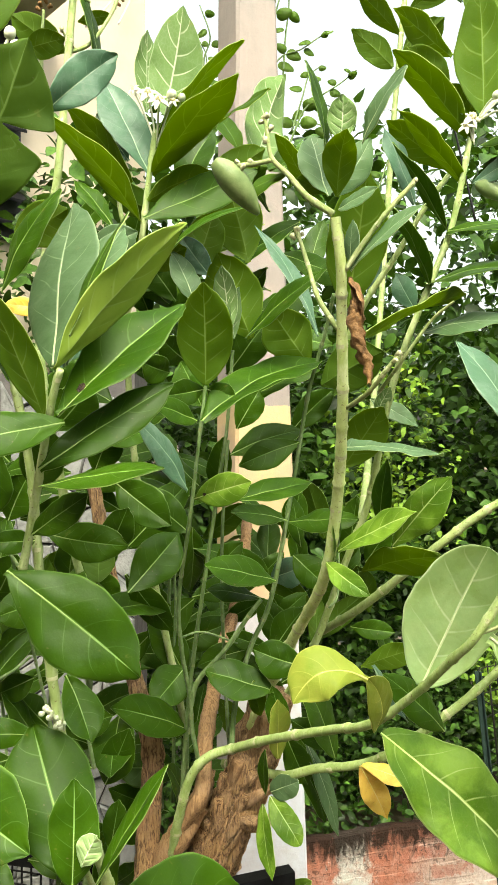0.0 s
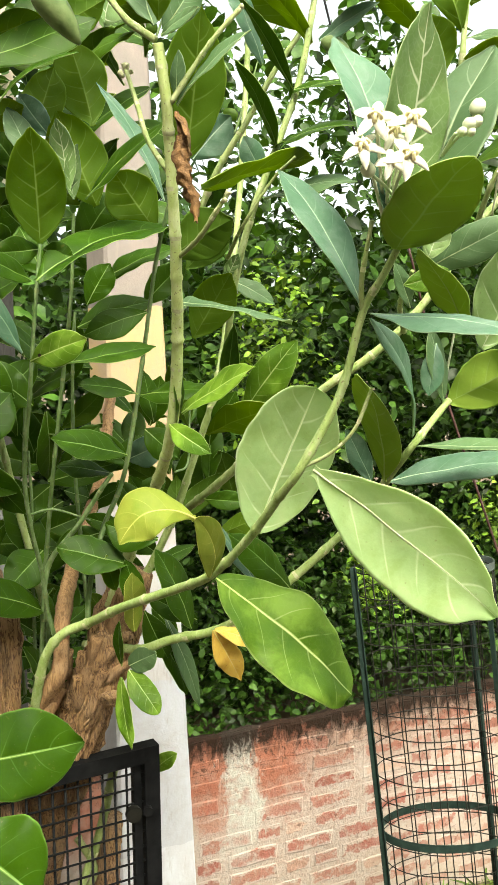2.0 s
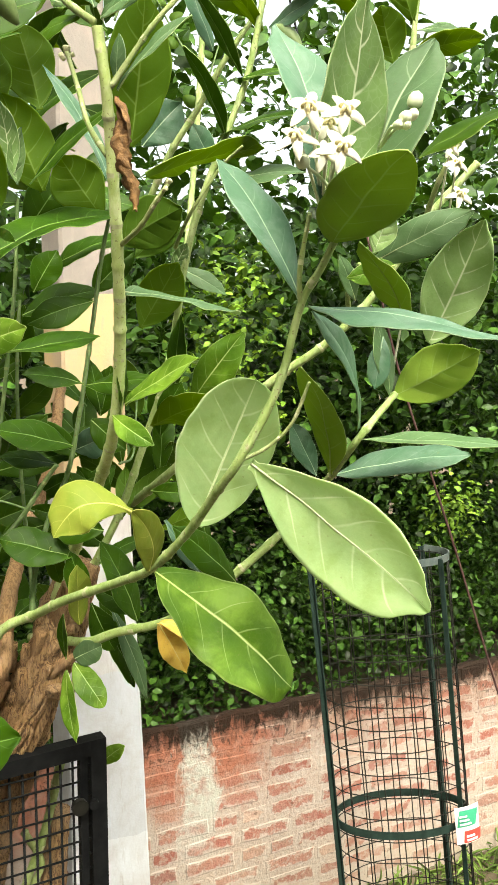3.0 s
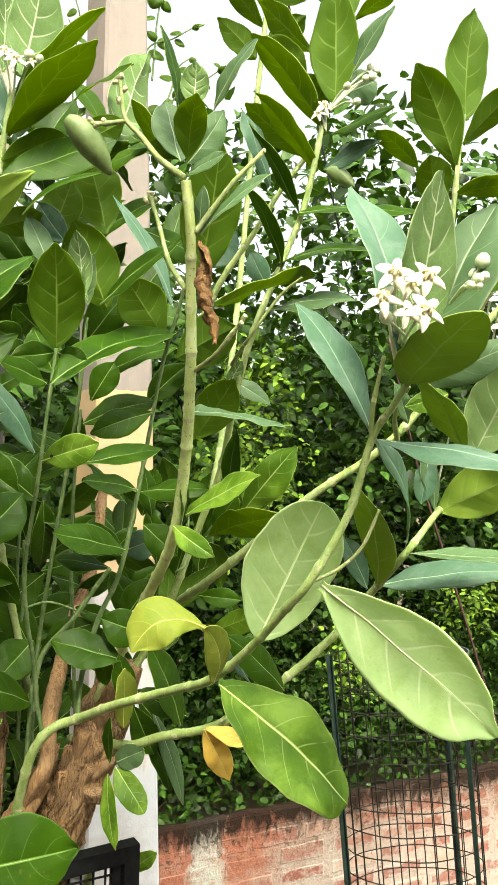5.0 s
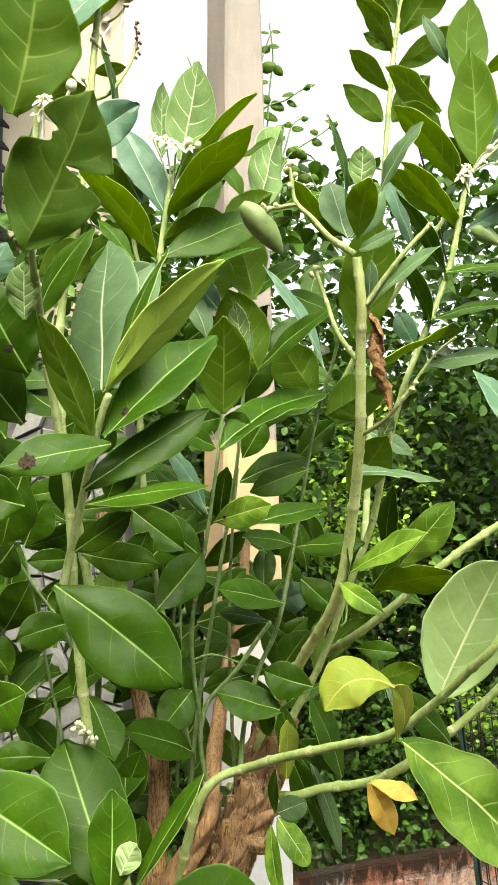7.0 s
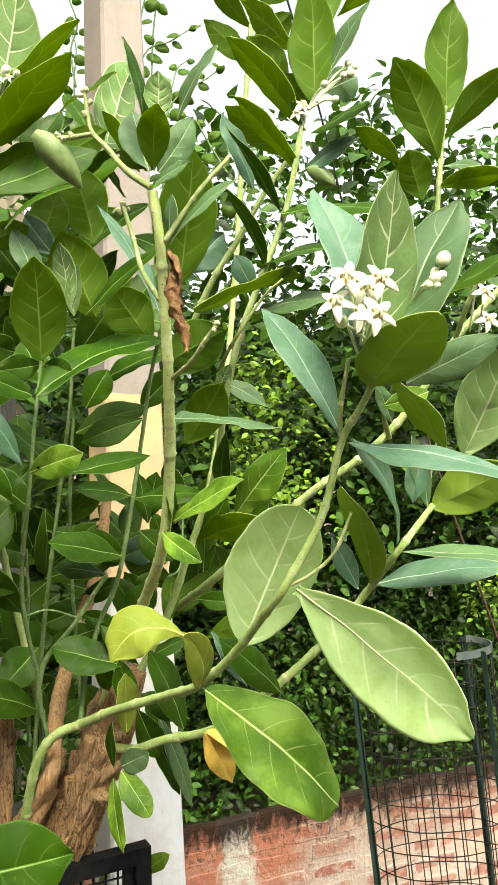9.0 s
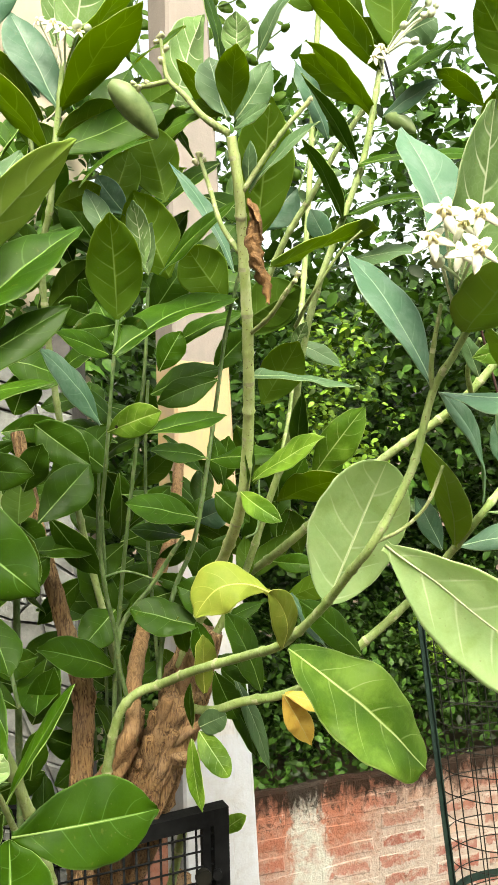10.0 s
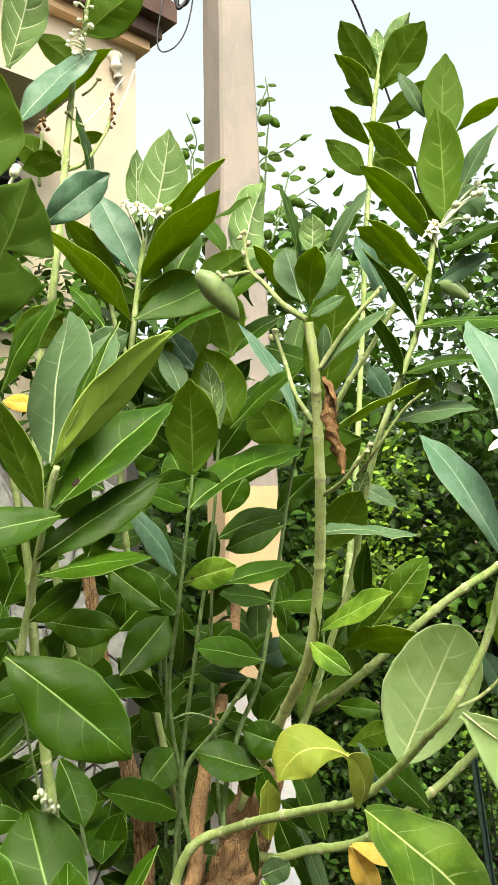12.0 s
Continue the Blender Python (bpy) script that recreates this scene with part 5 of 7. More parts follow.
leaf(left, (-0.150, 0.671, 1.821), (-0.150, 0.680, 1.912), 0.042, (0.16, -0.98, 0.12), 0.057, "green", blunt=0.5)
leaf(left, (-0.140, 0.662, 1.845), (-0.125, 0.653, 1.876), 0.022, (0.22, 0.96, 0.15), 0.016, "pale")
leaf(left, (-0.129, 0.671, 1.826), (-0.068, 0.671, 1.927), 0.032, (-0.82, -0.27, 0.49), 0.013, "green")
leaf(left, (-0.287, 0.689, 1.911), (-0.181, 0.653, 1.860), 0.076, (-0.04, -0.85, 0.53), 0.048, "green")
leaf(left, (-0.128, 0.680, 1.792), (-0.008, 0.757, 1.773), 0.075, (0.53, -0.73, 0.43), 0.030, "green")
leaf(left, (-0.123, 0.635, 1.716), (-0.123, 0.653, 1.805), 0.075, (0.22, -0.96, 0.20), 0.013, "green")
leaf(left, (-0.095, 0.617, 1.772), (-0.029, 0.598, 1.725), 0.072, (0.14, -0.83, 0.53), 0.037, "green")
leaf(left, (-0.219, 0.571, 2.471), (-0.198, 0.562, 2.592), 0.076, (-0.30, 0.95, 0.12), 0.026, "olive")
leaf(left, (-0.222, 0.635, 2.322), (-0.221, 0.626, 2.370), 0.028, (-0.23, 0.96, 0.18), 0.021, "silver")
leaf(left, (-0.233, 0.698, 2.285), (-0.273, 0.680, 2.366), 0.063, (0.22, -0.97, -0.11), 0.043, "green", spot=0.3)
leaf(left, (-0.247, 0.743, 2.241), (-0.305, 0.725, 2.316), 0.062, (0.23, -0.97, -0.06), 0.047, "green")
leaf(left, (-0.245, 0.743, 2.160), (-0.305, 0.725, 2.182), 0.047, (0.29, -0.96, 0.01), 0.023, "green")
leaf(left, (-0.223, 0.834, 2.150), (-0.204, 0.816, 2.214), 0.046, (0.09, -0.95, -0.30), 0.043, "green")
leaf(left, (-0.274, 0.861, 2.195), (-0.296, 0.861, 2.113), 0.061, (0.22, -0.97, -0.06), 0.021, "green")
leaf(left, (-0.196, 0.725, 2.110), (-0.234, 0.707, 2.110), 0.022, (0.43, -0.90, 0.10), 0.054, "green")
leaf(left, (-0.162, 0.907, 2.073), (-0.136, 0.889, 2.127), 0.036, (-0.08, -0.96, -0.28), 0.030, "green")
leaf(left, (-0.203, 0.879, 1.942), (-0.168, 0.843, 1.879), 0.042, (0.54, -0.82, -0.19), 0.034, "green")
leaf(left, (-0.306, 0.834, 1.935), (-0.258, 0.816, 1.961), 0.052, (-0.34, -0.94, -0.02), 0.018, "green")
leaf(left, (-0.256, 0.952, 1.848), (-0.330, 0.952, 1.847), 0.034, (-0.00, -0.95, 0.32), 0.033, "green")
leaf(left, (-0.167, 0.997, 2.149), (-0.096, 0.979, 2.097), 0.050, (-0.11, -0.98, 0.19), 0.024, "green")
leaf(left, (-0.181, 0.997, 1.770), (-0.148, 0.979, 1.847), 0.042, (-0.14, -0.98, -0.17), 0.049, "green")
leaf(left, (-0.143, 0.816, 1.780), (-0.134, 0.816, 1.832), 0.026, (0.01, -1.00, -0.00), 0.017, "green")
leaf(left, (-0.229, 0.925, 2.016), (-0.291, 0.907, 1.999), 0.043, (0.23, -0.95, 0.19), 0.037, "green")
leaf(left, (-0.295, 0.907, 2.110), (-0.320, 0.907, 2.076), 0.050, (0.12, -0.99, -0.09), 0.030, "green")
leaf(left, (-0.227, 0.907, 2.257), (-0.175, 0.907, 2.285), 0.039, (0.07, -0.99, -0.13), 0.056, "green")
leaf(left, (-0.203, 0.861, 2.258), (-0.166, 0.861, 2.288), 0.034, (0.13, -0.98, -0.15), 0.043, "green")
leaf(left, (-0.286, 0.725, 2.372), (-0.261, 0.725, 2.416), 0.030, (0.31, -0.94, -0.17), 0.038, "blue")
leaf(left, (-0.270, 0.907, 2.431), (-0.208, 0.907, 2.468), 0.051, (-0.16, 0.95, 0.28), 0.017, "olive")
leaf(left, (-0.208, 0.567, 2.363), (-0.154, 0.553, 2.483), 0.074, (-0.25, 0.94, 0.24), 0.015, "green", bite=0.75)
# more shade leaves
leaf(left, (-0.155, 0.67, 2.265), (-0.12, 0.76, 2.407), 0.052, (-0.30, -0.80, 0.50), 0.020, "pale")
leaf(main, (0.136, 0.952, 1.812), (0.19, 0.93, 1.798), 0.024, (0.20, -0.70, 0.68), 0.020, "amber", wave=0.08)
leaf(left, (-0.306, 0.907, 2.235), (-0.348, 0.907, 2.287), 0.050, (0.13, -0.99, 0.11), 0.040, "green")
leaf(left, (-0.288, 0.952, 2.176), (-0.339, 0.952, 2.237), 0.056, (0.14, -0.98, 0.12), 0.056, "green")
leaf(left, (-0.303, 0.997, 2.102), (-0.276, 0.997, 2.161), 0.052, (0.16, -0.98, -0.07), 0.014, "green")
leaf(left, (-0.339, 1.043, 1.986), (-0.298, 1.015, 2.057), 0.056, (-0.02, -0.94, -0.34), 0.031, "green")
leaf(left, (-0.356, 0.997, 1.987), (-0.318, 0.997, 1.938), 0.047, (0.26, -0.95, 0.20), 0.028, "green")
leaf(left, (-0.284, 1.043, 1.890), (-0.335, 1.043, 1.867), 0.036, (-0.07, -0.99, 0.15), 0.011, "green")
leaf(left, (-0.275, 1.088, 1.809), (-0.316, 1.088, 1.854), 0.042, (0.26, -0.94, 0.23), 0.041, "green")
leaf(left, (-0.272, 0.907, 1.838), (-0.323, 0.907, 1.824), 0.036, (-0.07, -0.96, 0.28), 0.033, "green")
leaf(left, (-0.281, 1.088, 1.870), (-0.248, 1.088, 1.925), 0.034, (0.02, -1.00, -0.01), 0.034, "green")
leaf(left, (-0.220, 1.088, 2.019), (-0.179, 1.088, 1.980), 0.043, (0.14, -0.98, 0.15), 0.051, "green")
leaf(left, (-0.339, 0.997, 2.305), (-0.305, 0.997, 2.365), 0.048, (0.24, -0.96, -0.14), 0.041, "green")
leaf(left, (-0.265, 0.997, 2.249), (-0.215, 0.997, 2.279), 0.048, (0.08, -0.99, -0.13), 0.022, "green")
leaf(left, (-0.203, 1.043, 2.162), (-0.174, 1.043, 2.223), 0.045, (0.10, -0.99, -0.05), 0.058, "green")
leaf(left, (-0.222, 1.043, 1.932), (-0.163, 1.043, 1.975), 0.049, (-0.05, -1.00, 0.07), 0.056, "green")
leaf(left, (-0.227, 0.997, 1.844), (-0.171, 0.997, 1.856), 0.039, (-0.06, -0.96, 0.26), 0.045, "green")
leaf(left, (-0.235, 0.952, 2.214), (-0.188, 0.952, 2.270), 0.053, (0.13, -0.99, -0.11), 0.016, "green")
leaf(left, (-0.214, 0.907, 2.279), (-0.182, 0.907, 2.333), 0.050, (0.18, -0.98, -0.11), 0.042, "blue")
leaf(left, (-0.060, 0.997, 2.246), (-0.086, 0.997, 2.302), 0.045, (0.08, -1.00, 0.04), 0.010, "green")
stem(left, [(-0.228, 1.015, 1.712), (-0.245, 0.997, 1.826), (-0.265, 0.979, 1.936), (-0.279, 0.961, 2.023), (-0.292, 0.952, 2.092)], 0.0043, 0.0031, STEM_DARK)
stem(left, [(-0.325, 1.088, 1.679), (-0.338, 1.088, 1.831), (-0.351, 1.088, 1.985), (-0.337, 1.070, 2.143)], 0.0047, 0.0034, STEM_DARK)
stem(left, [(-0.263, 1.088, 1.679), (-0.274, 1.088, 1.809), (-0.269, 1.088, 1.909)], 0.0047, 0.0035, STEM_DARK)
stem(left, [(-0.328, 0.997, 1.895), (-0.296, 0.997, 1.913), (-0.274, 0.997, 1.931)], 0.0043, 0.0032, STEM_DARK)
stem(left, [(-0.129, 1.179, 1.656), (-0.136, 1.179, 1.780), (-0.111, 1.179, 1.906), (-0.109, 1.161, 2.018)], 0.0050, 0.0037, STEM_DARK)
stem(left, [(-0.114, 1.179, 1.664), (-0.112, 1.179, 1.806), (-0.119, 1.179, 1.973), (-0.103, 1.133, 2.146)], 0.0050, 0.0036, STEM_DARK)
# leaves deep in the shade, seen only as dark shapes between the stems
deep = random.Random(5)
for n in range(64):
    low = n % 3 == 0
    p = Vector((deep.uniform(-0.46, -0.13), deep.uniform(0.96, 1.3), deep.uniform(1.5, 1.85) if low else deep.uniform(1.85, 2.33)))
    way = Vector((deep.gauss(0, 1), deep.gauss(0, 0.35), deep.uniform(-0.5, 0.9))).normalized()
    face = (deep.gauss(0, 0.45), -0.6, deep.uniform(0.1, 1.0))
    leaf(left, tuple(p), tuple(p + way * deep.uniform(0.075, 0.125)), deep.uniform(0.034, 0.056), face, 0.04, "green")
for n in range(34):
    p = Vector((deep.uniform(-0.14, 0.1), deep.uniform(1.12, 1.42), deep.uniform(2.26, 2.68)))
    way = Vector((deep.gauss(0, 1), deep.gauss(0, 0.35), deep.uniform(-0.4, 1.0))).normalized()
    face = (deep.gauss(0, 0.45), -0.6, deep.uniform(0.1, 1.0))
    leaf(left, tuple(p), tuple(p + way * deep.uniform(0.08, 0.135)), deep.uniform(0.036, 0.06), face, 0.04, "olive" if n % 4 == 0 else "green")
for n in range(30):
    p = Vector((deep.uniform(-0.14, -0.075), deep.uniform(1.15, 1.45), deep.uniform(1.62, 2.22)))
    way = Vector((deep.gauss(0, 1), deep.gauss(0, 0.35), deep.uniform(-0.6, 0.8))).normalized()
    leaf(left, tuple(p), tuple(p + way * deep.uniform(0.08, 0.13)), deep.uniform(0.036, 0.056), (deep.gauss(0, 0.45), -0.6, deep.uniform(0.1, 1.0)), 0.04, "green")
# ---- the flowering shrub behind ----
rear = empty_shrub("giant milkweed with grey-green leaves and pale flower heads", (-0.177, 1.179, 0.0))
stem(rear, [(-0.093, 1.179, 1.77), (-0.1, 1.2, 1.5), (-0.15, 1.26, 1.1), (-0.2, 1.31, 0.5), (-0.21, 1.33, -0.02)], 0.0065, 0.012, STEM_DARK, "branch", 0.06)
stem(rear, [(-0.218, 1.088, 1.96), (-0.235, 1.13, 1.4), (-0.25, 1.17, 0.7), (-0.25, 1.19, -0.02)], 0.0085, 0.014, STEM_DARK, "branch", 0.06)
stem(rear, [(-0.093, 1.179, 1.766), (-0.154, 1.133, 2.106), (-0.161, 1.043, 2.337), (-0.139, 0.997, 2.423), (-0.126, 0.988, 2.520), (-0.116, 0.984, 2.588)], 0.0076, 0.0049, STEM)
stem(rear, [(-0.218, 1.088, 1.955), (-0.257, 0.997, 2.260), (-0.260, 0.997, 2.402), (-0.238, 0.979, 2.517), (-0.230, 0.979, 2.601), (-0.223, 0.979, 2.684), (-0.214, 0.997, 2.843)], 0.0093, 0.0057, STEM)
stem(rear, [(-0.142, 1.015, 2.427), (-0.167, 1.034, 2.498), (-0.175, 1.043, 2.575)], 0.0043, 0.0037, STEM)
stem(rear, [(-0.227, 0.979, 2.681), (-0.200, 0.997, 2.702), (-0.176, 1.015, 2.750), (-0.168, 1.025, 2.784)], 0.0035, 0.0026, STEM)
stem(rear, [(-0.173, 1.020, 2.759), (-0.167, 1.025, 2.788), (-0.169, 1.029, 2.820)], 0.0029, 0.0018, DRY, "dry_twig", 0.014, "", 0.4, 8, 0.4)
leaf(rear, (-0.105, 0.979, 2.604), (-0.081, 0.975, 2.738), 0.064, (-0.17, 0.88, 0.46), 0.024, "silver")
leaf(rear, (-0.132, 1.015, 2.623), (-0.130, 1.015, 2.729), 0.038, (-0.60, 0.68, 0.42), 0.032, "silver")
leaf(rear, (-0.125, 0.988, 2.536), (-0.185, 1.010, 2.661), 0.061, (0.45, -0.82, 0.36), 0.033, "blue")
leaf(rear, (-0.122, 0.988, 2.534), (-0.012, 0.907, 2.623), 0.070, (-0.48, 0.27, 0.84), 0.049, "olive")
leaf(rear, (-0.116, 0.988, 2.575), (-0.007, 0.952, 2.685), 0.067, (-0.71, -0.01, 0.70), 0.038, "olive")
leaf(rear, (-0.160, 1.052, 2.574), (-0.201, 1.043, 2.632), 0.036, (0.01, -0.99, -0.15), 0.042, "blue")
leaf(rear, (-0.135, 0.988, 2.476), (-0.224, 0.889, 2.567), 0.070, (0.51, 0.28, 0.81), 0.032, "olive")
leaf(rear, (-0.155, 1.043, 2.541), (-0.236, 1.015, 2.631), 0.054, (0.59, 0.46, 0.66), 0.047, "olive")
leaf(rear, (-0.127, 0.961, 2.472), (0.011, 0.997, 2.543), 0.057, (0.03, -0.91, 0.41), 0.019, "green")
leaf(rear, (-0.125, 0.979, 2.498), (-0.045, 0.997, 2.540), 0.040, (-0.47, 0.61, 0.64), 0.055, "olive")
leaf(rear, (-0.156, 0.907, 2.447), (-0.201, 0.907, 2.501), 0.025, (0.50, -0.76, 0.42), 0.052, "green")
leaf(rear, (-0.184, 0.889, 2.415), (-0.123, 0.879, 2.434), 0.037, (-0.04, -0.95, -0.32), 0.056, "pale")
leaf(rear, (-0.255, 0.816, 2.354), (-0.185, 0.780, 2.450), 0.045, (-0.63, -0.76, 0.17), 0.058, "green")
leaf(rear, (-0.232, 0.907, 2.580), (-0.154, 0.925, 2.653), 0.047, (0.40, -0.89, -0.21), 0.049, "blue")
leaf(rear, (-0.281, 0.961, 2.741), (-0.180, 0.979, 2.852), 0.054, (-0.20, -0.92, 0.34), 0.025, "blue")
leaf(rear, (-0.200, 0.997, 2.888), (-0.117, 0.997, 2.960), 0.065, (-0.34, 0.85, 0.40), 0.056, "olive")
leaf(rear, (-0.258, 1.015, 2.783), (-0.164, 1.015, 2.879), 0.048, (-0.71, 0.17, 0.69), 0.051, "olive")
leaf(rear, (-0.225, 0.725, 2.678), (-0.193, 0.707, 2.782), 0.044, (-0.34, 0.91, 0.26), 0.034, "silver")
leaf(rear, (-0.295, 1.088, 2.949), (-0.235, 1.088, 2.899), 0.038, (0.20, 0.95, 0.24), 0.015, "olive")
leaf(rear, (-0.235, 1.088, 2.778), (-0.188, 1.088, 2.787), 0.019, (-0.08, 0.89, 0.46), 0.059, "olive")
leaf(rear, (-0.188, 0.997, 2.668), (-0.212, 0.997, 2.782), 0.040, (0.95, -0.22, 0.20), 0.021, "green")
leaf(rear, (-0.241, 1.043, 2.714), (-0.314, 1.043, 2.765), 0.044, (0.14, 0.97, 0.19), 0.019, "olive")
leaf(rear, (-0.285, 0.997, 2.694), (-0.231, 0.997, 2.709), 0.034, (-0.13, 0.89, 0.44), 0.038, "olive")
leaf(rear, (-0.142, 1.043, 2.433), (-0.082, 1.043, 2.456), 0.037, (-0.09, 0.97, 0.23), 0.053, "olive")
leaf(rear, (-0.161, 1.043, 2.366), (-0.205, 1.043, 2.411), 0.037, (-0.00, -1.00, -0.00), 0.024, "green")
# ---- the tall shoot against the sky ----
stem(main, [(0.149, 1.052, 2.098), (0.172, 1.142, 2.173), (0.201, 1.251, 2.318), (0.221, 1.306, 2.480), (0.238, 1.315, 2.706), (0.252, 1.324, 2.857), (0.265, 1.333, 2.969), (0.282, 1.342, 3.067)], 0.0067, 0.0057, STEM)
leaf(main, (0.273, 1.342, 3.015), (0.203, 1.315, 3.115), 0.052, (0.23, 0.89, 0.40), 0.020, "olive")
leaf(main, (0.278, 1.342, 2.997), (0.351, 1.287, 3.093), 0.071, (0.12, 0.90, 0.42), 0.049, "olive")
leaf(main, (0.292, 1.351, 3.050), (0.345, 1.378, 3.171), 0.048, (-0.40, 0.92, -0.03), 0.038, "silver")
leaf(main, (0.264, 1.333, 2.956), (0.196, 1.342, 3.067), 0.046, (0.77, 0.48, 0.43), 0.038, "olive")
leaf(main, (0.268, 1.333, 2.927), (0.359, 1.287, 2.983), 0.042, (0.16, 0.88, 0.45), 0.040, "olive")
leaf(main, (0.253, 1.324, 2.880), (0.181, 1.324, 2.955), 0.037, (0.57, 0.62, 0.55), 0.050, "olive")
leaf(main, (0.240, 1.324, 2.827), (0.176, 1.360, 2.909), 0.043, (0.52, 0.85, 0.03), 0.049, "olive")
leaf(main, (0.301, 1.179, 2.774), (0.226, 1.233, 2.876), 0.049, (0.83, 0.40, 0.39), 0.023, "olive")
leaf(main, (0.257, 1.333, 2.837), (0.325, 1.315, 2.907), 0.047, (0.00, 0.97, 0.25), 0.028, "olive")
leaf(main, (0.257, 1.324, 2.825), (0.296, 1.315, 2.873), 0.036, (-0.01, 0.98, 0.19), 0.060, "olive")
leaf(main, (0.278, 1.342, 3.039), (0.256, 1.360, 3.118), 0.029, (0.16, -0.95, 0.26), 0.052, "pale")
leaf(main, (0.278, 1.342, 3.061), (0.273, 1.342, 3.115), 0.023, (0.25, 0.97, 0.03), 0.037, "silver")
leaf(main, (0.331, 1.233, 2.885), (0.285, 1.215, 2.955), 0.030, (0.30, -0.95, -0.05), 0.026, "pale")
leaf(main, (0.384, 1.233, 2.860), (0.446, 1.179, 2.890), 0.031, (-0.07, 0.41, 0.91), 0.055, "olive")
leaf(main, (0.269, 1.333, 2.963), (0.214, 1.360, 3.006), 0.028, (0.57, 0.79, 0.23), 0.024, "olive")
stem(main, [(0.429, 0.997, 2.244), (0.437, 0.961, 2.377), (0.440, 0.943, 2.485), (0.444, 0.943, 2.534), (0.450, 0.943, 2.592)], 0.0057, 0.0041, STEM)
leaf(main, (0.441, 0.943, 2.523), (0.376, 0.920, 2.641), 0.056, (0.33, 0.88, 0.35), 0.033, "olive")
leaf(main, (0.453, 0.943, 2.585), (0.471, 0.961, 2.741), 0.056, (-0.07, 0.99, -0.11), 0.040, "olive")
leaf(main, (0.450, 0.943, 2.554), (0.523, 0.907, 2.631), 0.040, (-0.18, 0.82, 0.55), 0.048, "olive")
leaf(main, (0.399, 0.889, 2.456), (0.376, 0.869, 2.508), 0.043, (0.26, 0.86, 0.44), 0.045, "olive")
leaf(main, (0.384, 0.925, 2.512), (0.322, 0.907, 2.547), 0.026, (0.25, 0.61, 0.75), 0.044, "olive")
leaf(main, (0.439, 0.943, 2.489), (0.506, 0.889, 2.492), 0.031, (0.36, 0.49, 0.80), 0.020, "olive")
leaf(main, (0.446, 0.943, 2.516), (0.484, 0.907, 2.504), 0.019, (-0.40, -0.63, 0.67), 0.027, "pale")
# ---- pods, flowers and a dead leaf ----
pod(main, (-0.033, 0.743, 2.464), (0.009, 0.755, 2.417), 0.0134)
pod(main, (0.276, 0.961, 2.513), (0.304, 0.934, 2.485), 0.0102)
dead_leaf(main, (0.092, 0.716, 2.350), (0.104, 0.694, 2.251))
flower(main, (0.208, 0.508, 2.282), (0.241, 0.598, 2.233), 0.0282)
flower(main, (0.230, 0.503, 2.280), (0.241, 0.598, 2.233), 0.0273)
flower(main, (0.201, 0.512, 2.265), (0.241, 0.598, 2.233), 0.0270)
flower(main, (0.224, 0.490, 2.254), (0.241, 0.598, 2.233), 0.0279)
flower(main, (0.224, 0.521, 2.277), (0.241, 0.598, 2.233), 0.0245)
flower(main, (0.219, 0.508, 2.255), (0.241, 0.598, 2.233), 0.0217)
bud(main, (0.208, 0.526, 2.254), (0.272, 0.598, 2.222), 0.0056)
bud(main, (0.298, 0.562, 2.308), (0.272, 0.598, 2.222), 0.0064)
bud(main, (0.295, 0.571, 2.299), (0.272, 0.598, 2.222), 0.0049)
bud(main, (0.302, 0.580, 2.292), (0.272, 0.598, 2.222), 0.0045)
bud(main, (0.310, 0.580, 2.298), (0.272, 0.598, 2.222), 0.0037)
bud(main, (0.296, 0.580, 2.294), (0.272, 0.598, 2.222), 0.0033)
bud(main, (0.303, 0.571, 2.302), (0.272, 0.598, 2.222), 0.0041)
bud(main, (0.279, 0.530, 2.286), (0.271, 0.560, 2.273), 0.0048)
bud(main, (0.284, 0.530, 2.288), (0.271, 0.560, 2.273), 0.0044)
bud(main, (0.274, 0.530, 2.281), (0.271, 0.560, 2.273), 0.0036)
bud(main, (0.280, 0.530, 2.281), (0.271, 0.560, 2.273), 0.0034)
flower(main, (0.444, 0.816, 2.333), (0.457, 0.870, 2.277), 0.0268)
flower(main, (0.444, 0.834, 2.355), (0.456, 0.889, 2.299), 0.0238)
flower(main, (0.406, 0.861, 2.184), (0.411, 0.916, 2.103), 0.0147)
flower(main, (0.456, 0.834, 2.305), (0.465, 0.889, 2.234), 0.0285)
flower(rear, (-0.123, 0.961, 2.625), (-0.115, 0.988, 2.569), 0.0260)
flower(rear, (-0.108, 0.952, 2.613), (-0.115, 0.988, 2.569), 0.0271)
flower(rear, (-0.142, 0.970, 2.633), (-0.115, 0.988, 2.569), 0.0180)
flower(rear, (-0.091, 0.952, 2.611), (-0.115, 0.988, 2.569), 0.0163)
bud(rear, (-0.093, 0.952, 2.618), (-0.111, 0.988, 2.578), 0.0068)
bud(rear, (-0.081, 0.952, 2.615), (-0.099, 0.988, 2.575), 0.0054)
bud(rear, (-0.254, 0.861, 2.632), (-0.303, 0.988, 2.634), 0.0068)
flower(left, (-0.192, 0.562, 2.479), (-0.198, 0.580, 2.431), 0.0192)
flower(left, (-0.196, 0.571, 2.472), (-0.198, 0.580, 2.431), 0.0163)
bud(left, (-0.175, 0.580, 2.500), (-0.194, 0.580, 2.441), 0.0050)
flower(main, (0.268, 0.952, 2.591), (0.273, 0.961, 2.562), 0.0271)
flower(main, (0.261, 0.952, 2.581), (0.273, 0.961, 2.562), 0.0204)
bud(main, (0.292, 0.934, 2.610), (0.275, 0.961, 2.588), 0.0053)
bud(main, (0.305, 0.934, 2.592), (0.275, 0.961, 2.588), 0.0053)
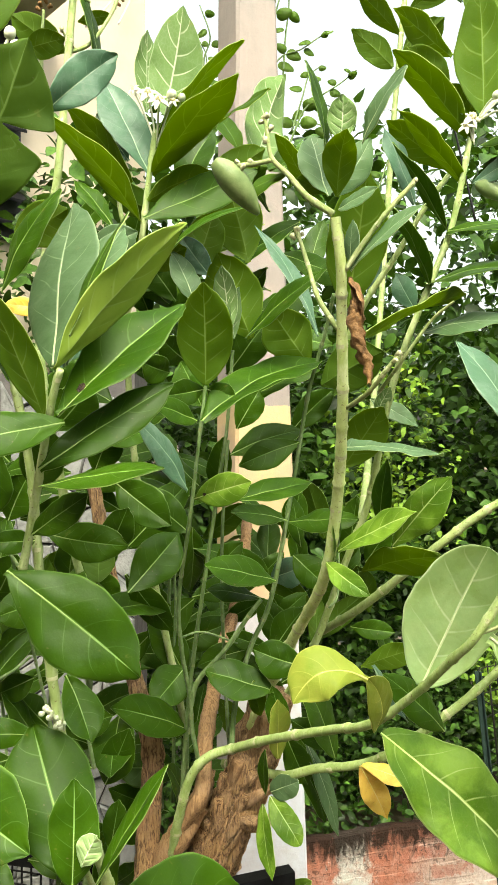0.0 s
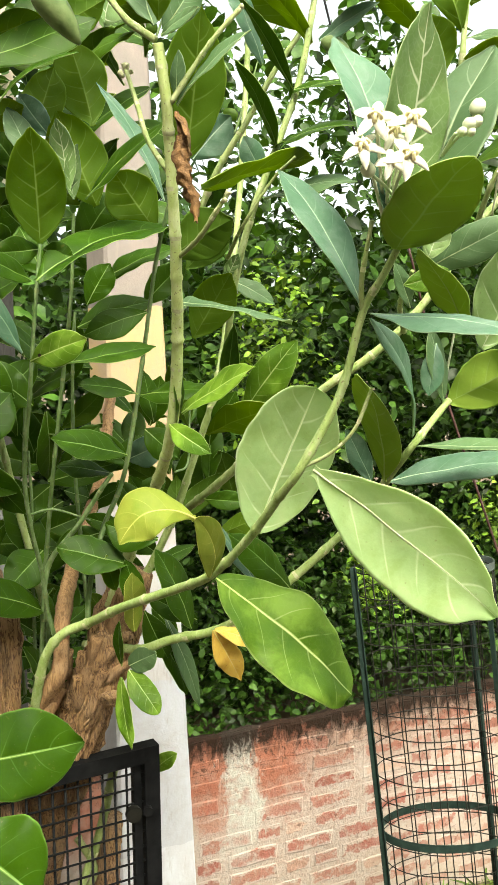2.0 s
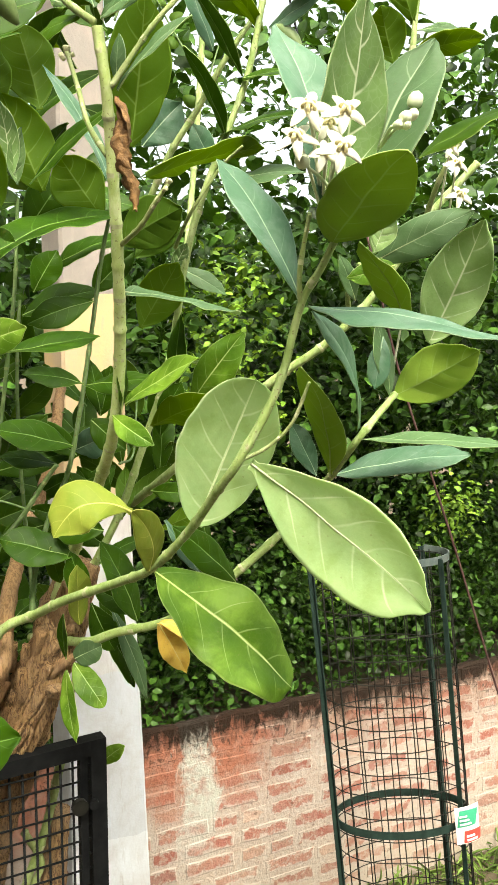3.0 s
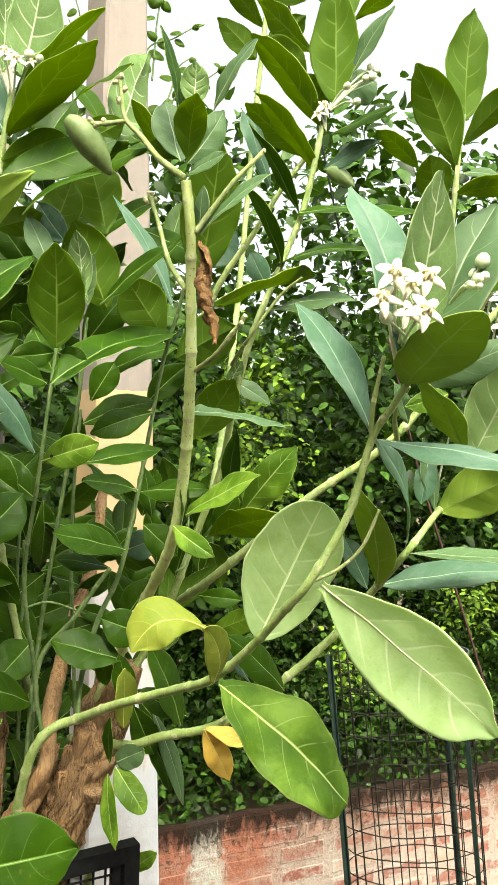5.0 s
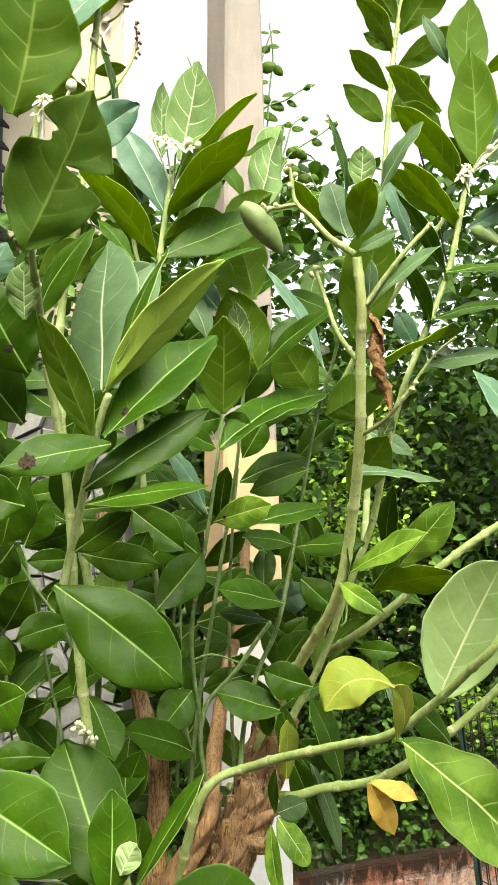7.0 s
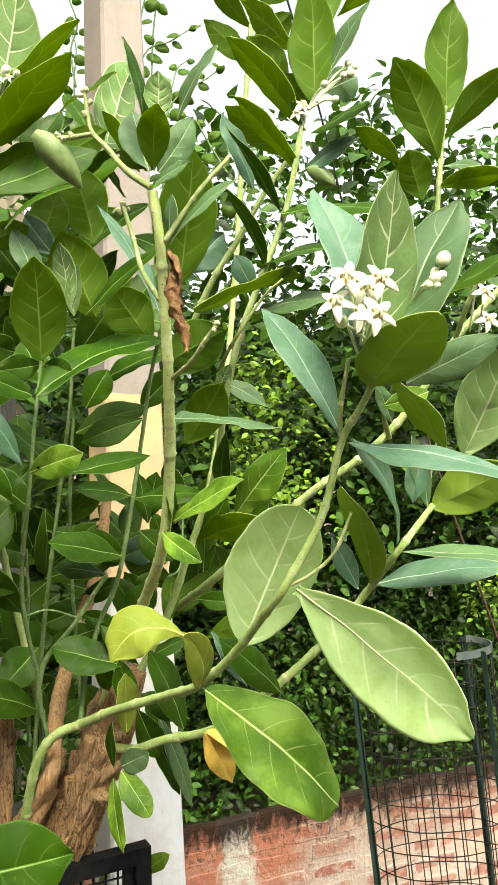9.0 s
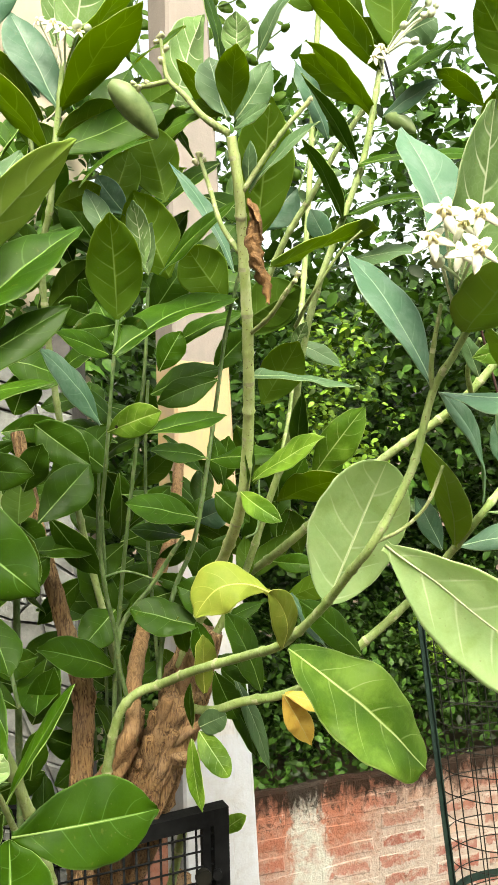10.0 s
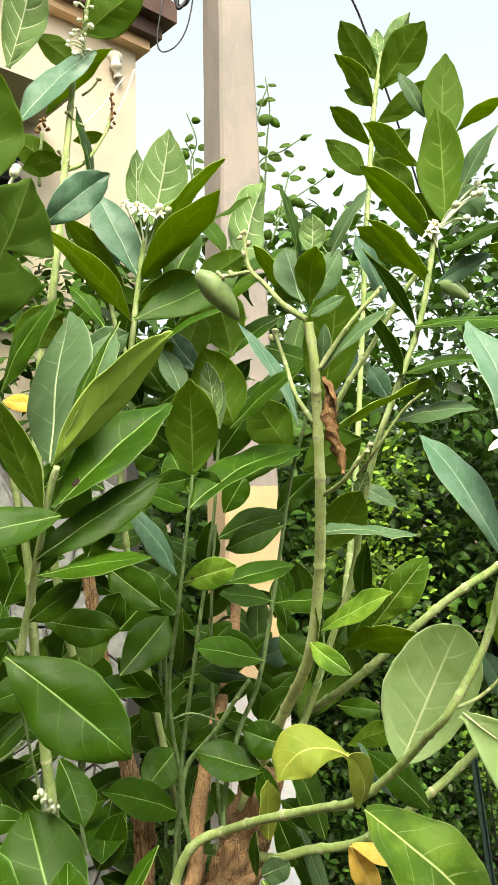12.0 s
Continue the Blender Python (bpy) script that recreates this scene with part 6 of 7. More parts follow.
bud(main, (0.330, 0.952, 2.634), (0.275, 0.961, 2.588), 0.0061)
bud(main, (0.327, 0.952, 2.646), (0.275, 0.961, 2.588), 0.0048)
bud(main, (0.321, 0.952, 2.631), (0.275, 0.961, 2.588), 0.0048)
bud(main, (0.336, 0.952, 2.642), (0.275, 0.961, 2.588), 0.0041)
bud(left, (-0.194, 0.750, 1.949), (-0.191, 0.757, 1.941), 0.0017)
bud(left, (-0.188, 0.733, 1.954), (-0.190, 0.757, 1.940), 0.0017)
bud(left, (-0.196, 0.747, 1.944), (-0.189, 0.757, 1.939), 0.0029)
bud(left, (-0.186, 0.731, 1.953), (-0.188, 0.757, 1.938), 0.0023)
bud(left, (-0.191, 0.740, 1.951), (-0.187, 0.757, 1.937), 0.0023)
bud(left, (-0.182, 0.726, 1.949), (-0.187, 0.757, 1.936), 0.0018)
bud(left, (-0.188, 0.752, 1.940), (-0.186, 0.757, 1.935), 0.0023)
bud(left, (-0.185, 0.737, 1.949), (-0.185, 0.757, 1.934), 0.0027)
bud(left, (-0.189, 0.751, 1.939), (-0.184, 0.757, 1.933), 0.0029)
bud(left, (-0.185, 0.731, 1.946), (-0.183, 0.757, 1.932), 0.0029)
bud(left, (-0.179, 0.736, 1.944), (-0.182, 0.757, 1.931), 0.0025)
bud(left, (-0.186, 0.747, 1.940), (-0.181, 0.757, 1.930), 0.0020)
bud(left, (-0.182, 0.745, 1.933), (-0.180, 0.757, 1.929), 0.0027)
bud(left, (-0.175, 0.730, 1.940), (-0.179, 0.757, 1.928), 0.0025)
bud(left, (-0.177, 0.744, 1.932), (-0.179, 0.757, 1.927), 0.0026)
bud(left, (-0.181, 0.749, 1.934), (-0.178, 0.757, 1.926), 0.0025)
bud(left, (-0.172, 0.740, 1.937), (-0.177, 0.757, 1.925), 0.0016)
# knobs on the dry twig, and a budding shoot beside it
stub(rear, (-0.166, 1.022, 2.814), 0.0026, DRY)
stub(rear, (-0.168, 1.022, 2.807), 0.0026, DRY)
stub(rear, (-0.164, 1.022, 2.800), 0.0026, DRY)
stub(rear, (-0.167, 1.022, 2.793), 0.0026, DRY)
stub(rear, (-0.162, 1.022, 2.786), 0.0026, DRY)
stub(rear, (-0.166, 1.022, 2.778), 0.0026, DRY)
stub(rear, (-0.163, 1.022, 2.771), 0.0026, DRY)
stub(rear, (-0.168, 1.022, 2.765), 0.0026, DRY)
stem(rear, [(-0.198, 0.985, 2.849), (-0.199, 0.980, 2.879), (-0.194, 0.975, 2.900), (-0.189, 0.970, 2.921)], 0.0042, 0.0026, STEM)
bud(rear, (-0.206, 0.955, 2.867), (-0.197, 0.980, 2.877), 0.0029)
bud(rear, (-0.191, 0.955, 2.861), (-0.197, 0.980, 2.870), 0.0023)
bud(rear, (-0.215, 0.955, 2.846), (-0.197, 0.980, 2.855), 0.0027)
bud(rear, (-0.206, 0.955, 2.834), (-0.197, 0.980, 2.842), 0.0031)
bud(rear, (-0.182, 0.955, 2.872), (-0.197, 0.980, 2.882), 0.0035)
bud(rear, (-0.210, 0.955, 2.861), (-0.197, 0.980, 2.870), 0.0039)
bud(rear, (-0.195, 0.955, 2.853), (-0.197, 0.980, 2.862), 0.0035)
bud(rear, (-0.214, 0.955, 2.851), (-0.197, 0.980, 2.860), 0.0034)
bud(rear, (-0.204, 0.955, 2.905), (-0.197, 0.980, 2.916), 0.0039)
bud(rear, (-0.196, 0.955, 2.854), (-0.197, 0.980, 2.864), 0.0040)
bud(rear, (-0.186, 0.955, 2.839), (-0.197, 0.980, 2.848), 0.0030)
bud(rear, (-0.184, 0.955, 2.874), (-0.197, 0.980, 2.884), 0.0041)
bud(rear, (-0.181, 0.955, 2.900), (-0.197, 0.980, 2.911), 0.0025)
bud(rear, (-0.207, 0.955, 2.836), (-0.197, 0.980, 2.845), 0.0031)
bud(rear, (-0.190, 0.955, 2.885), (-0.197, 0.980, 2.895), 0.0032)
bud(rear, (-0.200, 0.955, 2.882), (-0.197, 0.980, 2.892), 0.0034)
leaf(main, (0.371, 0.740, 2.316), (0.451, 0.720, 2.361), 0.048, (-0.40, -0.42, 0.82), 0.02, "olive", fold=0.3)
# cut stubs and a stout side limb on the stool
stem(main, [(-0.139, 1.120, 1.577), (-0.109, 1.085, 1.642), (-0.087, 1.070, 1.680), (-0.067, 1.075, 1.709)], 0.0225, 0.0125, TAN, "limb", 0, "", 0.14, 20, 0.25)
stem(main, [(-0.059, 1.085, 1.719), (-0.056, 1.068, 1.741), (-0.052, 1.062, 1.759)], 0.0097, 0.0066, BARK, "stub", 0, "", 0.18, 14, 0.4)
stem(main, [(-0.038, 1.085, 1.716), (-0.037, 1.068, 1.738), (-0.035, 1.062, 1.755)], 0.0088, 0.0059, BARK, "stub", 0, "", 0.18, 14, 0.4)
stem(main, [(-0.025, 1.085, 1.728), (-0.020, 1.068, 1.753), (-0.014, 1.062, 1.774)], 0.0119, 0.0081, TAN, "stub", 0, "", 0.18, 14, 0.4)
stem(main, [(-0.004, 1.085, 1.730), (-0.000, 1.068, 1.746), (0.005, 1.062, 1.758)], 0.0112, 0.0076, BARK, "stub", 0, "", 0.18, 14, 0.4)
stem(main, [(-0.042, 1.085, 1.674), (-0.042, 1.068, 1.701), (-0.040, 1.062, 1.723)], 0.0106, 0.0072, BARK, "stub", 0, "", 0.18, 14, 0.4)
stem(main, [(-0.069, 1.085, 1.695), (-0.067, 1.068, 1.716), (-0.064, 1.062, 1.733)], 0.0094, 0.0064, BARK, "stub", 0, "", 0.18, 14, 0.4)
stem(main, [(-0.016, 1.085, 1.693), (-0.011, 1.068, 1.712), (-0.004, 1.062, 1.727)], 0.0100, 0.0068, BARK, "stub", 0, "", 0.18, 14, 0.4)
stem(main, [(0.007, 1.085, 1.781), (0.014, 1.068, 1.810), (0.023, 1.062, 1.835)], 0.0156, 0.0106, TAN, "stub", 0, "", 0.18, 14, 0.4)
leaf(main, (0.032, 1.000, 1.886), (-0.055, 1.000, 1.912), 0.05, (0.05, -0.75, 0.66), 0.05, "green", blunt=0.45)

stem(rear, [(-0.270, 1.030, 2.684), (-0.269, 1.030, 2.725), (-0.267, 1.030, 2.762)], 0.0036, 0.0024, STEM)
stub(rear, (-0.271, 1.030, 2.770), 0.0034, DRY)
stub(rear, (-0.264, 1.030, 2.774), 0.0034, DRY)
stub(rear, (-0.268, 1.030, 2.780), 0.0034, DRY)
stub(rear, (-0.259, 1.030, 2.767), 0.0034, DRY)
stub(rear, (-0.274, 1.030, 2.764), 0.0034, DRY)
stub(rear, (-0.264, 1.030, 2.782), 0.0034, DRY)
stem(rear, [(-0.198, 0.990, 2.750), (-0.209, 0.985, 2.755), (-0.220, 0.980, 2.765)], 0.0022, 0.0016, STALK, "flower_stalk", 0.02)
stub(rear, (-0.220, 0.980, 2.765), 0.0034)
stem(rear, [(-0.202, 0.990, 2.795), (-0.189, 0.985, 2.801), (-0.177, 0.980, 2.813)], 0.0022, 0.0016, STALK, "flower_stalk", 0.02)
stub(rear, (-0.177, 0.980, 2.813), 0.0034)
stem(rear, [(-0.215, 0.990, 2.690), (-0.223, 0.985, 2.697), (-0.232, 0.980, 2.711)], 0.0022, 0.0016, STALK, "flower_stalk", 0.02)
stub(rear, (-0.232, 0.980, 2.711), 0.0034)
# scars on the bare flower stalks
stub(main, (0.015, 0.734, 2.502), 0.0037)
stub(main, (0.011, 0.734, 2.497), 0.0026)
stub(main, (0.020, 0.734, 2.491), 0.0031)
stub(main, (0.015, 0.734, 2.480), 0.0031)
stub(main, (0.002, 0.739, 2.462), 0.0032)
stub(main, (-0.006, 0.739, 2.457), 0.0032)
stub(main, (-0.011, 0.740, 2.462), 0.0026)
stub(main, (0.048, 0.789, 2.411), 0.0039)
stub(main, (0.044, 0.789, 2.405), 0.0034)
stub(main, (0.052, 0.789, 2.407), 0.0028)
stub(main, (0.135, 0.716, 2.280), 0.0031)
stub(main, (0.132, 0.716, 2.274), 0.0026)
stub(main, (0.148, 0.707, 2.434), 0.0025)

# ---- ground ----
def ground_sheet():
    verts, faces = [], []
    xs = [-400, -60, -12, -5] + [-4 + 0.25 * i for i in range(41)] + [7, 14, 60, 400]
    ys = [-400, -60, -12, -4] + [-3 + 0.25 * i for i in range(41)] + [9, 16, 60, 900]
    for y in ys:
        for x in xs:
            verts.append((x, y, 0.03 * noise.noise(Vector((x * 0.9, y * 0.9, 0))) if abs(x) < 10 and abs(y) < 10 else 0.0))
    w = len(xs)
    for j in range(len(ys) - 1):
        for i in range(w - 1):
            q = j * w + i
            faces.append((q, q + 1, q + w + 1, q + w))
    ob = link_mesh("ground", verts, faces, [EARTH])
    return tagged(ob, "bare brown earth with tufts of grass", "ground", kind="structure")


ground_sheet()


def scatter(name, n, place, size, mat, label, category, lean=0.6, slim=0.6, bend=0.25, grow=None):
    """Many small folded leaves as one mesh; place(rng) gives a point, or None to skip it."""
    rng = random.Random(hash_of(name))
    verts, faces = [], []
    made = 0
    while made < n:
        p = place(rng)
        if p is None:
            continue
        made += 1
        s = rng.uniform(*size) * (grow(p) if grow else 1.0)
        d = Vector((rng.gauss(0, 1), rng.gauss(0, 1), rng.gauss(0, 1) * 0.6 - 0.2)).normalized()
        u = Vector((rng.gauss(0, 1) * lean, rng.gauss(0, 1) * lean - 0.35, 1))
        u = (u - d * u.dot(d)).normalized()
        c = u.cross(d)
        b = len(verts)
        h = s * slim * 0.5
        verts += [p, p + d * s * 0.18 + c * h * 0.72 + u * s * 0.03, p + d * s * 0.48 + c * h + u * s * 0.03, p + d * s * 0.78 + c * h * 0.66 - u * s * bend * 0.4, p + d * s - u * s * bend,
                  p + d * s * 0.78 - c * h * 0.66 - u * s * bend * 0.4, p + d * s * 0.48 - c * h + u * s * 0.03, p + d * s * 0.18 - c * h * 0.72 + u * s * 0.03, p + d * s * 0.5 - u * s * 0.04]
        faces += [(b + k, b + (k + 1) % 8, b + 8) for k in range(8)]
    ob = link_mesh(name, verts, faces, [mat], smooth=True)
    return tagged(ob, label, category, kind="stuff")


def hash_of(name):
    return sum(ord(ch) * (i + 3) for i, ch in enumerate(name))


# ---- unseen walls added behind and left of the camera to block sky light ----
def shade_walls():
    ob = box("wall_lane", [(-16, -5.3), (16, -5.3), (16, -5.0), (-16, -5.0)], (-0.05, 5.6), plain("shade_wall_render", (0.2, 0.17, 0.13), (0.3, 0.26, 0.2), 2.5, 0.9, grain=60, relief=0.3))
    tagged(ob, "plain unseen wall added behind the camera to block low sky light", "wall", kind="structure")
    # invented left wall, out of view: darkens the left shrub
    side = box("wall_side", [(-1.75, -5.0), (-1.5, -5.0), (-1.5, 1.8), (-1.75, 1.8)], (-0.05, 4.6), ob.data.materials[0])
    return tagged(side, "plain unseen wall added on the left to shade the shrubs", "wall", kind="structure")


# ---- brick wall ----
WALL = Vector((0.457, 2.736, 0.0))
ALONG, INWARD = Vector((0.961, 0.276, 0.0)), Vector((-0.276, 0.961, 0.0))


def on_wall(u, v, z):
    return WALL + ALONG * u + INWARD * v + Vector((0, 0, z))


def brick_skin(name, joint=False):
    m, t, p = shader(name)
    info = t.nodes.new("ShaderNodeObjectInfo")
    geo = t.nodes.new("ShaderNodeNewGeometry")
    def field(scale, detail, warp=0.0, stretch=(1, 1, 1)):
        mp = t.nodes.new("ShaderNodeMapping")
        mp.inputs["Scale"].default_value = stretch
        n = t.nodes.new("ShaderNodeTexNoise")
        n.inputs["Scale"].default_value, n.inputs["Detail"].default_value, n.inputs["Roughness"].default_value, n.inputs["Distortion"].default_value = scale, detail, 0.65, warp
        t.links.new(geo.outputs["Position"], mp.inputs["Vector"])
        t.links.new(mp.outputs[0], n.inputs["Vector"])
        return n.outputs["Fac"]
    sep = t.nodes.new("ShaderNodeSeparateXYZ")
    t.links.new(geo.outputs["Position"], sep.inputs[0])
    def math_node(op, a, b, c=0.0):
        n = t.nodes.new("ShaderNodeMath")
        n.operation = op
        for v, s in zip((a, b, c), n.inputs):
            if isinstance(v, float):
                s.default_value = v
            else:
                t.links.new(v, s)
        return n.outputs[0]
    def band(v, lo, hi):
        n = t.nodes.new("ShaderNodeMapRange")
        n.inputs["From Min"].default_value, n.inputs["From Max"].default_value = lo, hi
        t.links.new(v, n.inputs["Value"])
        return n.outputs[0]
    run = t.nodes.new("ShaderNodeVectorMath")
    run.operation = "DOT_PRODUCT"
    run.inputs[1].default_value = ALONG
    t.links.new(geo.outputs["Position"], run.inputs[0])
    along, high = run.outputs["Value"], sep.outputs["Z"]
    fired = ramp(t, info.outputs["Random"], (0.0, (0.19, 0.05, 0.036)), (0.3, (0.24, 0.066, 0.048)), (0.5, (0.27, 0.088, 0.064)), (0.7, (0.29, 0.12, 0.09)), (0.85, (0.33, 0.2, 0.15)), (1.0, (0.46, 0.36, 0.29)))
    if joint:
        fired = mix(t, field(14, 6), (0.3, 0.26, 0.22), (0.43, 0.39, 0.345))
    c = mix(t, ramp(t, field(70, 5), (0.35, (0, 0, 0)), (0.7, (0.55, 0.55, 0.55))), fired, (0.25, 0.12, 0.08))
    if not joint:
        own = t.nodes.new("ShaderNodeTexCoord")
        cut = t.nodes.new("ShaderNodeSeparateXYZ")
        t.links.new(own.outputs["Object"], cut.inputs[0])
        rim = math_node("MINIMUM", math_node("MINIMUM", cut.outputs["X"], math_node("SUBTRACT", 0.207, cut.outputs["X"])),
                        math_node("MINIMUM", cut.outputs["Z"], math_node("SUBTRACT", 0.061, cut.outputs["Z"])))
        reach = math_node("MULTIPLY_ADD", field(17, 5, 0.6), -0.075, rim)
        reach = math_node("MULTIPLY_ADD", field(85, 4, 0.4), -0.016, reach)
        c = mix(t, math_node("MULTIPLY", band(reach, -0.0305, -0.0365), 0.85), c, mix(t, field(14, 6), (0.31, 0.265, 0.225), (0.44, 0.395, 0.35)))
    c = mix(t, ramp(t, field(34, 6, 0.7), (0.5, (0, 0, 0)), (0.6, (0.6, 0.6, 0.6))), c, (0.35, 0.28, 0.235))
    c = mix(t, ramp(t, field(5, 6, 0.8), (0.42, (0.08, 0.08, 0.08)), (0.66, (0.34, 0.34, 0.34))), c, (0.4, 0.36, 0.32))
    low_wash = math_node("MULTIPLY", band(math_node("MULTIPLY_ADD", field(6, 5, 0.6), 0.5, high), 0.62, 0.32), 0.32)
    c = mix(t, low_wash, c, (0.34, 0.29, 0.22))
    c = mix(t, ramp(t, field(40, 6, 0.5), (0.6, (0, 0, 0)), (0.7, (0.7, 0.7, 0.7))), c, (0.1, 0.06, 0.045))
    sag = math_node("MULTIPLY_ADD", field(7, 6, 0.8, (1, 1, 0.3)), 0.5, high)
    c = mix(t, math_node("MULTIPLY", band(sag, 0.84, 1.1), 0.7), c, (0.17, 0.08, 0.05))
    patch = math_node("MULTIPLY", band(math_node("MULTIPLY_ADD", field(9, 6, 0.6), 0.3, along), 1.56, 1.44), band(math_node("MULTIPLY_ADD", field(8, 5, 0.5), 0.35, high), 0.66, 0.82))
    c = mix(t, math_node("MULTIPLY", patch, ramp(t, field(24, 6), (0.3, (0.5, 0.5, 0.5)), (0.6, (0.92, 0.92, 0.92)))), c, (0.27, 0.105, 0.065))
    edge = math_node("MULTIPLY_ADD", field(16, 5, 0.8, (1, 1, 0.45)), 0.22, along)
    drip = math_node("MULTIPLY", band(edge, 1.125, 1.15), band(edge, 1.285, 1.26))
    drip = math_node("MULTIPLY", drip, band(math_node("MULTIPLY_ADD", field(12, 5), 0.3, high), 0.45, 0.68))
    c = mix(t, math_node("MULTIPLY", drip, ramp(t, field(30, 5), (0.35, (0.4, 0.4, 0.4)), (0.55, (0.9, 0.9, 0.9)))), c, (0.38, 0.39, 0.35))
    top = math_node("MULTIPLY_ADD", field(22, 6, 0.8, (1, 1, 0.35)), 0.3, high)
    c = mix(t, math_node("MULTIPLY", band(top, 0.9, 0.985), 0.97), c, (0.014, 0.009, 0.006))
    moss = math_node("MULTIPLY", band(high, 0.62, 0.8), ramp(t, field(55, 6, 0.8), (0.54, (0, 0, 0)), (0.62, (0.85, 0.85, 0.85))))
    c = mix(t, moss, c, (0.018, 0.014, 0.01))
    t.links.new(c, p.inputs["Base Color"])
    p.inputs["Roughness"].default_value, p.inputs["Specular IOR Level"].default_value = 0.95, 0.1
    bump(t, p, field(70, 5), 0.9, 0.006)
    return m


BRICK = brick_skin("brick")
MORTAR = brick_skin("mortar", True)


def box(name, corners, height, mat, parent=None, label=""):
    """A prism on four ground corners, from z0 to z1."""
    z0, z1 = height
    v = [(x, y, z0) for x, y in corners] + [(x, y, z1) for x, y in corners]
    f = [(3, 2, 1, 0), (4, 5, 6, 7)] + [(i, (i + 1) % 4, 4 + (i + 1) % 4, 4 + i) for i in range(4)]
    return link_mesh(name, v, f, [mat], parent, label, v[0], smooth=False)


shade_walls()


def brick_wall():
    base = on_wall(-1.2, 0, 0)
    w = thing("wall_brick", base, "weathered red brick garden wall, patched with old lime wash", "wall", kind="structure")
    verts, faces = [], []
    n = 150
    for i in range(n + 1):
        u = -1.2 + 4.4 * i / n
        z = 0.872 + 0.012 * noise.noise(Vector((u * 9, 1, 0))) + 0.008 * noise.noise(Vector((u * 31, 5, 0)))
        chip = 0.01 * max(0.0, noise.noise(Vector((u * 14, 8, 0))))
        verts += [on_wall(u, 0.0, -0.05), on_wall(u, 0.0, z - 0.014), on_wall(u, 0.006 + chip, z - 0.003), on_wall(u, 0.05, z - 0.018 + 0.006 * noise.noise(Vector((u * 25, 3, 0)))), on_wall(u, 0.115, z - 0.06), on_wall(u, 0.115, -0.05)]
    for i in range(n):
        for k in range(5):
            faces.append((i * 6 + k, i * 6 + 6 + k, i * 6 + 7 + k, i * 6 + k + 1))
    link_mesh("mortar", verts, faces, [MORTAR], w, "", base, smooth=False)
    return w


# ---- concrete pole ----
def pole_skin():
    m, t, p = shader("pole")
    geo = t.nodes.new("ShaderNodeNewGeometry")
    sep = t.nodes.new("ShaderNodeSeparateXYZ")
    t.links.new(geo.outputs["Position"], sep.inputs[0])
    wob = t.nodes.new("ShaderNodeMath")
    wob.operation = "MULTIPLY_ADD"
    t.links.new(noise_of(t, 14, 3), wob.inputs[0])
    wob.inputs[1].default_value = 0.03
    t.links.new(sep.outputs["Z"], wob.inputs[2])
    scale = t.nodes.new("ShaderNodeMath")
    scale.operation = "DIVIDE"
    t.links.new(wob.outputs[0], scale.inputs[0])
    scale.inputs[1].default_value = 5.0
    bands = ramp(t, scale.outputs[0], (0.0, (0.62, 0.67, 0.71)), (0.19, (0.5, 0.55, 0.6)), (0.276, (0.52, 0.54, 0.54)), (0.366, (0.52, 0.37, 0.16)), (0.46, (0.2, 0.18, 0.16)))
    bands.node.color_ramp.interpolation = "CONSTANT"
    c = mix(t, ramp(t, noise_of(t, 9, 6, 0.7, stretch=(1, 1, 0.3)), (0.35, (0, 0, 0)), (0.75, (0.55, 0.55, 0.55))), bands, (0.3, 0.258, 0.232))
    c = mix(t, ramp(t, noise_of(t, 5, 5, 0.65, warp=0.5), (0.45, (0, 0, 0)), (0.62, (0.4, 0.4, 0.4))), c, (0.32, 0.262, 0.225))
    c = mix(t, ramp(t, noise_of(t, 60, 4, 0.6, stretch=(1, 1, 0.2)), (0.6, (0, 0, 0)), (0.75, (0.5, 0.5, 0.5))), c, (0.3, 0.26, 0.22))
    t.links.new(c, p.inputs["Base Color"])
    p.inputs["Roughness"].default_value = 0.85
    bump(t, p, noise_of(t, 90, 5, 0.7), 0.35, 0.004)
    return m


def utility_pole():
    """A tapered prestressed pole with bevelled arrises, painted white and yellow at the foot."""
    low = [Vector((-0.088, 2.03, 0)), Vector((-0.034, 1.885, 0)), Vector((0.188, 1.945, 0)), Vector((0.13, 2.09, 0))]
    top = [Vector((-0.076, 1.99, 5.0)), Vector((-0.026, 1.905, 5.0)), Vector((0.004, 1.915, 5.0)), Vector((-0.045, 2.0, 5.0))]
    verts, faces = [], []
    n = 40
    for i in range(n + 1):
        u = i / n
        ring = [a.lerp(b, u) for a, b in zip(low, top)]
        for k in range(4):
            a, b, c = ring[k - 1], ring[k], ring[(k + 1) % 4]
            for d in (a, c):
                q = b + (d - b).normalized() * 0.007
                q += Vector((0.0015 * noise.noise(Vector((k, i * 0.9, 0))), 0, 0))
                verts.append(q)
    for i in range(n):
        for k in range(8):
            faces.append((i * 8 + k, i * 8 + (k + 1) % 8, i * 8 + 8 + (k + 1) % 8, i * 8 + 8 + k))
    faces.append(tuple(n * 8 + k for k in range(8)))
    ob = link_mesh("utility_pole", verts, faces, [pole_skin()], None, "", (0.04, 1.98, 0), smooth=False)
    return tagged(ob, "tapered concrete utility pole with faded yellow and white paint", "pole")


utility_pole()


def cable(pts, r, label, mat=None):
    verts, faces = [], []
    tube_mesh(curve_through(pts, 8), lambda u: r, 6, verts, faces)
    ob = link_mesh("cable", verts, faces, [mat or CABLE], None, "", pts[0])
    return tagged(ob, label, "cable", "overhead cables")


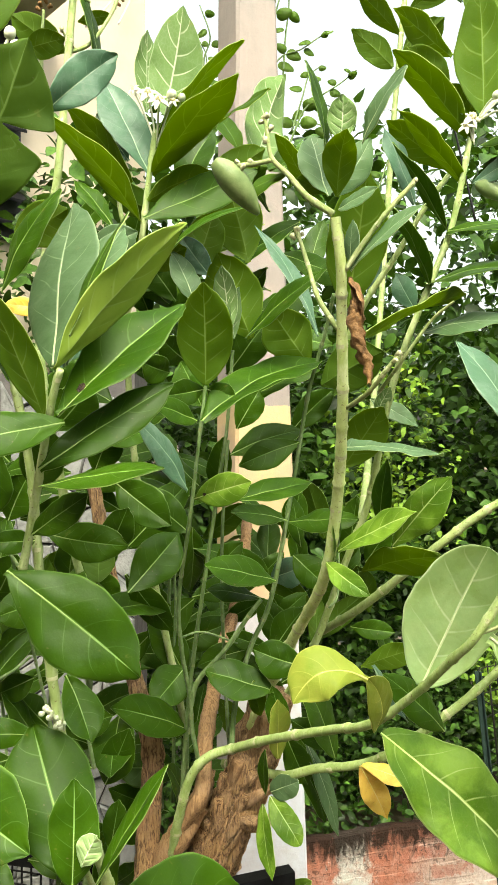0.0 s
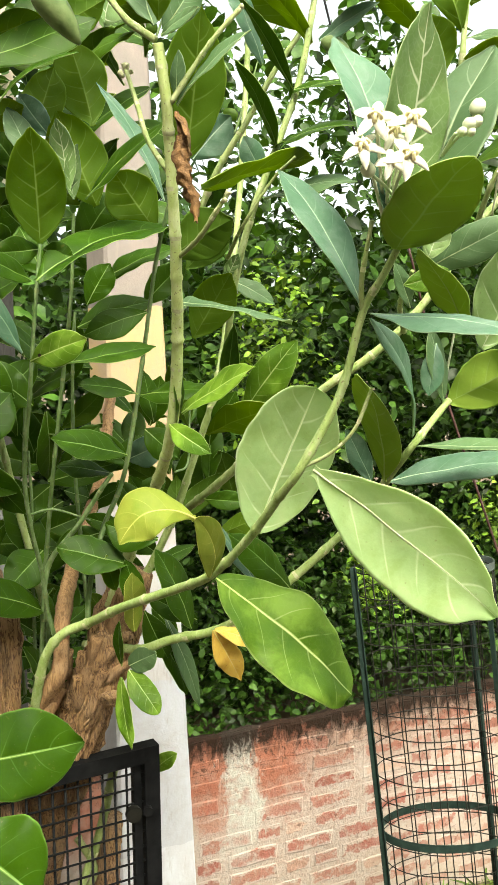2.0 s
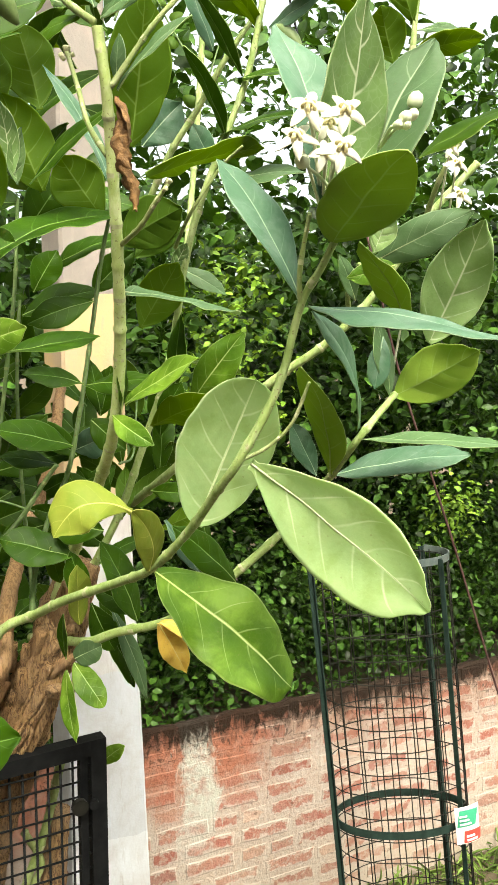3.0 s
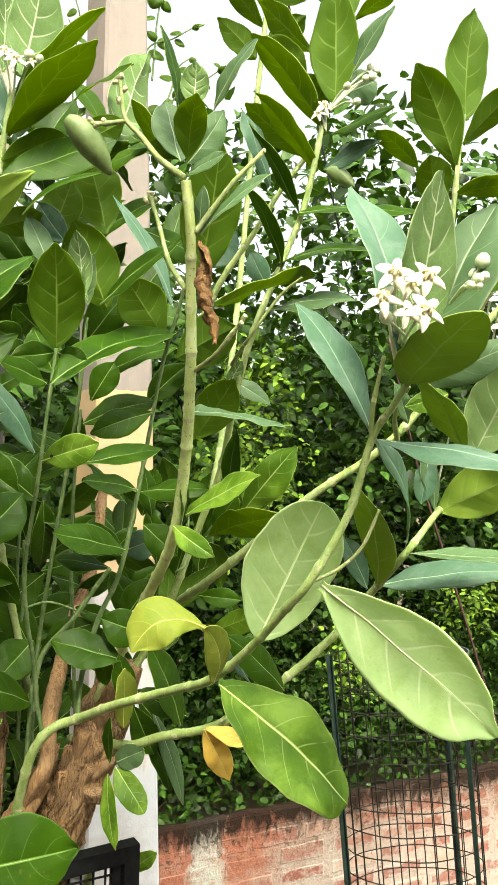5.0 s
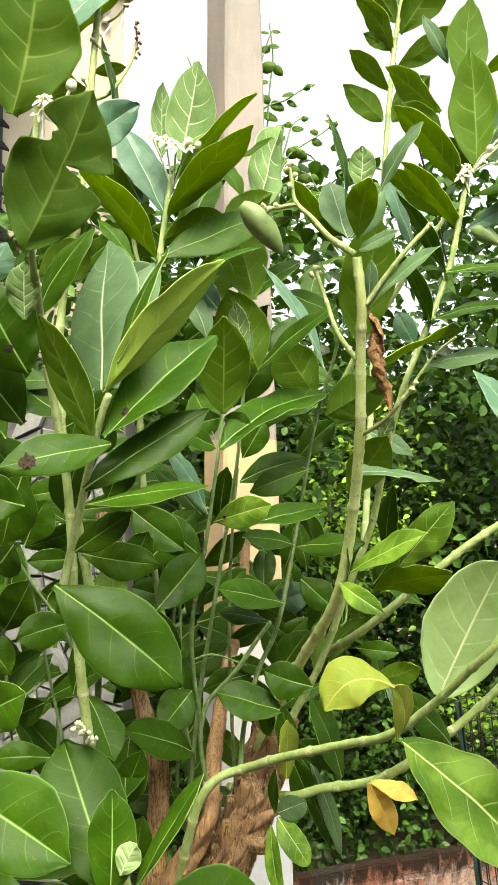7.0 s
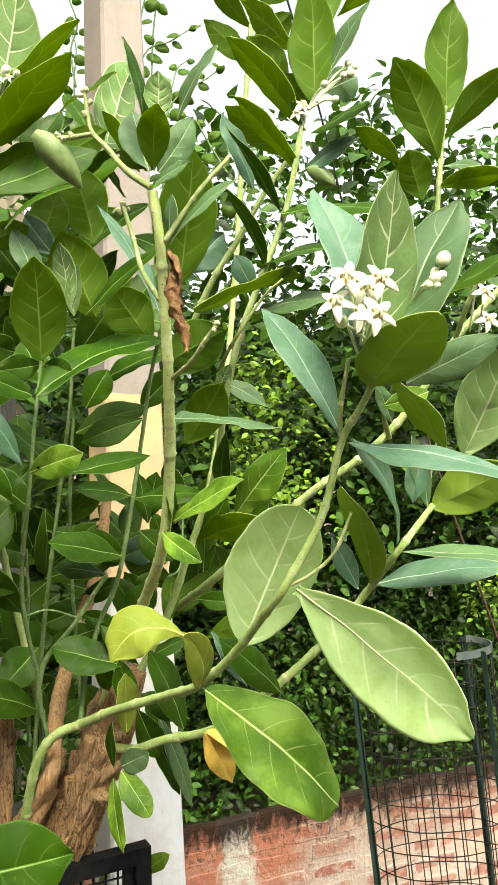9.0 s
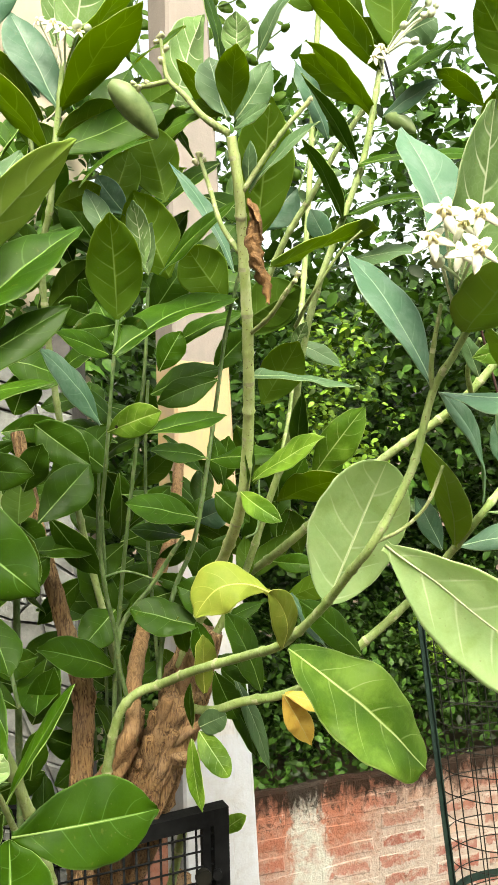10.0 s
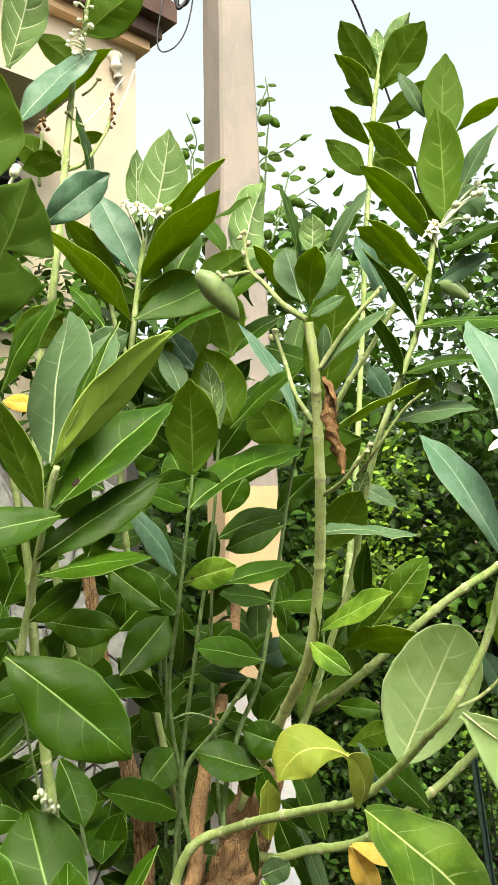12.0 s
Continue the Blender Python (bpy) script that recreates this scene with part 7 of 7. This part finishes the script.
cable([(-0.04, 1.9, 4.1), (-0.13, 1.9, 3.75), (-0.19, 1.9, 3.48), (-0.17, 1.9, 3.42), (-0.11, 1.9, 3.5), (-0.07, 1.9, 3.8)], 0.002, "slack loop of black cable hanging from the pole")
cable([(-0.05, 1.9, 4.1), (-0.14, 1.92, 3.85), (-0.16, 1.92, 3.62), (-0.12, 1.92, 3.56), (-0.09, 1.92, 3.66), (-0.07, 1.9, 3.9)], 0.0025, "slack loop of black cable hanging from the pole")
cable([(-0.06, 1.9, 4.0), (-0.11, 1.91, 3.72), (-0.14, 1.91, 3.55), (-0.1, 1.91, 3.6), (-0.08, 1.9, 3.72)], 0.0045, "thick coil of black cable tied to the pole")
cable([(0.3, 2.25, 4.15), (0.36, 2.3, 3.9), (0.43, 2.35, 3.76), (0.62, 2.5, 3.3), (0.75, 2.6, 2.9)], 0.0035, "black service cable sloping down behind the leaves")
cable([(0.06, 1.95, 4.1), (0.07, 1.94, 3.9), (0.072, 1.94, 3.74)], 0.0025, "black cable running down the pole")
cable([(0.83, 2.3, 2.5), (0.958, 2.357, 2.094), (1.15, 2.36, 1.55), (1.325, 2.357, 1.023), (1.5, 2.357, 0.5), (1.62, 2.357, 0.02)], 0.004, "rusty brown stay wire slanting to the ground", RUST)

# ---- stone-faced wall ----
STONE = plain("stone", (0.1, 0.107, 0.1), (0.23, 0.24, 0.225), 24, 0.8, grain=70, relief=0.9, random_value=0.18)
DARKJOINT = plain("dark_joint", (0.045, 0.043, 0.04), (0.1, 0.095, 0.09), 30, 0.95)
stone_wall = thing("wall_stone", (-0.262, 1.83, 0), "wall faced with broken grey-white stone in dark joints", "wall", kind="structure")
box("backing", [(-2.2, 1.83), (-0.264, 1.83), (-0.264, 2.05), (-2.2, 2.05)], (-0.05, 2.36), DARKJOINT, stone_wall)

# ---- house ----
house = thing("house", (-0.5, 3.81, 0), "cream rendered house with a stepped brown roof cornice", "house")
HU, HV = Vector((-0.749, -0.663, 0)), Vector((-0.663, 0.749, 0))


def house_pt(u, v):
    q = Vector((-0.5, 3.81, 0)) + HU * u + HV * v
    return (q.x, q.y)


def house_block(name, u0, u1, v0, v1, z0, z1, mat, label=""):
    return box(name, [house_pt(u1, v0), house_pt(u0, v0), house_pt(u0, v1), house_pt(u1, v1)], (z0, z1), mat, house, label)


house_block("wall", 0, 3.6, 0, 3.0, 0, 4.6, CREAM)
house_block("soffit", -0.05, 3.7, -0.06, 3.1, 4.6, 4.65, SOFFIT, "tan painted soffit")
house_block("fascia", -0.09, 3.7, -0.11, 3.1, 4.652, 4.73, FASCIA, "dark brown stepped fascia")
house_block("fascia", -0.14, 3.7, -0.17, 3.1, 4.732, 4.84, FASCIA, "dark brown stepped fascia")
house_block("roof", -0.1, 3.7, -0.12, 3.1, 4.842, 4.9, FASCIA)
house_block("canopy", 0.55, 2.0, -0.35, -0.002, 4.02, 4.09, CREAM, "thin cream window canopy")
window = house_block("window", 0.65, 1.9, -0.03, -0.002, 3.05, 3.98, SLATE, "window behind black louvre slats")
for k in range(9):
    z = 3.1 + k * 0.098
    v = [(*house_pt(1.9, -0.09), z), (*house_pt(0.65, -0.09), z), (*house_pt(0.65, -0.035), z + 0.05), (*house_pt(1.9, -0.035), z + 0.05)]
    v += [(x, y, q + 0.012) for x, y, q in v]
    link_mesh("slat", v, [(0, 1, 2, 3), (7, 6, 5, 4), (0, 4, 5, 1), (1, 5, 6, 2), (2, 6, 7, 3), (3, 7, 4, 0)], [IRON], window, "", v[0], smooth=False)

verts, faces = [], []
tube_mesh(curve_through([(-0.592, 3.720, 4.524), (-0.584, 3.700, 4.464), (-0.575, 3.720, 4.411)], 6), lambda u: 0.034 - 0.016 * u + 0.008 * math.sin(14 * u), 16, verts, faces)
link_mesh("bracket", verts, faces, [plain("white_moulding", (0.5, 0.47, 0.4), (0.62, 0.59, 0.5), 12, 0.7)], house, "white moulded bracket under the eaves", (-0.592, 3.720, 4.524))
cable([(-0.491, 3.700, 4.440), (-0.525, 3.620, 4.260), (-0.576, 3.500, 4.050)], 0.004, "thin white cable sloping along the house wall", plain("white_cable", (0.4, 0.39, 0.36), (0.5, 0.48, 0.44), 20, 0.6))
cable([(-0.541, 3.660, 4.370), (-0.627, 3.550, 4.166), (-0.713, 3.450, 4.010)], 0.004, "thin white cable sloping along the house wall", bpy.data.materials["white_cable"])

# ---- iron gate ----
def bar(p, q, r, verts, faces, sides=4):
    tube_mesh([Vector(p), Vector(q)], lambda u: r, sides, verts, faces)


def iron_gate(at, along, width, height, label):
    """A square-tube frame with upright rods and slanting wires."""
    g = thing("iron_gate", at, label, "gate", "gate panels")
    A, d = Vector(at), Vector(along).normalized()
    k = 0.0115
    face = Vector((-d.y, d.x, 0))

    def tube_box(name, p, q, wide, deep):
        p, q = Vector(p), Vector(q)
        ax = (q - p).normalized()
        s = face.cross(ax).normalized()
        v = []
        for c in (p, q):
            for a, b in ((-1, -1), (1, -1), (1, 1), (-1, 1)):
                v.append(c + s * (a * wide) + face * (b * deep))
        f = [(3, 2, 1, 0), (4, 5, 6, 7)] + [(i, (i + 1) % 4, 4 + (i + 1) % 4, 4 + i) for i in range(4)]
        return link_mesh(name, v, f, [IRON], g, "", p, smooth=False)
    top = A + Vector((0, 0, height))
    tube_box("stile", A + Vector((0, 0, 0.05)), top, k, k)
    tube_box("stile", A + d * width + Vector((0, 0, 0.05)), top + d * width, k, k)
    tube_box("inner_stile", A + d * 0.021 + Vector((0, 0, 0.1)), top + d * 0.021 - Vector((0, 0, 2 * k)), 0.006, 0.006)
    tube_box("rail", top + Vector((0, 0, -k)) + d * k, top + Vector((0, 0, -k)) + d * (width - k), k, k)
    tube_box("rail", A + Vector((0, 0, 0.1)) + d * k, A + Vector((0, 0, 0.1)) + d * (width - k), k, k)
    n = int(width / 0.0175)
    for i in range(1, n):
        verts, faces = [], []
        q = A + d * (width * i / n)
        bar(q + Vector((0, 0, 0.11)), q + Vector((0, 0, height - 0.02)), 0.0019, verts, faces, 5)
        link_mesh("rod", verts, faces, [IRON], g, "", q)
    verts, faces = [], []
    rise, z = 0.03 * width, 0.02
    while z < height:
        pts = [A + d * (width * j / 40) + Vector((0, 0, z + rise * j / 40)) + face * 0.004 for j in range(41) if 0.11 < z + rise * j / 40 < height - 0.03]
        if len(pts) > 1:
            tube_mesh([pts[0], pts[-1]], lambda u: 0.0016, 5, verts, faces)
        z += 0.0225
    link_mesh("wire_mesh", verts, faces, [IRON], g, "", A)
    return g


gate = iron_gate((0.051, 1.135, 0.0), (-0.92, -0.36, 0), 0.75, 1.588, "black iron gate leaf with a wire mesh panel")
verts, faces = [], []
tube_mesh([Vector((0.029, 1.105, 1.497)), Vector((0.026, 1.113, 1.497))], lambda u: 0.0115, 24, verts, faces)
link_mesh("washer", verts, faces, [WIRE], gate, "round rusty washer", (0.028, 1.11, 1.497), smooth=False)
verts, faces = [], []
tube_mesh([Vector((0.048, 1.112, 1.496)), Vector((0.047, 1.124, 1.496))], lambda u: 0.0072 - 0.0015 * u, 14, verts, faces)
link_mesh("bolt", verts, faces, [IRON], gate, "round iron bolt head", (0.047, 1.12, 1.496), smooth=False)
iron_gate((-0.235, 1.33, 0.0), (-0.98, 0.2, 0), 0.9, 1.5, "black iron gate leaf with a wire mesh panel, standing ajar")


# ---- tree guard ----
RIM = plain("galvanised_rim", (0.06, 0.085, 0.08), (0.13, 0.16, 0.15), 40, 0.45, 0.3)


def tree_guard():
    g = thing("tree_guard", (0.965, 2.2, 0), "leaning dark green steel tree guard of welded wire mesh", "tree guard")
    lean = Vector((-0.108, 0.0, 1.0))
    C = Vector((1.015, 2.2, 0.0))
    RX, RY = 0.208, 0.115

    def at(w, z, grow=1.0):
        return C + lean * z + Vector((math.cos(w) * RX * grow, math.sin(w) * RY * grow, 0))
    H = 1.565
    for z, hgt, nm in ((1.565, 0.022, "ring"), (0.76, 0.024, "ring"), (0.14, 0.03, "ring")):
        verts, faces = [], []
        n, turn = 48, 2 * math.pi if z < 1.5 else 0.62 * math.pi
        for i in range(n):
            w = turn * i / n - (0.0 if z < 1.5 else 0.4 * math.pi)
            for gr, dz in ((1.0, -hgt / 2), (1.0, hgt / 2), (1.02, hgt / 2), (1.02, -hgt / 2)):
                verts.append(at(w, z, gr) + Vector((0, 0, dz)))
        for i in range(n if z < 1.5 else n - 1):
            a, b = i * 4, ((i + 1) % n) * 4
            for k in range(4):
                faces.append((a + k, a + (k + 1) % 4, b + (k + 1) % 4, b + k))
        link_mesh(nm, verts, faces, [GUARD if z < 1.5 else RIM], g, "flat steel hoop" if z < 1.5 else "pale galvanised rim", at(0, z), smooth=False)
    for w in (math.pi * 1.04, math.pi * 1.74, math.pi * 0.22):
        verts, faces = [], []
        e = Vector((-math.sin(w) * RX, math.cos(w) * RY, 0)).normalized()
        o = Vector((math.cos(w), math.sin(w), 0)).normalized()
        L = [Vector((0, 0, 0)), e * 0.014, e * 0.014 + o * 0.003, e * 0.003 + o * 0.003, e * 0.003 + o * 0.014, o * 0.014]
        for z in (0.0, H + 0.005):
            for q in L:
                verts.append(at(w, z, 1.022) + q)
        faces += [(5, 4, 3, 2, 1, 0), (6, 7, 8, 9, 10, 11)] + [(k, (k + 1) % 6, 6 + (k + 1) % 6, 6 + k) for k in range(6)]
        link_mesh("post", verts, faces, [GUARD], g, "angle-iron upright", at(w, 0), smooth=False)
    n = 25
    for i in range(n):
        w = 2 * math.pi * i / n + 0.05 * random.uniform(-1, 1)
        verts, faces = [], []
        sway = random.uniform(-0.012, 0.012)
        path = [at(w + sway * math.sin(4 * j / 10), H * j / 10) for j in range(11)]
        tube_mesh(path, lambda u: 0.0018, 4, verts, faces)
        link_mesh("wire", verts, faces, [WIRE], g, "", path[0])
    z = 0.06
    while z < H:
        verts, faces = [], []
        path = [at(2 * math.pi * i / 40, z) + Vector((0, 0, 0.0015 * math.sin(i * 0.9 + z * 40))) for i in range(41)]
        tube_mesh(path, lambda u: 0.0018, 4, verts, faces)
        link_mesh("wire", verts, faces, [WIRE], g, "", path[0])
        z += 0.068
    return g


tree_guard()


def guard_sign():
    """A small enamelled plate tied to the guard: white, green and red, with bars for its lettering."""
    s = thing("sign_plate", (1.045, 2.09, 0.72), "small bent white, green and red sign plate tied to the guard", "sign")
    white, green, red = plain("sign_white", (0.62, 0.64, 0.6), (0.74, 0.76, 0.72), 20, 0.4), plain("sign_green", (0.03, 0.3, 0.16), (0.06, 0.38, 0.22), 20, 0.4), plain("sign_red", (0.5, 0.04, 0.03), (0.6, 0.08, 0.06), 20, 0.4)
    A, R, U, N = Vector((1.06, 2.085, 0.715)), Vector((0.985, 0.05, 0.16)), Vector((-0.11, 0.0, 0.99)), Vector((0.05, -1, 0))

    def plate(name, x0, x1, z0, z1, d, mat, skew=0.0):
        n = 8
        verts, faces = [], []
        for lay in (d, d - 0.0015):
            for i in range(n + 1):
                x = x0 + (x1 - x0) * i / n
                bulge = 0.006 * math.sin(math.pi * (x / 0.075))
                for z in (z0, z1):
                    verts.append(A + R * (x + skew * (z - z0)) + U * z + N * (lay + bulge))
        for i in range(n):
            q = i * 2
            faces += [(q, q + 2, q + 3, q + 1), (q + 2 * n + 2, q + 2 * n + 3, q + 2 * n + 5, q + 2 * n + 4)]
            faces += [(q, q + 2 * n + 2, q + 2 * n + 4, q + 2), (q + 1, q + 3, q + 2 * n + 5, q + 2 * n + 3)]
        faces += [(0, 1, 2 * n + 3, 2 * n + 2), (2 * n, 4 * n + 2, 4 * n + 3, 2 * n + 1)]
        return link_mesh(name, verts, faces, [mat], s, "", A, smooth=False)
    plate("plate", 0.0, 0.075, 0.0, 0.115, 0.0, white)
    plate("green_field", 0.003, 0.06, 0.055, 0.105, 0.003, green, 0.2)
    plate("red_field", 0.02, 0.073, 0.004, 0.04, 0.003, red, 0.1)
    for k, z in enumerate((0.062, 0.074, 0.086)):
        plate("lettering", 0.01, 0.045 - 0.006 * k, z, z + 0.005, 0.006, white)
    for k, z in enumerate((0.01, 0.022)):
        plate("lettering", 0.028, 0.062 - 0.008 * k, z, z + 0.006, 0.006, white)


guard_sign()

# ---- hedge behind the wall ----
def hedge_top(u):
    return 3.3 + 0.28 * max(0.0, min(1.0, (u - 0.1) / 0.9)) + 0.35 * noise.noise(Vector((u * 1.1, 0, 3))) + 0.2 * noise.noise(Vector((u * 3.7, 0, 8)))


def hedge_place(rng):
    """The crown hangs over; low down the leaves stand back in its shade."""
    u, z = rng.uniform(-2.2, 3.6), rng.uniform(0.25, 3.9)
    if rng.random() < 0.16:
        return on_wall(u, 0.45 + 1.1 * rng.random(), rng.uniform(0.45, 1.25))
    near = 0.02 + 0.62 * max(0.0, min(1.0, (1.85 - z) / 0.6)) - 0.16 * max(0.0, min(1.0, (z - 1.9) / 0.8))
    near += 0.16 * noise.noise(Vector((u * 2.1, 0, z * 2.1)))
    v = max(0.13 if z < 0.95 else -1.0, near) + 1.9 * rng.random() ** 1.15
    top = hedge_top(u) + 0.25 * (v - 0.6)
    clump = noise.noise(Vector((u * 2.6, v * 2.6, z * 2.6)))
    if z > top + 0.5 * clump:
        return None
    if z > top - 0.75 and rng.random() > 0.5 + clump * 1.3:
        return None
    if v < near + 0.75 and clump + 0.5 * noise.noise(Vector((u * 7, v * 7, z * 7))) < -0.02:
        return None
    return on_wall(u, v, z)


scatter("hedge", 64000, hedge_place, (0.045, 0.085), HEDGE, "dense dark hedge of small oval leaves behind the brick wall", "hedge", grow=lambda p: 0.6 + 0.3 * max(0.0, min(1.6, p.z - 1.3)))


def thicket_place(rng):
    u, v, z = rng.uniform(-2.6, 5.0), rng.uniform(2.0, 2.9), rng.uniform(0.1, 3.5)
    return on_wall(u, v, z) if z < 3.05 + 0.6 * noise.noise(Vector((u * 1.7, 5, 0))) else None


scatter("thicket", 15000, thicket_place, (0.12, 0.2), HEDGE, "dense dark thicket of larger leaves behind the hedge", "thicket")


SPRIGS = ((0.03, 2.38, 0.16), (0.03, 2.19, 0.2), (-0.04, 2.03, 0.2), (0.09, 1.97, 0.2), (1.03, 1.54, 0.12), (0.45, 1.36, 0.1))


def sprig_place(rng):
    a = rng.choice(SPRIGS)
    u, z = rng.gauss(a[0], a[2] * 0.5), rng.gauss(a[1], a[2] * 0.6)
    return on_wall(u, rng.uniform(-0.14, 0.12), z) if z > 1.0 else None


scatter("creeper", 1500, sprig_place, (0.018, 0.034), SPRIG, "bright yellow-green creeper leaves on the hedge", "creeper")


def grass_place(rng):
    u = rng.uniform(-0.5, 3.0)
    v = -abs(rng.gauss(0, 0.35)) - 0.01
    return on_wall(u, v, rng.uniform(0, 0.03))


scatter("grass", 7000, grass_place, (0.03, 0.12), GRASS, "short green grass and weeds at the foot of the wall", "grass", slim=0.1, bend=0.2)

# ---- vine by the pole ----
def vine(pts, n, label):
    v = thing("climbing_vine", pts[0], label, "vine", "climbing vines")
    stem(v, pts, 0.003, 0.0015, STEM_DARK, "branch", 0, sides=6)
    path = curve_through(pts, 12)
    for i in range(n):
        q = path[int((i + 0.6) * (len(path) - 1) / n)]
        s = 0.043 * (1.05 - 0.6 * i / n) * random.uniform(0.85, 1.15)
        d = Vector(((1 if i % 2 else -1) * random.uniform(0.5, 1), random.uniform(-0.25, 0.2), random.uniform(-0.5, 0.45))).normalized()
        u = Vector((random.uniform(-1.1, 1.1), -1.0, random.uniform(-0.5, 1.0)))
        u = (u - d * u.dot(d)).normalized()
        c = u.cross(d)
        verts, faces = [], []
        for lay in (0.0, -0.0008):
            verts.append(q + d * 0.006 + u * lay)
            for k in range(1, 16):
                a = math.pi * 2 * k / 16 + math.pi
                px = 0.5 + 0.5 * math.cos(a)
                py = (0.46 - 0.2 * px) * math.sin(a)
                verts.append(q + d * (0.006 + s * px) + c * (s * py) + u * (lay + s * 0.1 * abs(py) - s * 0.06 * px * px))
            verts.append(q + d * (0.006 + s * 0.5) + u * (lay - 0.03 * s))
        for b, flip in ((0, 0), (17, 1)):
            for k in range(16):
                t3 = (b + k, b + (k + 1) % 16, b + 16)
                faces.append(t3[::-1] if flip else t3)
        for k in range(16):
            faces.append((k, 17 + k, 17 + (k + 1) % 16, (k + 1) % 16))
        link_mesh("leaf", verts, faces, [VINE], v, "", q)


vine([(0.042, 2.120, 3.134), (0.079, 2.120, 3.225), (0.141, 2.120, 3.253), (0.190, 2.120, 3.286), (0.226, 2.120, 3.302)], 7, "thin vine with round green leaves against the sky")
vine([(0.103, 2.120, 2.984), (0.145, 2.120, 3.086), (0.186, 2.120, 3.123), (0.244, 2.120, 3.161), (0.288, 2.120, 3.197)], 9, "thin vine with round green leaves against the sky")
vine([(0.114, 2.120, 3.033), (0.143, 2.120, 3.124), (0.159, 2.120, 3.179), (0.188, 2.120, 3.205)], 6, "thin vine with round green leaves against the sky")
vine([(0.052, 2.120, 3.250), (0.070, 2.120, 3.343), (0.087, 2.120, 3.405), (0.106, 2.120, 3.456)], 5, "thin vine with round green leaves beside the pole")
vine([(-0.120, 2.300, 2.944), (-0.130, 2.300, 3.190), (-0.123, 2.300, 3.313), (-0.146, 2.300, 3.371)], 8, "thin vine with round green leaves beside the pole")
vine([(0.089, 2.120, 3.135), (0.097, 2.120, 3.279), (0.107, 2.120, 3.377), (0.097, 2.120, 3.475)], 6, "thin vine with round green leaves against the sky")
vine([(0.293, 2.120, 2.900), (0.232, 2.120, 2.999), (0.209, 2.120, 3.040), (0.169, 2.120, 3.057)], 5, "thin vine with round green leaves beside the pole")
vine([(-0.110, 2.120, 3.119), (-0.121, 2.120, 3.219), (-0.104, 2.120, 3.286), (-0.132, 2.120, 3.371)], 6, "thin vine with round green leaves against the sky")
vine([(0.301, 2.120, 2.750), (0.349, 2.120, 2.886), (0.376, 2.120, 2.962), (0.422, 2.120, 3.037)], 6, "thin vine with round green leaves against the sky")

# ---- pieces of the walls ----
def brick_meshes():
    made = []
    for v in range(5):
        rng = random.Random(40 + v)
        verts, faces = [], []
        lx, lz, dp = 0.207, 0.061, 0.03
        j = lambda: rng.uniform(-0.0045, 0.0045)
        ring = [(0, 0), (lx * 0.35, 0), (lx * 0.7, 0), (lx, 0), (lx, lz), (lx * 0.68, lz), (lx * 0.32, lz), (0, lz)]
        ring = [(x + j() * 1.2, z + j()) for x, z in ring]
        for y, inset in ((dp, 0.0), (0.002, 0.0), (-0.0012, 0.006)):
            for x, z in ring:
                verts.append((x + inset * (1 if x < lx / 2 else -1), y + (j() * 0.25 if inset else 0), z + inset * (1 if z < lz / 2 else -1)))
        for r in (0, 8):
            for k in range(8):
                faces.append((r + k, r + 8 + k, r + 8 + (k + 1) % 8, r + (k + 1) % 8))
        faces.append(tuple(range(16, 24)))
        me = bpy.data.meshes.new("brick")
        me.from_pydata(verts, [], faces)
        me.materials.append(BRICK)
        me.update()
        made.append(me)
    return made


wall_thing = brick_wall()
meshes = brick_meshes()
rng = random.Random(11)
ang = math.atan2(ALONG.y, ALONG.x)
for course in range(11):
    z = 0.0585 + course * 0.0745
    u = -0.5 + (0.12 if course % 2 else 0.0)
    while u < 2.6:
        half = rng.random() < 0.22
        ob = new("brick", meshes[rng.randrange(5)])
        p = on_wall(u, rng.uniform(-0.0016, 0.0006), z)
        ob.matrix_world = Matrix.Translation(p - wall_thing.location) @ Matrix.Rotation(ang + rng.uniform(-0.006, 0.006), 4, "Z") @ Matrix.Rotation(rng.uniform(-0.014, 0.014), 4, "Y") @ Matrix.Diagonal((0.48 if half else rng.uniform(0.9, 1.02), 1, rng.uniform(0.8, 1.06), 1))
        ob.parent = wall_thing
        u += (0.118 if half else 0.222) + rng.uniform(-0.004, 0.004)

# stones of the faced wall, uneven quadrilaterals in dark joints
rng = random.Random(23)
NX, NZ = 12, 20
grid = {}
for i in range(NX + 1):
    for k in range(NZ + 1):
        jx = 0 if i in (0,) else rng.uniform(-0.034, 0.034)
        grid[i, k] = (-0.262 - i * 0.066 + jx * 0.7, 1.0 + k * 0.068 + rng.uniform(-0.024, 0.024) + (0.03 if i % 2 else 0))
for i in range(NX):
    for k in range(NZ):
        ring = [grid[i, k], grid[i, k + 1], grid[i + 1, k + 1], grid[i + 1, k]]
        cx, cz = sum(p[0] for p in ring) / 4, sum(p[1] for p in ring) / 4
        if cz > 2.33:
            continue
        pr = rng.uniform(0.008, 0.02)
        verts = []
        for y, s in ((1.835, 0.95), (1.83 - pr * 0.5, 0.94), (1.83 - pr, 0.86)):
            for x, z in ring:
                verts.append((cx + (x - cx) * s, y + rng.uniform(-0.003, 0.003), min(cz + (z - cz) * s, 2.355)))
        faces = []
        for r in (0, 4):
            for q in range(4):
                faces.append((r + q, r + (q + 1) % 4, r + 4 + (q + 1) % 4, r + 4 + q))
        faces.append((8, 9, 10, 11))
        link_mesh("stone", verts, faces, [STONE], stone_wall, "", (cx, 1.83, cz), smooth=False)
